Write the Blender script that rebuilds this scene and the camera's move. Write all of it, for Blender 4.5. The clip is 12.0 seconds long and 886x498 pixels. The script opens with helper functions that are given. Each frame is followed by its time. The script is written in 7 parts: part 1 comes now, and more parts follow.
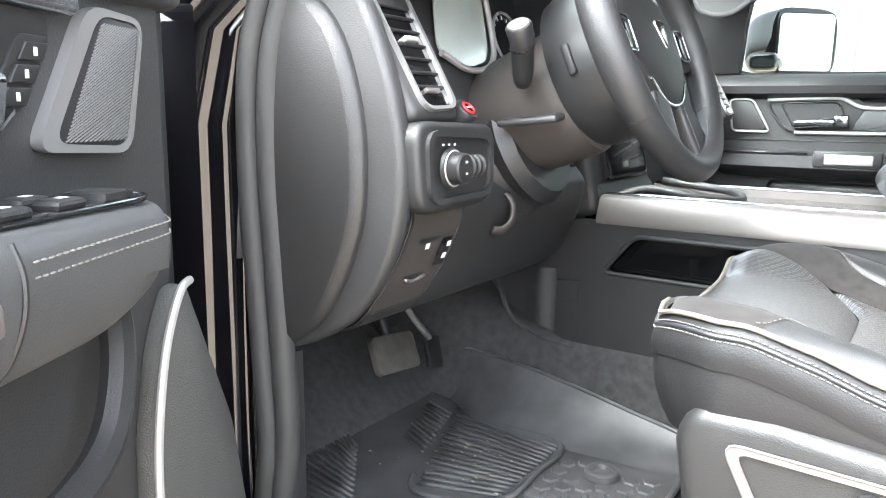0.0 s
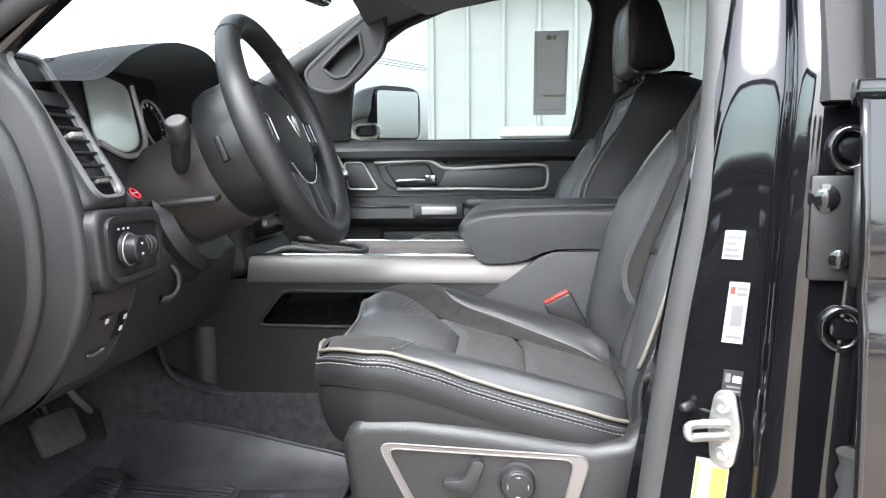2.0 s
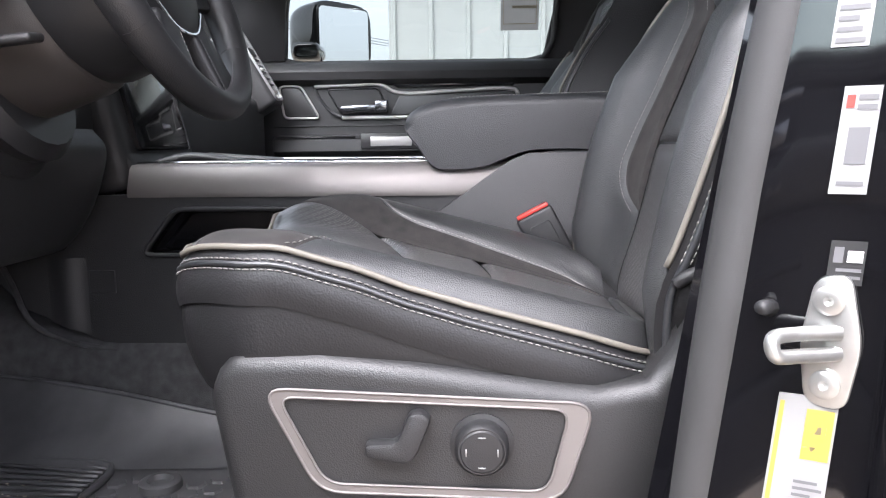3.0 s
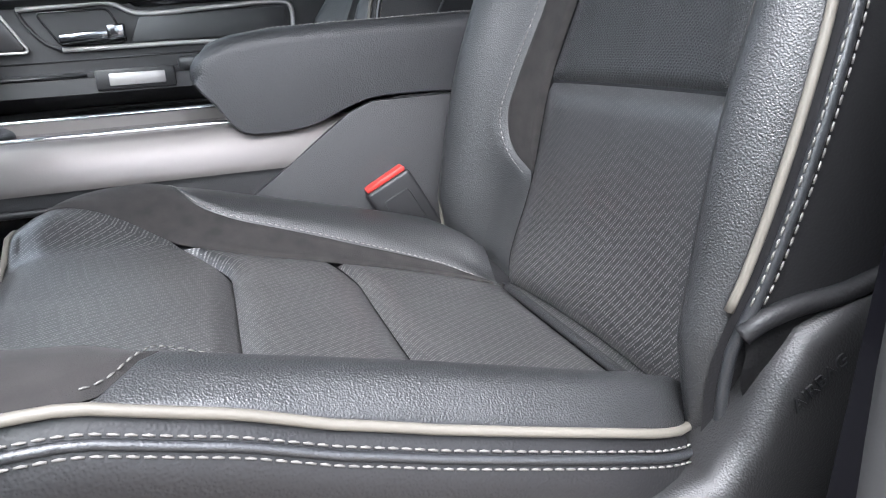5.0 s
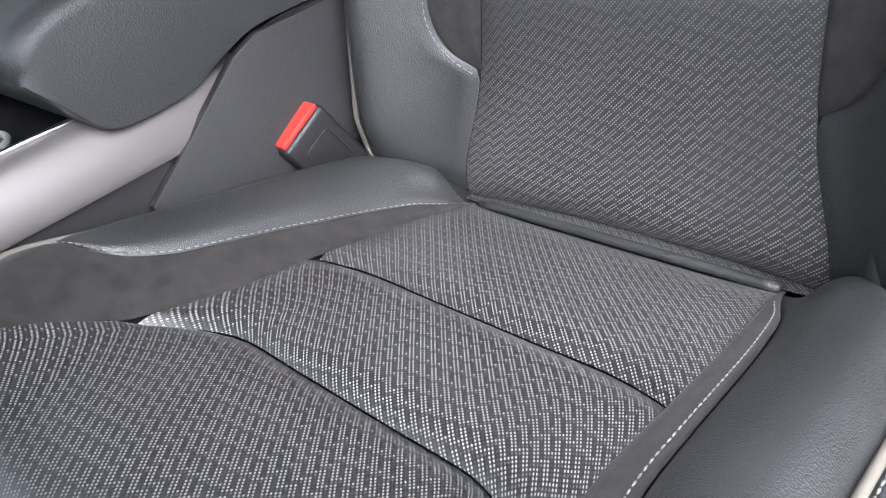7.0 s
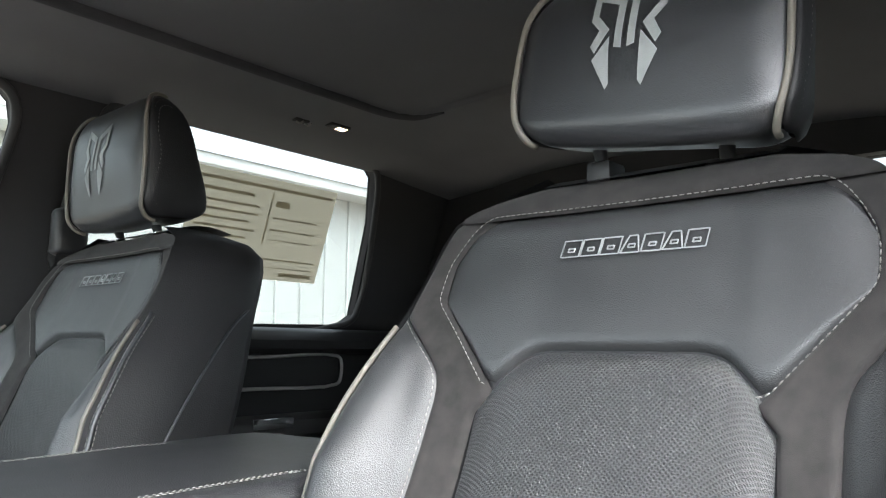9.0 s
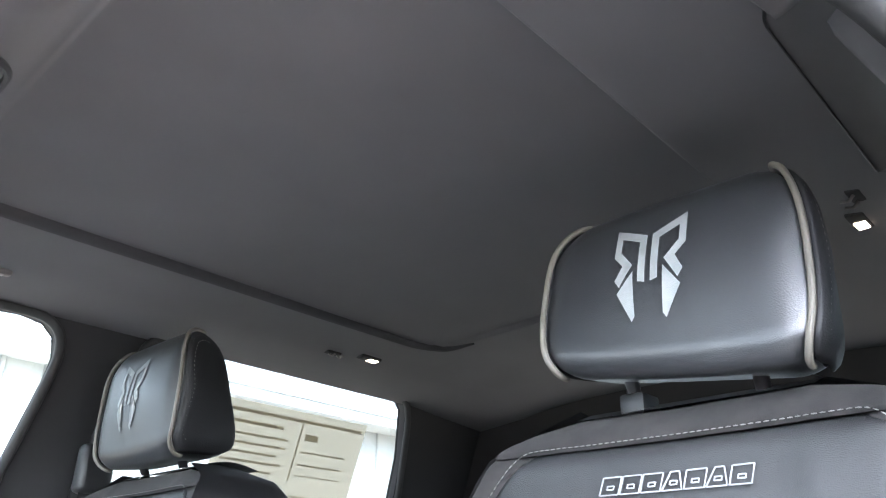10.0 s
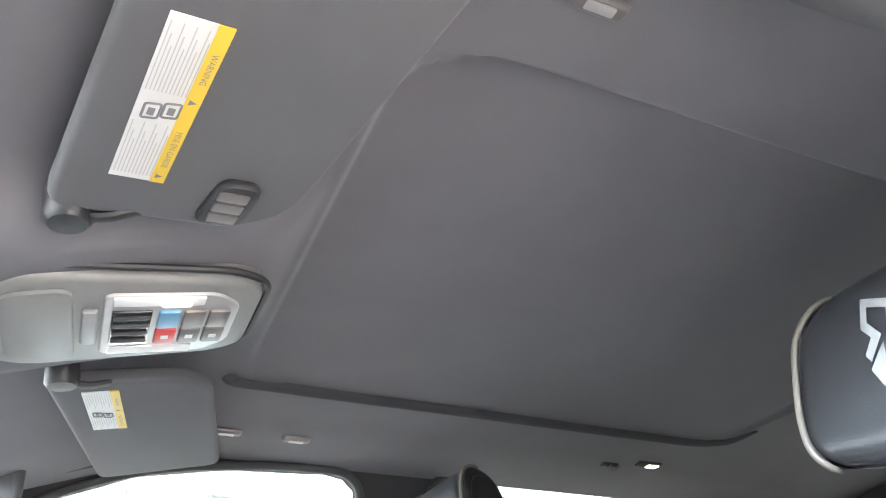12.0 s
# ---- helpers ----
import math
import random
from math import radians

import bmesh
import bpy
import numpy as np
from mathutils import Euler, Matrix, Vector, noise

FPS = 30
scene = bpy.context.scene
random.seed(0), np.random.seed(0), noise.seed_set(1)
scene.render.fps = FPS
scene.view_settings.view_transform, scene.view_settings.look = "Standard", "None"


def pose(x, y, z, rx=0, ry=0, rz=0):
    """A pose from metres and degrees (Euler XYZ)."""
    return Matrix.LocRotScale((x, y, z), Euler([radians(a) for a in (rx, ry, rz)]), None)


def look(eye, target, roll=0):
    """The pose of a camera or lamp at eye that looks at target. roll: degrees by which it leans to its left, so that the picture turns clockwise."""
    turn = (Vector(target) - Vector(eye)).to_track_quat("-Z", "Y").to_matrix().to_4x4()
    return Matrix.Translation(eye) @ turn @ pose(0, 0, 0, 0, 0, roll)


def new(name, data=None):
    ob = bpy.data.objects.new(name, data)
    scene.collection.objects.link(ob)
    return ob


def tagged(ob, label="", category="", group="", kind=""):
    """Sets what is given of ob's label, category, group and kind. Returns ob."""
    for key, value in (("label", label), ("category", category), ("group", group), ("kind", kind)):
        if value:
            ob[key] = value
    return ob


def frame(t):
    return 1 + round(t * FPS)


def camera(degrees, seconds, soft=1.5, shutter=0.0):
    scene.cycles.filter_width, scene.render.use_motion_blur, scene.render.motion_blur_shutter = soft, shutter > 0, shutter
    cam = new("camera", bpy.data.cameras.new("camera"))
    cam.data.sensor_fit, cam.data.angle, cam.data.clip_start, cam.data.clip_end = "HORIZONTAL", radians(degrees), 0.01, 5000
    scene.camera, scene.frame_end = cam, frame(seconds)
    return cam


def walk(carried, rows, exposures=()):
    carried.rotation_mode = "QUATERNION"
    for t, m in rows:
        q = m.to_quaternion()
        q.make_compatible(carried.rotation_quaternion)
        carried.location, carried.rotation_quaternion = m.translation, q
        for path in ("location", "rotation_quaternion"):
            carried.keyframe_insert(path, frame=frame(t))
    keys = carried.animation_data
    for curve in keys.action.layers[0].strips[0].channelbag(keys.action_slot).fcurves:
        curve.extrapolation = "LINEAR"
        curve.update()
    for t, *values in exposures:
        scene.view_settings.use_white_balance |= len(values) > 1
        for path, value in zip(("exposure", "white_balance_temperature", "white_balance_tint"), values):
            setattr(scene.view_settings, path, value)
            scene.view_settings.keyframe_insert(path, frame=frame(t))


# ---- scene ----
cam = camera(61.21, 12.0, soft=1.1)
PATH = [
    (0.0, pose(0.1305, -1.4121, 0.9941, 79.584, -0.772, 33.504)),
    (0.5, pose(0.1395, -1.6081, 1.0395, 80.716, -0.428, 19.035)),
    (1.0, pose(0.1181, -1.7792, 1.0748, 81.807, -0.088, 9.808)),
    (1.5, pose(0.1172, -1.7772, 1.0694, 82.862, 0.078, 6.983)),
    (2.0, pose(0.1479, -1.6014, 1.0372, 83.375, 0.492, 4.846)),
    (2.5, pose(0.1552, -1.4272, 0.9749, 83.071, 0.621, 3.348)),
    (3.0, pose(0.1565, -1.2784, 0.8811, 81.927, 0.584, 2.320)),
    (3.2, pose(0.1550, -1.2493, 0.8569, 81.534, 0.687, 2.081)),
    (4.8, pose(0.0966, -1.0517, 0.9037, 75.506, 2.821, -12.626)),
    (5.0, pose(0.0677, -0.9849, 0.9283, 74.108, 3.808, -17.458)),
    (5.5, pose(-0.0475, -0.8407, 0.9667, 65.827, 8.474, -30.048)),
    (6.0, pose(-0.0878, -0.7550, 1.0103, 50.210, 13.799, -43.019)),
    (6.5, pose(-0.0861, -0.7300, 1.0098, 48.380, 14.582, -46.512)),
    (6.7, pose(-0.0801, -0.7290, 1.0166, 50.692, 13.813, -46.899)),
    (8.3, pose(-0.0867, -0.7085, 1.0580, 81.065, 2.077, -49.360)),
    (8.5, pose(-0.0815, -0.7092, 1.0612, 85.598, 1.246, -49.286)),
    (9.0, pose(-0.0833, -0.7157, 1.0697, 97.565, -0.475, -49.553)),
    (9.5, pose(-0.0837, -0.7204, 1.0708, 106.963, -0.808, -49.191)),
    (10.0, pose(-0.0891, -0.7198, 1.0715, 114.944, -0.567, -47.225)),
    (10.5, pose(-0.0885, -0.7217, 1.0738, 118.794, -0.429, -43.694)),
    (11.0, pose(-0.0959, -0.7344, 1.0809, 120.963, 0.481, -37.633)),
    (11.5, pose(-0.0945, -0.7566, 1.0831, 122.104, 1.153, -30.775)),
    (12.0, pose(-0.0784, -0.7839, 1.0802, 122.815, 1.428, -23.767)),
]
walk(cam, PATH, [(0, 4.06, 6250, 8), (0.5, 3.40, 6200, 8), (1.0, 3.06, 6200, 8), (2.0, 2.95, 6150, 10), (3.2, 2.60, 6200, 18), (4.8, 2.68, 6000, 13), (5.4, 2.75, 6000, 14), (6.0, 2.95, 6000, 15), (6.7, 2.75, 6000, 15), (8.3, 3.6, 6300, 10), (9.0, 3.8, 6300, 10), (9.5, 4.52, 6100, 11), (10.5, 4.87, 5650, 14), (11.0, 5.12, 5650, 14), (11.5, 5.28, 5750, 13), (12.0, 5.25, 5850, 12)])

# ---------------------------------------------------------------- world and light
world = bpy.data.worlds.new("world")
scene.world = world
world.use_nodes = True
wn, wl = world.node_tree.nodes, world.node_tree.links
sky = wn.new("ShaderNodeTexSky")
sky.sky_type = "NISHITA"
sky.sun_disc = False
sky.sun_elevation = radians(53)
sky.sun_rotation = radians(203)
sky.dust_density = 4.0
grey = wn.new("ShaderNodeHueSaturation")
grey.inputs["Saturation"].default_value = 0.22
wl.new(sky.outputs["Color"], grey.inputs["Color"])
wl.new(grey.outputs["Color"], wn["Background"].inputs["Color"])
wn["Background"].inputs["Strength"].default_value = 0.15
sun = new("sun", bpy.data.lights.new("sun", "SUN"))
sun.data.energy, sun.data.angle, sun.data.color = 0.6, radians(60), (1.0, 0.98, 0.95)
sun.matrix_world = look((-1.5, -3.6, 6.0), (0, 0, 0.8))


# ---------------------------------------------------------------- materials
def nodes(name):
    m = bpy.data.materials.new(name)
    m.use_nodes = True
    nt = m.node_tree
    return m, nt, nt.nodes["Principled BSDF"]


def mixcol(nt, fac, a, b):
    mx = nt.nodes.new("ShaderNodeMix")
    mx.data_type = "RGBA"
    if hasattr(fac, "links"):
        nt.links.new(fac, mx.inputs[0])
    else:
        mx.inputs[0].default_value = fac
    for i, c in ((6, a), (7, b)):
        if hasattr(c, "links"):
            nt.links.new(c, mx.inputs[i])
        else:
            mx.inputs[i].default_value = (*c, 1)
    return mx.outputs[2]


def ramp(nt, val, lo, hi):
    r = nt.nodes.new("ShaderNodeMapRange")
    nt.links.new(val, r.inputs[0])
    r.inputs[1].default_value, r.inputs[2].default_value = lo, hi
    return r.outputs[0]


def mat(name, col, rough=0.5, metal=0.0, grain=0.0, gscale=900.0, kind="voronoi", var=0.12, vscale=9.0, spec=0.5, coat=0.0, sheen=0.0, rvar=0.08, gdist=0.0006, crease=0.0, coatr=0.04):
    """A surface with fine grain in relief, and slow changes of colour and gloss."""
    m, nt, p = nodes(name)
    tc = nt.nodes.new("ShaderNodeTexCoord")
    n1 = nt.nodes.new("ShaderNodeTexNoise")
    n1.inputs["Scale"].default_value, n1.inputs["Detail"].default_value = vscale, 5
    nt.links.new(tc.outputs["Object"], n1.inputs["Vector"])
    f = ramp(nt, n1.outputs["Fac"], 0.3, 0.7)
    nt.links.new(mixcol(nt, f, tuple(c * (1 - var) for c in col), tuple(min(1, c * (1 + var)) for c in col)), p.inputs["Base Color"])
    mr = nt.nodes.new("ShaderNodeMapRange")
    nt.links.new(n1.outputs["Fac"], mr.inputs[0])
    mr.inputs[3].default_value, mr.inputs[4].default_value = max(0.02, rough - rvar), min(1, rough + rvar)
    nt.links.new(mr.outputs[0], p.inputs["Roughness"])
    p.inputs["Metallic"].default_value = metal
    p.inputs["Specular IOR Level"].default_value = spec
    p.inputs["Coat Weight"].default_value = coat
    p.inputs["Coat Roughness"].default_value = coatr
    p.inputs["Sheen Weight"].default_value = sheen
    if grain:
        if kind == "voronoi":
            g = nt.nodes.new("ShaderNodeTexVoronoi")
            g.feature = "SMOOTH_F1"
            out = g.outputs["Distance"]
        else:
            g = nt.nodes.new("ShaderNodeTexNoise")
            g.inputs["Detail"].default_value = 3
            out = g.outputs["Fac"]
        g.inputs["Scale"].default_value = gscale
        nt.links.new(tc.outputs["Object"], g.inputs["Vector"])
        b = nt.nodes.new("ShaderNodeBump")
        b.inputs["Strength"].default_value, b.inputs["Distance"].default_value = grain, gdist
        nt.links.new(out, b.inputs["Height"])
        nt.links.new(b.outputs["Normal"], p.inputs["Normal"])
        if coatr > 0.1:
            nt.links.new(b.outputs["Normal"], p.inputs["Coat Normal"])
        if crease:
            # slow folds and pulls in a stretched cover
            n2 = nt.nodes.new("ShaderNodeTexNoise")
            n2.inputs["Scale"].default_value, n2.inputs["Detail"].default_value, n2.inputs["Distortion"].default_value = 26, 4, 1.2
            nt.links.new(tc.outputs["Object"], n2.inputs["Vector"])
            b2 = nt.nodes.new("ShaderNodeBump")
            b2.inputs["Strength"].default_value, b2.inputs["Distance"].default_value = crease, 0.006
            nt.links.new(n2.outputs["Fac"], b2.inputs["Height"])
            nt.links.new(b2.outputs["Normal"], b.inputs["Normal"])
    return m


def math_node(nt, op, a, b=0.0, c=0.0):
    n = nt.nodes.new("ShaderNodeMath")
    n.operation = op
    for i, v in enumerate((a, b, c)):
        if hasattr(v, "links"):
            nt.links.new(v, n.inputs[i])
        else:
            n.inputs[i].default_value = v
    return n.outputs[0]


def perforated(name, col, dot, pitch, rough, relief=0.35, weave=True, turn=1.0, grow=(-1.0, -0.5), faint=0.2):
    """Leather with a lattice of punched marks; in the weave some are left out, so that the rest stand in staggered dashes."""
    m, nt, p = nodes(name)
    uv = nt.nodes.new("ShaderNodeUVMap")
    sp = nt.nodes.new("ShaderNodeSeparateXYZ")
    nt.links.new(uv.outputs[0], sp.inputs[0])
    u, v = sp.outputs[0], math_node(nt, "MULTIPLY", sp.outputs[1], turn)
    # the lattice stands on its corner
    half = math.sqrt(0.5) / pitch
    la = math_node(nt, "MULTIPLY", math_node(nt, "ADD", u, v), half)
    lb = math_node(nt, "MULTIPLY", math_node(nt, "SUBTRACT", u, v), half)
    ad = math_node(nt, "SUBTRACT", math_node(nt, "FRACT", la), 0.5)
    bd = math_node(nt, "SUBTRACT", math_node(nt, "FRACT", lb), 0.5)
    d = math_node(nt, "SQRT", math_node(nt, "ADD", math_node(nt, "POWER", math_node(nt, "ABSOLUTE", math_node(nt, "MULTIPLY", ad, 0.80 if weave else 1.0)), 2.0),
                  math_node(nt, "POWER", math_node(nt, "ABSOLUTE", math_node(nt, "MULTIPLY", bd, 1.1)), 2.0)))
    mask = ramp(nt, d, *((0.34, 0.20) if weave else (0.40, 0.24)))
    if weave:
        row, column = math_node(nt, "FLOOR", la), math_node(nt, "FLOOR", lb)
        strip = math_node(nt, "FLOOR", math_node(nt, "DIVIDE", column, 3.0))
        inner = math_node(nt, "FRACT", math_node(nt, "DIVIDE", column, 3.0))
        step = math_node(nt, "MULTIPLY", math_node(nt, "PINGPONG", strip, 6.0), 2.0)
        along = math_node(nt, "FRACT", math_node(nt, "DIVIDE", math_node(nt, "ADD", math_node(nt, "ADD", row, step), 0.5), 7.0))
        gap = math_node(nt, "LESS_THAN", along, 0.143)
        edge = math_node(nt, "MULTIPLY", math_node(nt, "GREATER_THAN", inner, 0.6), math_node(nt, "GREATER_THAN", along, 0.30))
        kept = math_node(nt, "SUBTRACT", 1.0, math_node(nt, "MAXIMUM", math_node(nt, "MULTIPLY", gap, 0.75), edge))
        mask = math_node(nt, "MULTIPLY", mask, math_node(nt, "ADD", 0.10, math_node(nt, "MULTIPLY", kept, 0.90)))
    size = nt.nodes.new("ShaderNodeMapRange")
    nt.links.new(sp.outputs[0], size.inputs[0])
    size.inputs[1].default_value, size.inputs[2].default_value = grow
    size.inputs[3].default_value = faint
    mask = math_node(nt, "MULTIPLY", mask, size.outputs[0])
    tc = nt.nodes.new("ShaderNodeTexCoord")
    n1 = nt.nodes.new("ShaderNodeTexNoise")
    n1.inputs["Scale"].default_value, n1.inputs["Detail"].default_value = 14, 4
    nt.links.new(tc.outputs["Object"], n1.inputs["Vector"])
    base = mixcol(nt, n1.outputs["Fac"], tuple(c * 0.80 for c in col), tuple(c * 1.2 for c in col))
    nt.links.new(mixcol(nt, mask, base, dot), p.inputs["Base Color"])
    rr = nt.nodes.new("ShaderNodeMapRange")
    nt.links.new(n1.outputs["Fac"], rr.inputs[0])
    rr.inputs[3].default_value, rr.inputs[4].default_value = rough - 0.06, rough + 0.06
    nt.links.new(rr.outputs[0], p.inputs["Roughness"])
    p.inputs["Specular IOR Level"].default_value = 0.75
    p.inputs["Coat Weight"].default_value, p.inputs["Coat Roughness"].default_value = 0.6, 0.34
    g = nt.nodes.new("ShaderNodeTexVoronoi")
    g.inputs["Scale"].default_value = 1100
    nt.links.new(tc.outputs["Object"], g.inputs["Vector"])
    h = math_node(nt, "ADD", math_node(nt, "MULTIPLY", g.outputs["Distance"], 0.35), math_node(nt, "MULTIPLY", mask, -0.7))
    b = nt.nodes.new("ShaderNodeBump")
    b.inputs["Strength"].default_value, b.inputs["Distance"].default_value = relief, 0.0005 + 0.0008 * max(0.0, relief - 0.35)
    nt.links.new(h, b.inputs["Height"])
    nt.links.new(b.outputs["Normal"], p.inputs["Normal"])
    nt.links.new(b.outputs["Normal"], p.inputs["Coat Normal"])
    return m


def glass(name, tint, rough=0.0):
    """Thin pane: lets light straight through and mirrors a little."""
    m, nt, p = nodes(name)
    nt.nodes.remove(p)
    t = nt.nodes.new("ShaderNodeBsdfTransparent")
    t.inputs[0].default_value = (*tint, 1)
    g = nt.nodes.new("ShaderNodeBsdfGlossy")
    g.inputs["Roughness"].default_value = rough
    lw = nt.nodes.new("ShaderNodeLayerWeight")
    lw.inputs[0].default_value = 0.25
    edge = math_node(nt, "MULTIPLY_ADD", math_node(nt, "POWER", lw.outputs["Facing"], 2.0), 0.35, 0.045)
    mx = nt.nodes.new("ShaderNodeMixShader")
    nt.links.new(edge, mx.inputs[0])
    nt.links.new(t.outputs[0], mx.inputs[1])
    nt.links.new(g.outputs[0], mx.inputs[2])
    nt.links.new(mx.outputs[0], nt.nodes["Material Output"].inputs[0])
    return m


def glow(name, col, strength):
    m, nt, p = nodes(name)
    p.inputs["Base Color"].default_value = (*col, 1)
    p.inputs["Emission Color"].default_value = (*col, 1)
    p.inputs["Emission Strength"].default_value = strength
    return m


LEATHER = mat("black_leather", (0.028, 0.029, 0.030), 0.41, grain=0.52, gscale=1050, var=0.15, vscale=14, rvar=0.06, spec=0.65, gdist=0.0008, crease=0.06, coat=0.20, coatr=0.40)
RIM = mat("wheel_leather", (0.020, 0.020, 0.021), 0.48, grain=0.4, gscale=800, var=0.1, spec=0.6)
LID = mat("armrest_leather", (0.032, 0.033, 0.035), 0.44, grain=0.5, gscale=700, var=0.12, spec=0.5, gdist=0.0007, crease=0.05)
LEATHER_S = mat("smooth_leather", (0.028, 0.030, 0.033), 0.40, grain=0.35, gscale=850, var=0.1, rvar=0.05, spec=0.8, gdist=0.0006, coat=0.3, coatr=0.36)
VINYL = mat("side_vinyl", (0.015, 0.015, 0.016), 0.52, grain=0.4, gscale=600, var=0.1, spec=0.45)
PERF = perforated("perforated_leather", (0.017, 0.0175, 0.019), (0.285, 0.28, 0.27), 0.0022, 0.36)
# marks fade towards the front, imitating the sheen that hides them at grazing view
PERF_A = perforated("front_perforated_leather", (0.018, 0.0185, 0.020), (0.24, 0.237, 0.228), 0.0022, 0.36, grow=(0.0, 0.07), faint=0.4)
PERF_B = perforated("back_perforated_leather", (0.027, 0.0275, 0.029), (0.29, 0.285, 0.275), 0.0022, 0.36, turn=-1.0, grow=(0.18, 0.04), faint=0.35)
PERF_F = perforated("fine_perforated_leather", (0.030, 0.031, 0.032), (0.001, 0.001, 0.001), 0.0031, 0.38, 1.2, weave=False)
SUEDE = mat("suede", (0.0195, 0.0175, 0.0168), 0.92, grain=0.35, gscale=1500, kind="noise", var=0.45, vscale=60, sheen=0.06)
PIPING = mat("cream_piping", (0.165, 0.152, 0.128), 0.5, grain=0.15, gscale=700, var=0.06)
THREAD = mat("pale_thread", (0.19, 0.182, 0.17), 0.7, var=0.1, vscale=200)
PLASTIC = mat("charcoal_plastic", (0.024, 0.024, 0.025), 0.46, grain=0.45, gscale=1000, var=0.10, spec=0.55)
PLASTIC_D = mat("dark_plastic", (0.020, 0.020, 0.021), 0.42, grain=0.2, gscale=1500, var=0.1)
SOFT = mat("soft_touch_vinyl", (0.033, 0.033, 0.034), 0.52, grain=0.5, gscale=700, var=0.08, spec=0.6)
SHIELD = mat("seat_shield_plastic", (0.019, 0.019, 0.0195), 0.46, grain=0.5, gscale=900, var=0.10, spec=0.65)
DCHROME = mat("smoked_chrome", (0.30, 0.31, 0.33), 0.16, metal=1.0, var=0.03, rvar=0.04)
HANDLE = mat("brushed_chrome", (0.55, 0.57, 0.60), 0.25, metal=1.0, var=0.04, rvar=0.05)
SATIN = mat("satin_silver_trim", (0.46, 0.45, 0.44), 0.38, metal=0.45, var=0.04, grain=0.06, gscale=2500, kind="noise")
WARM = mat("brushed_warm_silver_trim", (0.21, 0.193, 0.185), 0.47, metal=0.5, var=0.05, grain=0.1, gscale=1800, kind="noise")
CHROME = mat("chrome", (0.75, 0.76, 0.77), 0.12, metal=1.0, var=0.03, rvar=0.04)
PIANO = mat("gloss_black", (0.006, 0.006, 0.007), 0.12, var=0.1, coat=0.6)
PAINT = mat("black_car_paint", (0.004, 0.004, 0.005), 0.06, var=0.2, coat=0.7, rvar=0.02, spec=0.5)
RUBBER = mat("rubber_seal", (0.040, 0.040, 0.040), 0.62, grain=0.2, gscale=900, kind="noise", var=0.12, vscale=20)
MATRUB = mat("floor_mat_rubber", (0.066, 0.066, 0.068), 0.45, grain=0.35, gscale=500, kind="noise", var=0.35, vscale=12)
CARPET = mat("black_carpet", (0.040, 0.040, 0.041), 0.95, grain=0.9, gscale=700, kind="noise", var=0.35, vscale=60, sheen=0.1)
LINER = mat("headliner_knit", (0.130, 0.128, 0.136), 0.95, grain=0.35, gscale=1600, kind="noise", var=0.06, sheen=0.1)
LINER_P = mat("pillar_knit", (0.038, 0.037, 0.038), 0.85, grain=0.35, gscale=1400, kind="noise", var=0.08)
# darker than the headliner: shade along its panel edge, put into the colour
SHADE_ROLL = mat("edge_shade_knit", (0.050, 0.049, 0.053), 0.9, grain=0.35, gscale=1400, kind="noise", var=0.08)
RAIL = mat("door_rail_knit", (0.085, 0.083, 0.086), 0.85, grain=0.35, gscale=1400, kind="noise", var=0.08)
EMBLEM = mat("pale_grey_print", (0.30, 0.315, 0.315), 0.45, var=0.08, vscale=60, grain=0.3, gscale=900)
RED = mat("red_button", (0.55, 0.045, 0.035), 0.35, var=0.1)
REDLIT = glow("red_lit_button", (0.60, 0.02, 0.03), 0.05)
WHITE = mat("white_print", (0.78, 0.78, 0.76), 0.5, var=0.04)
PAPER = mat("beige_paper", (0.42, 0.38, 0.29), 0.8, var=0.08)
PAPER_G = mat("grey_paper", (0.74, 0.73, 0.70), 0.8, var=0.06)
PAPER_D = mat("paper_show_through", (0.375, 0.34, 0.26), 0.8, var=0.1)
LABEL = mat("white_label", (0.265, 0.265, 0.265), 0.4, var=0.05)
YELLOW = mat("yellow_label", (0.40, 0.31, 0.06), 0.4, var=0.05)
INK = mat("grey_ink", (0.16, 0.16, 0.16), 0.5, var=0.1)
STEEL = mat("zinc_steel", (0.55, 0.55, 0.53), 0.36, metal=0.85, var=0.12, vscale=40)
GLASS_S = glass("side_glass", (0.285, 0.318, 0.308))
GLASS_T = glass("privacy_glass", (0.17, 0.188, 0.186))
GLASS = glass("window_glass", (0.86, 0.94, 0.92))
GLASS_W = glass("windshield_glass", (0.88, 0.95, 0.935))
MIRROR = mat("mirror_glass", (0.85, 0.87, 0.88), 0.02, metal=1.0, var=0.0, rvar=0.0)
LAMPW = glow("warm_lamp", (1.0, 0.78, 0.52), 0.8)
# pale base colour stands in for bright sky reflected in the lens
LENS = mat("gauge_lens", (0.72, 0.78, 0.74), 0.22, metal=0.5, var=0.1, coat=1.0)


def see_through(m, col, share):
    """Lets a sheet of paper glow when it is lit from behind."""
    nt = m.node_tree
    tr = nt.nodes.new("ShaderNodeBsdfTranslucent")
    tr.inputs[0].default_value = (*col, 1)
    mx = nt.nodes.new("ShaderNodeMixShader")
    mx.inputs[0].default_value = share
    nt.links.new(nt.nodes["Principled BSDF"].outputs[0], mx.inputs[1])
    nt.links.new(tr.outputs[0], mx.inputs[2])
    nt.links.new(mx.outputs[0], nt.nodes["Material Output"].inputs[0])


see_through(PAPER_G, (0.30, 0.30, 0.29), 0.6)
see_through(PAPER, (0.48, 0.435, 0.33), 0.7)
see_through(PAPER_D, (0.425, 0.385, 0.29), 0.69)


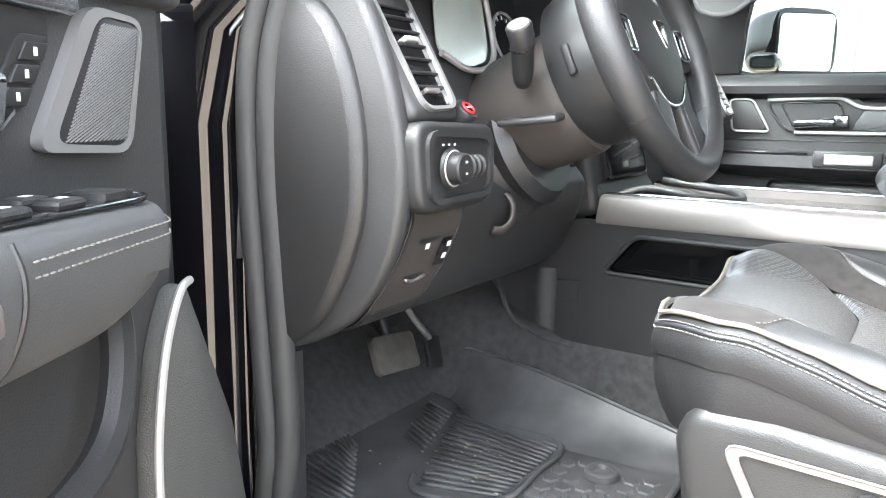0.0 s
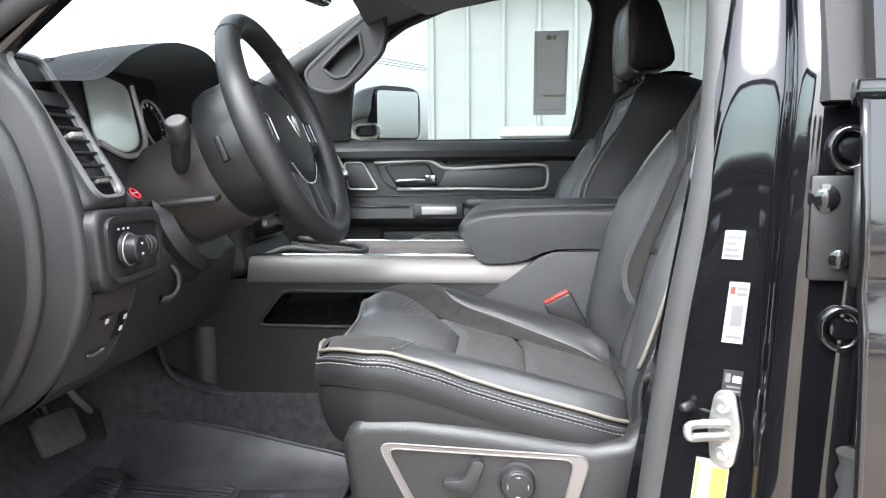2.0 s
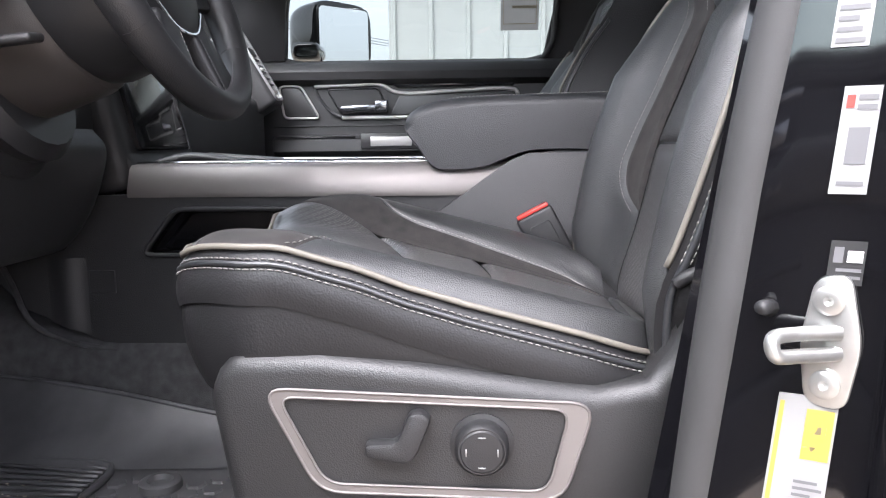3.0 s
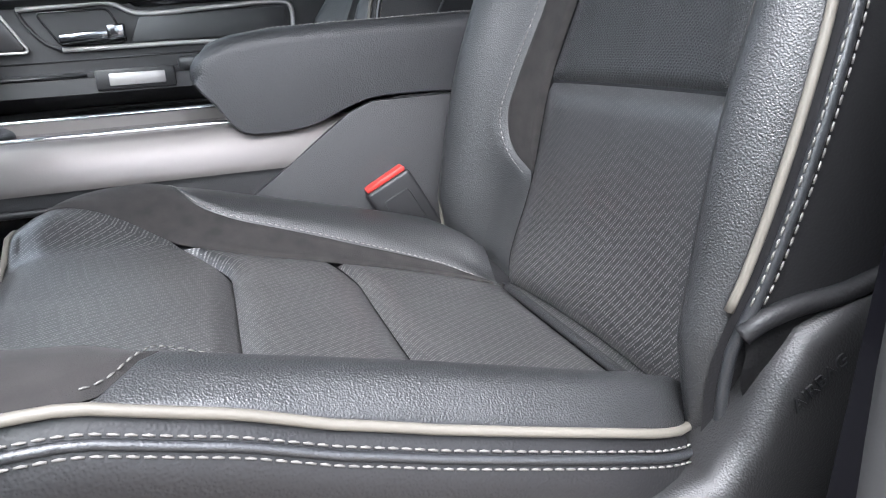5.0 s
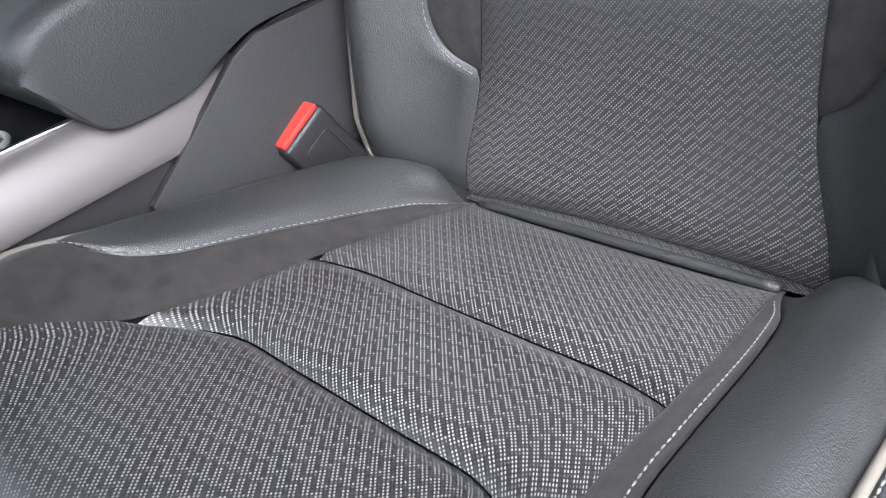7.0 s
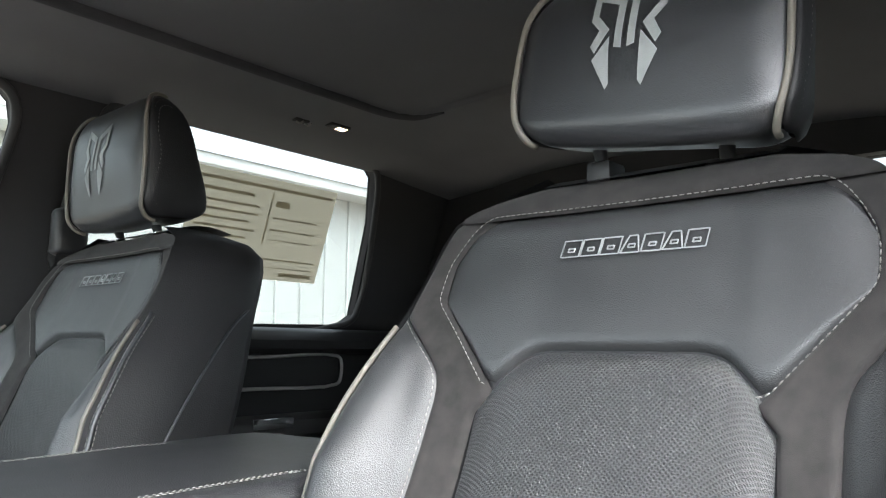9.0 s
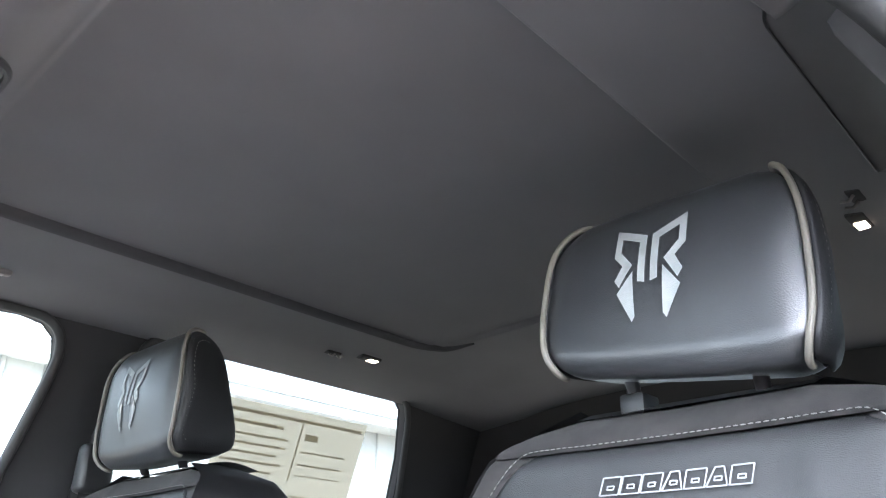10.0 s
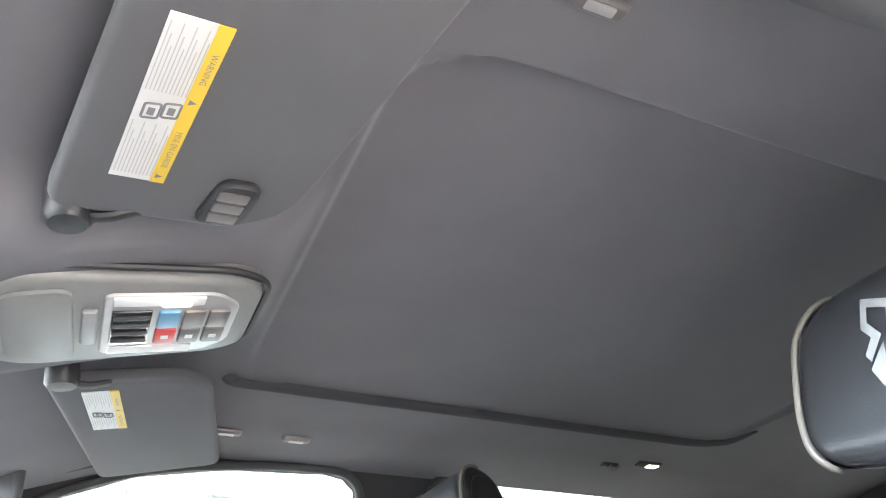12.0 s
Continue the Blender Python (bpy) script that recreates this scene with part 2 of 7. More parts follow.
# ---------------------------------------------------------------- mesh helpers
def thing(name, at, label, category, group="", kind=""):
    """An empty at the base of a thing; its parts keep world measures."""
    ob = new(name)
    ob.empty_display_size = 0.05
    ob.matrix_world = Matrix.Translation(at)
    tagged(ob, label, category, group, kind)
    return ob


def smooth(bm, angle=40):
    for f in bm.faces:
        f.smooth = True
    for e in bm.edges:
        if len(e.link_faces) == 2 and e.calc_face_angle(0) > radians(angle):
            e.smooth = False


def origin_of(ob):
    v = Vector((0, 0, 0))
    while ob is not None:
        v = v + ob.matrix_basis.translation
        ob = ob.parent
    return v


def part(name, bm, material, parent=None, label="", flat=False):
    me = bpy.data.meshes.new(name)
    if not flat:
        smooth(bm)
    if parent is not None:
        bmesh.ops.translate(bm, verts=bm.verts[:], vec=-origin_of(parent))
    bm.to_mesh(me)
    bm.free()
    me.materials.append(material)
    ob = new(name, me)
    if parent is not None:
        ob.parent = parent
    if label:
        ob["label"] = label
    return ob


def solo(name, bm, material, label, category, kind="", group=""):
    return tagged(part(name, bm, material), label, category, group, kind)


def interp(x, xs, ys):
    return float(np.interp(x, xs, ys))


def ease(x, xs, ys):
    """Smooth curve through a few heights."""
    if x <= xs[0]:
        return ys[0]
    for i in range(len(xs) - 1):
        if x <= xs[i + 1]:
            h = xs[i + 1] - xs[i]
            m = [0, 0]
            for k in (0, 1):
                j = i + k
                if 0 < j < len(xs) - 1:
                    m[k] = (ys[j + 1] - ys[j - 1]) / (xs[j + 1] - xs[j - 1])
                else:
                    m[k] = (ys[i + 1] - ys[i]) / h
            t = (x - xs[i]) / h
            return ((2 * t**3 - 3 * t * t + 1) * ys[i] + (t**3 - 2 * t * t + t) * h * m[0]
                    + (-2 * t**3 + 3 * t * t) * ys[i + 1] + (t**3 - t * t) * h * m[1])
    return ys[-1]


def grid(fn, nu, nv, uvscale=None, thick=0.0, wrap_u=False, wrap_v=False, bm=None):
    """A sheet fn(u, v), u and v from 0 to 1; uvs in metres by arc length along the middle lines."""
    bm = bm or bmesh.new()
    nuu, nvv = nu + (0 if wrap_u else 1), nv + (0 if wrap_v else 1)
    P = [[Vector(fn(i / nu, j / nv)) for j in range(nvv)] for i in range(nuu)]
    V = [[bm.verts.new(p) for p in row] for row in P]
    lay = bm.loops.layers.uv.verify()
    au, av = [0.0], [0.0]
    for i in range(nu):
        au.append(au[-1] + (P[(i + 1) % nuu][nvv // 2] - P[i][nvv // 2]).length)
    for j in range(nv):
        av.append(av[-1] + (P[nuu // 2][(j + 1) % nvv] - P[nuu // 2][j]).length)
    faces = []
    for i in range(nu):
        for j in range(nv):
            i2, j2 = (i + 1) % nuu, (j + 1) % nvv
            q = [V[i][j], V[i2][j], V[i2][j2], V[i][j2]]
            if len(set(q)) < 4:
                continue
            try:
                f = bm.faces.new(q)
            except ValueError:
                continue
            for l, (a, b) in zip(f.loops, ((au[i], av[j]), (au[i + 1], av[j]), (au[i + 1], av[j + 1]), (au[i], av[j + 1]))):
                l[lay].uv = (a, b)
            faces.append(f)
    if thick:
        bmesh.ops.solidify(bm, geom=faces, thickness=thick)
    return bm


def rbox(lo, hi, r=0.004, seg=2, bm=None, m=None):
    """A box with rounded edges."""
    b = bmesh.new()
    bmesh.ops.create_cube(b, size=1)
    lo, hi = Vector(lo), Vector(hi)
    for v in b.verts:
        v.co = Vector([lo[i] if v.co[i] < 0 else hi[i] for i in range(3)])
    if r:
        bmesh.ops.bevel(b, geom=b.edges[:], offset=r, segments=seg, affect="EDGES", profile=0.5)
    if m is not None:
        bmesh.ops.transform(b, matrix=m, verts=b.verts[:])
    if bm is None:
        return b
    return join(bm, b)


def join(bm, other):
    me = bpy.data.meshes.new("tmp")
    other.to_mesh(me)
    other.free()
    bm.from_mesh(me)
    bpy.data.meshes.remove(me)
    return bm


def prism(outline, axis, lo, hi, r=0.0, seg=2):
    """A flat outline pushed through along an axis (0 x, 1 y, 2 z); the outline gives the two other coordinates in order."""
    b = bmesh.new()

    def co(p, d):
        q = list(p)
        q.insert(axis, d)
        return q
    lo_v = [b.verts.new(co(p, lo)) for p in outline]
    hi_v = [b.verts.new(co(p, hi)) for p in outline]
    b.faces.new(lo_v)
    b.faces.new(hi_v[::-1])
    n = len(outline)
    for i in range(n):
        b.faces.new((lo_v[i], hi_v[i], hi_v[(i + 1) % n], lo_v[(i + 1) % n]))
    bmesh.ops.recalc_face_normals(b, faces=b.faces[:])
    if r:
        ed = [e for e in b.edges if any(len(f.verts) == n for f in e.link_faces)]
        bmesh.ops.bevel(b, geom=ed, offset=r, segments=seg, affect="EDGES", profile=0.5)
    return b


def curve_pts(pts, n=6, closed=False):
    """Rounds a polyline (Catmull-Rom)."""
    P = [Vector(p) for p in pts]
    out = []
    m = len(P)
    for i in range(m if closed else m - 1):
        p0, p1, p2, p3 = (P[(i - 1) % m], P[i], P[(i + 1) % m], P[(i + 2) % m]) if closed else (P[max(i - 1, 0)], P[i], P[i + 1], P[min(i + 2, m - 1)])
        d0, d1, d2 = max((p1 - p0).length, 1e-9) ** 0.5, max((p2 - p1).length, 1e-9) ** 0.5, max((p3 - p2).length, 1e-9) ** 0.5
        m1 = (p2 - p1) if (p1 - p0).length < 1e-9 else d1 * ((p1 - p0) / d0 - (p2 - p0) / (d0 + d1) + (p2 - p1) / d1)
        m2 = (p2 - p1) if (p3 - p2).length < 1e-9 else d1 * ((p2 - p1) / d1 - (p3 - p1) / (d1 + d2) + (p3 - p2) / d2)
        for k in range(n):
            t = k / n
            out.append((2 * t**3 - 3 * t * t + 1) * p1 + (t**3 - 2 * t * t + t) * m1 + (3 * t * t - 2 * t**3) * p2 + (t**3 - t * t) * m2)
    if not closed:
        out.append(P[-1])
    return out


def tube(path, r, n=8, closed=False, bm=None, flat=1.0, up=(0, 0, 1)):
    """A round bar along a path; r may be a list. flat squeezes it along its second axis."""
    bm = bm or bmesh.new()
    P = [Vector(p) for p in path]
    m = len(P)
    rings = []
    s = None
    for i, p in enumerate(P):
        a = P[(i - 1) % m] if closed or i else P[0]
        b = P[(i + 1) % m] if closed or i < m - 1 else P[-1]
        t = (b - a)
        t = t.normalized() if t.length > 1e-9 else Vector((1, 0, 0))
        if s is None:
            s = t.cross(Vector(up))
            if s.length < 0.2:
                s = t.cross(Vector((0, 1, 0)))
        else:
            s = s - t * s.dot(t)
        s.normalize()
        w = s.cross(t)
        rr = r[i] if isinstance(r, (list, tuple)) else r
        rings.append([bm.verts.new(p + rr * (math.cos(2 * math.pi * k / n) * s + flat * math.sin(2 * math.pi * k / n) * w)) for k in range(n)])
    for i in range(m if closed else m - 1):
        A, B = rings[i], rings[(i + 1) % m]
        for k in range(n):
            bm.faces.new((A[k], A[(k + 1) % n], B[(k + 1) % n], B[k]))
    if not closed:
        bm.faces.new(rings[0][::-1])
        bm.faces.new(rings[-1])
    return bm


def resample(path, step):
    P = [Vector(p) for p in path]
    out, acc = [P[0].copy()], 0.0
    for a, b in zip(P, P[1:]):
        L = (b - a).length
        while acc + step <= L + 1e-12 and L > 0:
            acc += step
            out.append(a + (b - a) * (acc / L))
        acc -= L
    return out


def lettering(text, size, m, depth=0.0):
    """Words in the built-in font, centred, laid on the plane of m (x along, y up, z out)."""
    cu = bpy.data.curves.new("words", "FONT")
    cu.body, cu.size, cu.align_x, cu.align_y, cu.extrude = text, size, "CENTER", "CENTER", depth
    cu.resolution_u = 3
    ob = bpy.data.objects.new("words", cu)
    bm = bmesh.new()
    bm.from_mesh(ob.to_mesh())
    ob.to_mesh_clear()
    bpy.data.objects.remove(ob)
    bpy.data.curves.remove(cu)
    bmesh.ops.transform(bm, matrix=m, verts=bm.verts[:])
    return bm


def stitch(path, pitch=0.0062, size=0.0006, gap=0.32, bm=None):
    """A row of thread stitches along a path."""
    bm = bm or bmesh.new()
    P = resample(path, pitch)
    for a, b in zip(P, P[1:]):
        d = (b - a)
        p, q = a + d * gap / 2, b - d * gap / 2
        tube([p, (p + q) / 2 + Vector((0, 0, size * 0.3)), q], [size * 0.6, size, size * 0.6], 5, bm=bm)
    return bm


def lathe(profile, axis_at, axis_dir, n=24):
    """A turned shape: (distance along the axis, radius)."""
    bm = bmesh.new()
    d = Vector(axis_dir).normalized()
    s = d.cross(Vector((0, 0, 1)))
    if s.length < 1e-3:
        s = Vector((1, 0, 0))
    s.normalize()
    w = d.cross(s)
    c = Vector(axis_at)
    rings = [[bm.verts.new(c + d * h + r * (math.cos(2 * math.pi * k / n) * s + math.sin(2 * math.pi * k / n) * w)) for k in range(n)] for h, r in profile]
    for A, B in zip(rings, rings[1:]):
        for k in range(n):
            bm.faces.new((A[k], A[(k + 1) % n], B[(k + 1) % n], B[k]))
    bm.faces.new(rings[0][::-1])
    bm.faces.new(rings[-1])
    bmesh.ops.recalc_face_normals(bm, faces=bm.faces[:])
    return bm


def rounded(pts, r, n=5):
    """A closed outline with rounded corners (2D)."""
    out = []
    m = len(pts)
    for i in range(m):
        p0, p, p1 = Vector(pts[i - 1]), Vector(pts[i]), Vector(pts[(i + 1) % m])
        a, b = (p0 - p), (p1 - p)
        rr = min(r, a.length * 0.45, b.length * 0.45)
        A, B = p + a.normalized() * rr, p + b.normalized() * rr
        for k in range(n + 1):
            t = k / n
            out.append(tuple((1 - t) ** 2 * A + 2 * t * (1 - t) * p + t * t * B))
    return out


def ring(outer, inner, axis, lo, hi):
    """A flat frame between two outlines of the same number of points."""
    b = bmesh.new()

    def co(p, d):
        q = list(p)
        q.insert(axis, d)
        return q
    n = len(outer)
    L = [[b.verts.new(co(p, d)) for p in o] for d in (lo, hi) for o in (outer, inner)]
    for i in range(n):
        j = (i + 1) % n
        b.faces.new((L[0][i], L[0][j], L[1][j], L[1][i]))
        b.faces.new((L[2][i], L[3][i], L[3][j], L[2][j]))
        b.faces.new((L[0][i], L[2][i], L[2][j], L[0][j]))
        b.faces.new((L[1][i], L[1][j], L[3][j], L[3][i]))
    bmesh.ops.recalc_face_normals(b, faces=b.faces[:])
    return b


def local(o, a, b, c):
    """A frame at o with the axes a, b, c."""
    a, b, c = Vector(a).normalized(), Vector(b).normalized(), Vector(c).normalized()
    return Matrix(((a.x, b.x, c.x, o[0]), (a.y, b.y, c.y, o[1]), (a.z, b.z, c.z, o[2]), (0, 0, 0, 1)))


def put(bm, m):
    bmesh.ops.transform(bm, matrix=m, verts=bm.verts[:])
    return bm


# ---------------------------------------------------------------- ground and distance
def plate(outer, holes, axis, lo, hi, warp=None):
    """A flat sheet with holes, lo to hi thick along the axis; warp bends it."""
    b = bmesh.new()

    def co(p, d):
        q = list(p)
        q.insert(axis, d)
        return q
    for lp in [outer] + holes:
        vs = [b.verts.new(co(p, lo)) for p in lp]
        for i in range(len(vs)):
            b.edges.new((vs[i], vs[(i + 1) % len(vs)]))
    bmesh.ops.triangle_fill(b, use_beauty=True, edges=b.edges[:])
    r = bmesh.ops.extrude_face_region(b, geom=b.faces[:])
    d = Vector((0, 0, 0))
    d[axis] = hi - lo
    bmesh.ops.translate(b, verts=[g for g in r["geom"] if isinstance(g, bmesh.types.BMVert)], vec=d)
    bmesh.ops.recalc_face_normals(b, faces=b.faces[:])
    if warp:
        for v in b.verts:
            v.co = Vector(warp(v.co))
    return b


GROUND = mat("packed_gravel", (0.30, 0.25, 0.20), 0.9, grain=0.8, gscale=60, kind="noise", var=0.25, vscale=0.6)
SIDING = mat("white_metal_siding", (0.46, 0.48, 0.47), 0.5, var=0.04, vscale=0.7)
ROOFING = mat("pale_roof_sheet", (0.60, 0.62, 0.62), 0.5, var=0.06)
WOODP = mat("weathered_pole", (0.22, 0.18, 0.14), 0.9, var=0.2)
GZ = -0.18
solo("ground", grid(lambda u, v: (-400 + 800 * u, -400 + 800 * v, GZ), 8, 8), GROUND, "dusty tan gravel lot under the truck", "ground", "structure")

# shed beyond the passenger side
shed = thing("shed", (4.0, 7.2, GZ), "white metal-clad shed with a low eave", "building")
part("wall", rbox((-0.75, 7.0, GZ), (16, 7.4, 3.15), 0), SIDING, shed)
for k in range(42):
    x = -0.72 + k * 0.4
    part("rib", rbox((x, 6.96, GZ), (x + 0.05, 7.01, 3.12), 0.01, 1), SIDING, shed)
part("eave", rbox((-1.0, 6.6, 3.10), (16.2, 7.5, 3.24), 0.02), ROOFING, shed)
part("roof", prism([(6.55, 3.24), (13, 5.2), (13, 5.3), (6.55, 3.34)], 0, -1.0, 16.2), ROOFING, shed)
tank = thing("bulk_bin", (0.9, 6.2, GZ), "pale lidded bin standing before the shed wall", "bin")
part("body", rbox((0.15, 5.6, GZ), (1.35, 6.4, 1.28), 0.05, 3), SIDING, tank)
part("lid", rbox((0.08, 5.55, 1.27), (1.42, 6.45, 1.36), 0.02), ROOFING, tank)
pole = thing("utility_pole", (-7.2, 25, GZ), "weathered wooden utility pole with a crossarm", "pole")
part("post", tube([(-7.2, 25, GZ), (-7.2, 25, 5.6)], [0.14, 0.10], 10), WOODP, pole)
part("crossarm", rbox((-7.9, 24.95, 5.0), (-6.5, 25.05, 5.12), 0.01), WOODP, pole)
for k, x in enumerate((-7.8, -7.2, -6.6)):
    w = thing("overhead_wire", (x, 25, 5.15), "thin black overhead wire", "wire", "overhead wires")
    part("cable", tube(curve_pts([(x - 14, 8, 7.5), (x - 7, 16, 5.9), (x, 25, 5.15), (x + 9, 45, 5.6)], 8), 0.012, 5), PLASTIC_D, w)

# trees and a parked pickup on the driver side, mirrored in the paint
LEAF = mat("tree_leaves", (0.055, 0.075, 0.035), 0.8, var=0.4, vscale=3)
rng = random.Random(3)
for k in range(9):
    tx, ty = -34 + 9.5 * k + rng.uniform(-2, 2), -52 + rng.uniform(-6, 6)
    tree = thing("tree", (tx, ty, GZ), "leafy green tree at the edge of the lot", "tree", "trees along the lot")
    h = rng.uniform(5.5, 8.5)
    part("trunk", tube([(tx, ty, GZ), (tx + 0.1, ty, h * 0.35), (tx, ty + 0.2, h * 0.62)], [0.28, 0.2, 0.1], 8), WOODP, tree)
    crown = bmesh.new()
    for q in range(170):
        a, b, d = rng.uniform(0, 6.283), rng.uniform(-0.8, 1.0), rng.uniform(0.45, 1.0)
        p = Vector((math.cos(a) * math.cos(b) * 2.6 * d, math.sin(a) * math.cos(b) * 2.6 * d, math.sin(b) * h * 0.36 * d)) + Vector((tx, ty, h * 0.62))
        m3 = Matrix.Translation(p) @ Euler((rng.uniform(0, 3), rng.uniform(0, 3), 0)).to_matrix().to_4x4() @ Matrix.Scale(rng.uniform(0.25, 0.6), 4)
        vs = [crown.verts.new(m3 @ Vector(v)) for v in ((-1, -0.4, 0), (0.2, -0.8, 0.2), (1, 0.1, -0.1), (0.3, 0.8, 0.2), (-0.7, 0.6, 0))]
        crown.faces.new(vs)
    part("crown", crown, LEAF, tree)
WPAINT = mat("white_car_paint", (0.62, 0.62, 0.61), 0.25, var=0.04, coat=0.8)
px, py = 4.6, -13.0
truck = thing("white_pickup", (px, py, GZ), "white crew-cab pickup parked across the lot", "pickup truck")
part("body", prism([(px - 2.9, 0.30), (px - 2.9, 0.98), (px - 1.5, 1.06), (px + 2.9, 1.06), (px + 2.9, 0.32)], 1, py - 0.95, py + 0.95, 0.05, 2), WPAINT, truck)
part("cab", prism([(px - 1.55, 1.05), (px - 0.85, 1.66), (px + 0.75, 1.68), (px + 0.98, 1.05)], 1, py - 0.82, py + 0.82, 0.05, 2), WPAINT, truck)
for a, b in ((-1.15, -0.28), (-0.20, 0.62)):
    part("window", prism([(px + a, 1.10), (px + a + (0.42 if a < -1 else 0.03), 1.56), (px + b, 1.57), (px + b + (0.0 if a < -1 else 0.14), 1.10)], 1, py + 0.815, py + 0.835), PIANO, truck, "dark side window")
for x in (px - 1.95, px + 1.85):
    wheel_ = part("wheel", lathe([(-0.13, 0.30), (-0.12, 0.40), (0.12, 0.40), (0.13, 0.30)], (x, py + 0.86, GZ + 0.40), (0, 1, 0), 24), RUBBER, truck)
    part("rim", lathe([(0.10, 0.26), (0.12, 0.25), (0.10, 0.05), (0.12, 0.001)], (x, py + 0.86, GZ + 0.40), (0, 1, 0), 20), SATIN, wheel_)
part("bumper", rbox((px - 3.02, py - 0.93, 0.28), (px - 2.86, py + 0.93, 0.52), 0.05), SATIN, truck)

# ---------------------------------------------------------------- cab shell
def glass_y(z, side=1):
    return side * (0.86 - 0.36 * max(0.0, z - 1.10))


FRONT_WIN = [(-0.368, 1.110), (0.348, 1.110), (0.379, 1.264), (0.404, 1.430), (0.406, 1.470), (0.395, 1.505), (0.370, 1.524), (0.330, 1.530), (0.133, 1.521), (-0.029, 1.495), (-0.16, 1.447), (-0.267, 1.379), (-0.330, 1.315), (-0.350, 1.234)]
REAR_WIN = [(0.56, 1.118), (1.31, 1.132), (1.345, 1.16), (1.322, 1.41), (1.290, 1.525), (1.255, 1.550), (1.19, 1.560), (0.95, 1.565), (0.70, 1.555), (0.60, 1.545), (0.56, 1.52)]


def side_upper(side, name):
    warp = lambda p: (p.x, side * (p.y - 0.36 * max(0.0, p.z - 1.10)), p.z)
    outer = [(-0.95, 1.09), (1.62, 1.09), (1.60, 1.60), (-0.10, 1.60), (-0.22, 1.50), (-0.50, 1.33), (-0.80, 1.18)]
    b = plate(outer, [FRONT_WIN, REAR_WIN], 1, 0.852, 0.880, warp)
    return solo(name, b, LINER_P, "dark knit-trimmed window surround and pillars", "side wall", "structure")


side_upper(1, "wall_passenger")
# driver side: only the rear part is closed, the front doorway stands open
warp_d = lambda p: (p.x, -(p.y - 0.36 * max(0.0, p.z - 1.10)), p.z)
solo("wall_driver_rear", plate([(0.44, 1.09), (1.62, 1.09), (1.60, 1.60), (0.46, 1.60)], [REAR_WIN], 1, 0.845, 0.885, warp_d), LINER_P, "dark knit-trimmed rear window surround", "side wall", "structure")


def pane(name, outline, side, label, m=None):
    b = bmesh.new()
    b.faces.new([b.verts.new((x, glass_y(z, side) + side * 0.012, z)) for x, z in outline])
    ob = solo(name, b, m or GLASS, label, "window pane", "structure")
    ob.visible_shadow = False
    return ob


pane("window_1", FRONT_WIN, 1, "lightly tinted passenger door window glass", GLASS_S)
pane("window_2", REAR_WIN, 1, "tinted rear door window glass", GLASS_T)
pane("window_3", REAR_WIN, -1, "tinted rear door window glass", GLASS_T)


def seal_loop(outline, side, name):
    b = tube(curve_pts([(x, glass_y(z, side) - side * 0.017, z) for x, z in outline], 3, True), 0.009, 8, closed=True)
    return solo(name, b, RUBBER, "black rubber window seal", "seal", "structure")


seal_loop(FRONT_WIN, 1, "trim_1")
seal_loop(REAR_WIN, 1, "trim_2")
seal_loop(REAR_WIN, -1, "trim_3")

# windshield
ws = bmesh.new()
bmesh.ops.contextual_create(ws, geom=[ws.verts.new(p) for p in ((-1.02, -0.80, 1.08), (-1.02, 0.80, 1.08), (-0.24, 0.66, 1.475), (-0.24, -0.66, 1.475))])
ob = solo("window_4", ws, GLASS_W, "clear raked windshield glass", "windshield", "structure")
ob.visible_shadow = False
for s in (-1, 1):
    path = curve_pts([(-1.00, s * 0.80, 1.07), (-0.72, s * 0.765, 1.215), (-0.46, s * 0.725, 1.36), (-0.24, s * 0.675, 1.47), (-0.10, s * 0.66, 1.52)], 6)
    solo("pillar_trim_%d" % (1 if s < 0 else 2), tube(path, [0.05] * len(path), 12, flat=0.62), LINER_P, "dark knit-covered windshield pillar trim", "pillar trim", "structure")


# headliner
def liner_z(x, y):
    a = abs(y)
    z = 1.578 - 0.030 * (min(a, 0.55) / 0.55) ** 4 - 0.10 * max(0.0, a - 0.56)
    fx = interp(x, [-0.26, -0.10, 0.05], [-0.105, -0.05, 0.0])
    z += fx - 0.08 * max(0, x - 1.3)
    # recessed middle with rounded corners
    dx = max(0.085 - x, x - 1.10)
    dy = a - 0.395
    r = 0.10
    qx, qy = max(dx + r, 0), max(dy + r, 0)
    d = math.hypot(qx, qy) - r + min(max(dx + r, dy + r), 0)
    t = min(1, max(0, -d / 0.015))
    # swelling round the overhead console
    by, bx = min(1, max(0, (0.205 - a) / 0.07)), min(1, max(0, (0.085 - x) / 0.05))
    z -= 0.056 * by * by * (3 - 2 * by) * bx * bx * (3 - 2 * bx)
    return z + interp(y, [-0.35, 0.35], [0.022, 0.006]) * t * t * (3 - 2 * t)


ys = sorted(set([round(v, 4) for v in np.linspace(-0.70, 0.70, 71)] + [s * (0.395 - k * 0.0028) for s in (-1, 1) for k in range(-1, 10)]))
xs = sorted(set([round(v, 4) for v in np.linspace(-0.26, 1.62, 80)] + [0.085 + k * 0.0028 for k in range(-1, 10)] + [1.10 - k * 0.0028 for k in range(-1, 10)]))
b = grid(lambda u, v: (xs[int(round(u * (len(xs) - 1)))], ys[int(round(v * (len(ys) - 1)))], liner_z(xs[int(round(u * (len(xs) - 1)))], ys[int(round(v * (len(ys) - 1)))])), len(xs) - 1, len(ys) - 1)
solo("ceiling", b, LINER, "dark charcoal knit headliner with a recessed middle panel", "headliner", "structure")
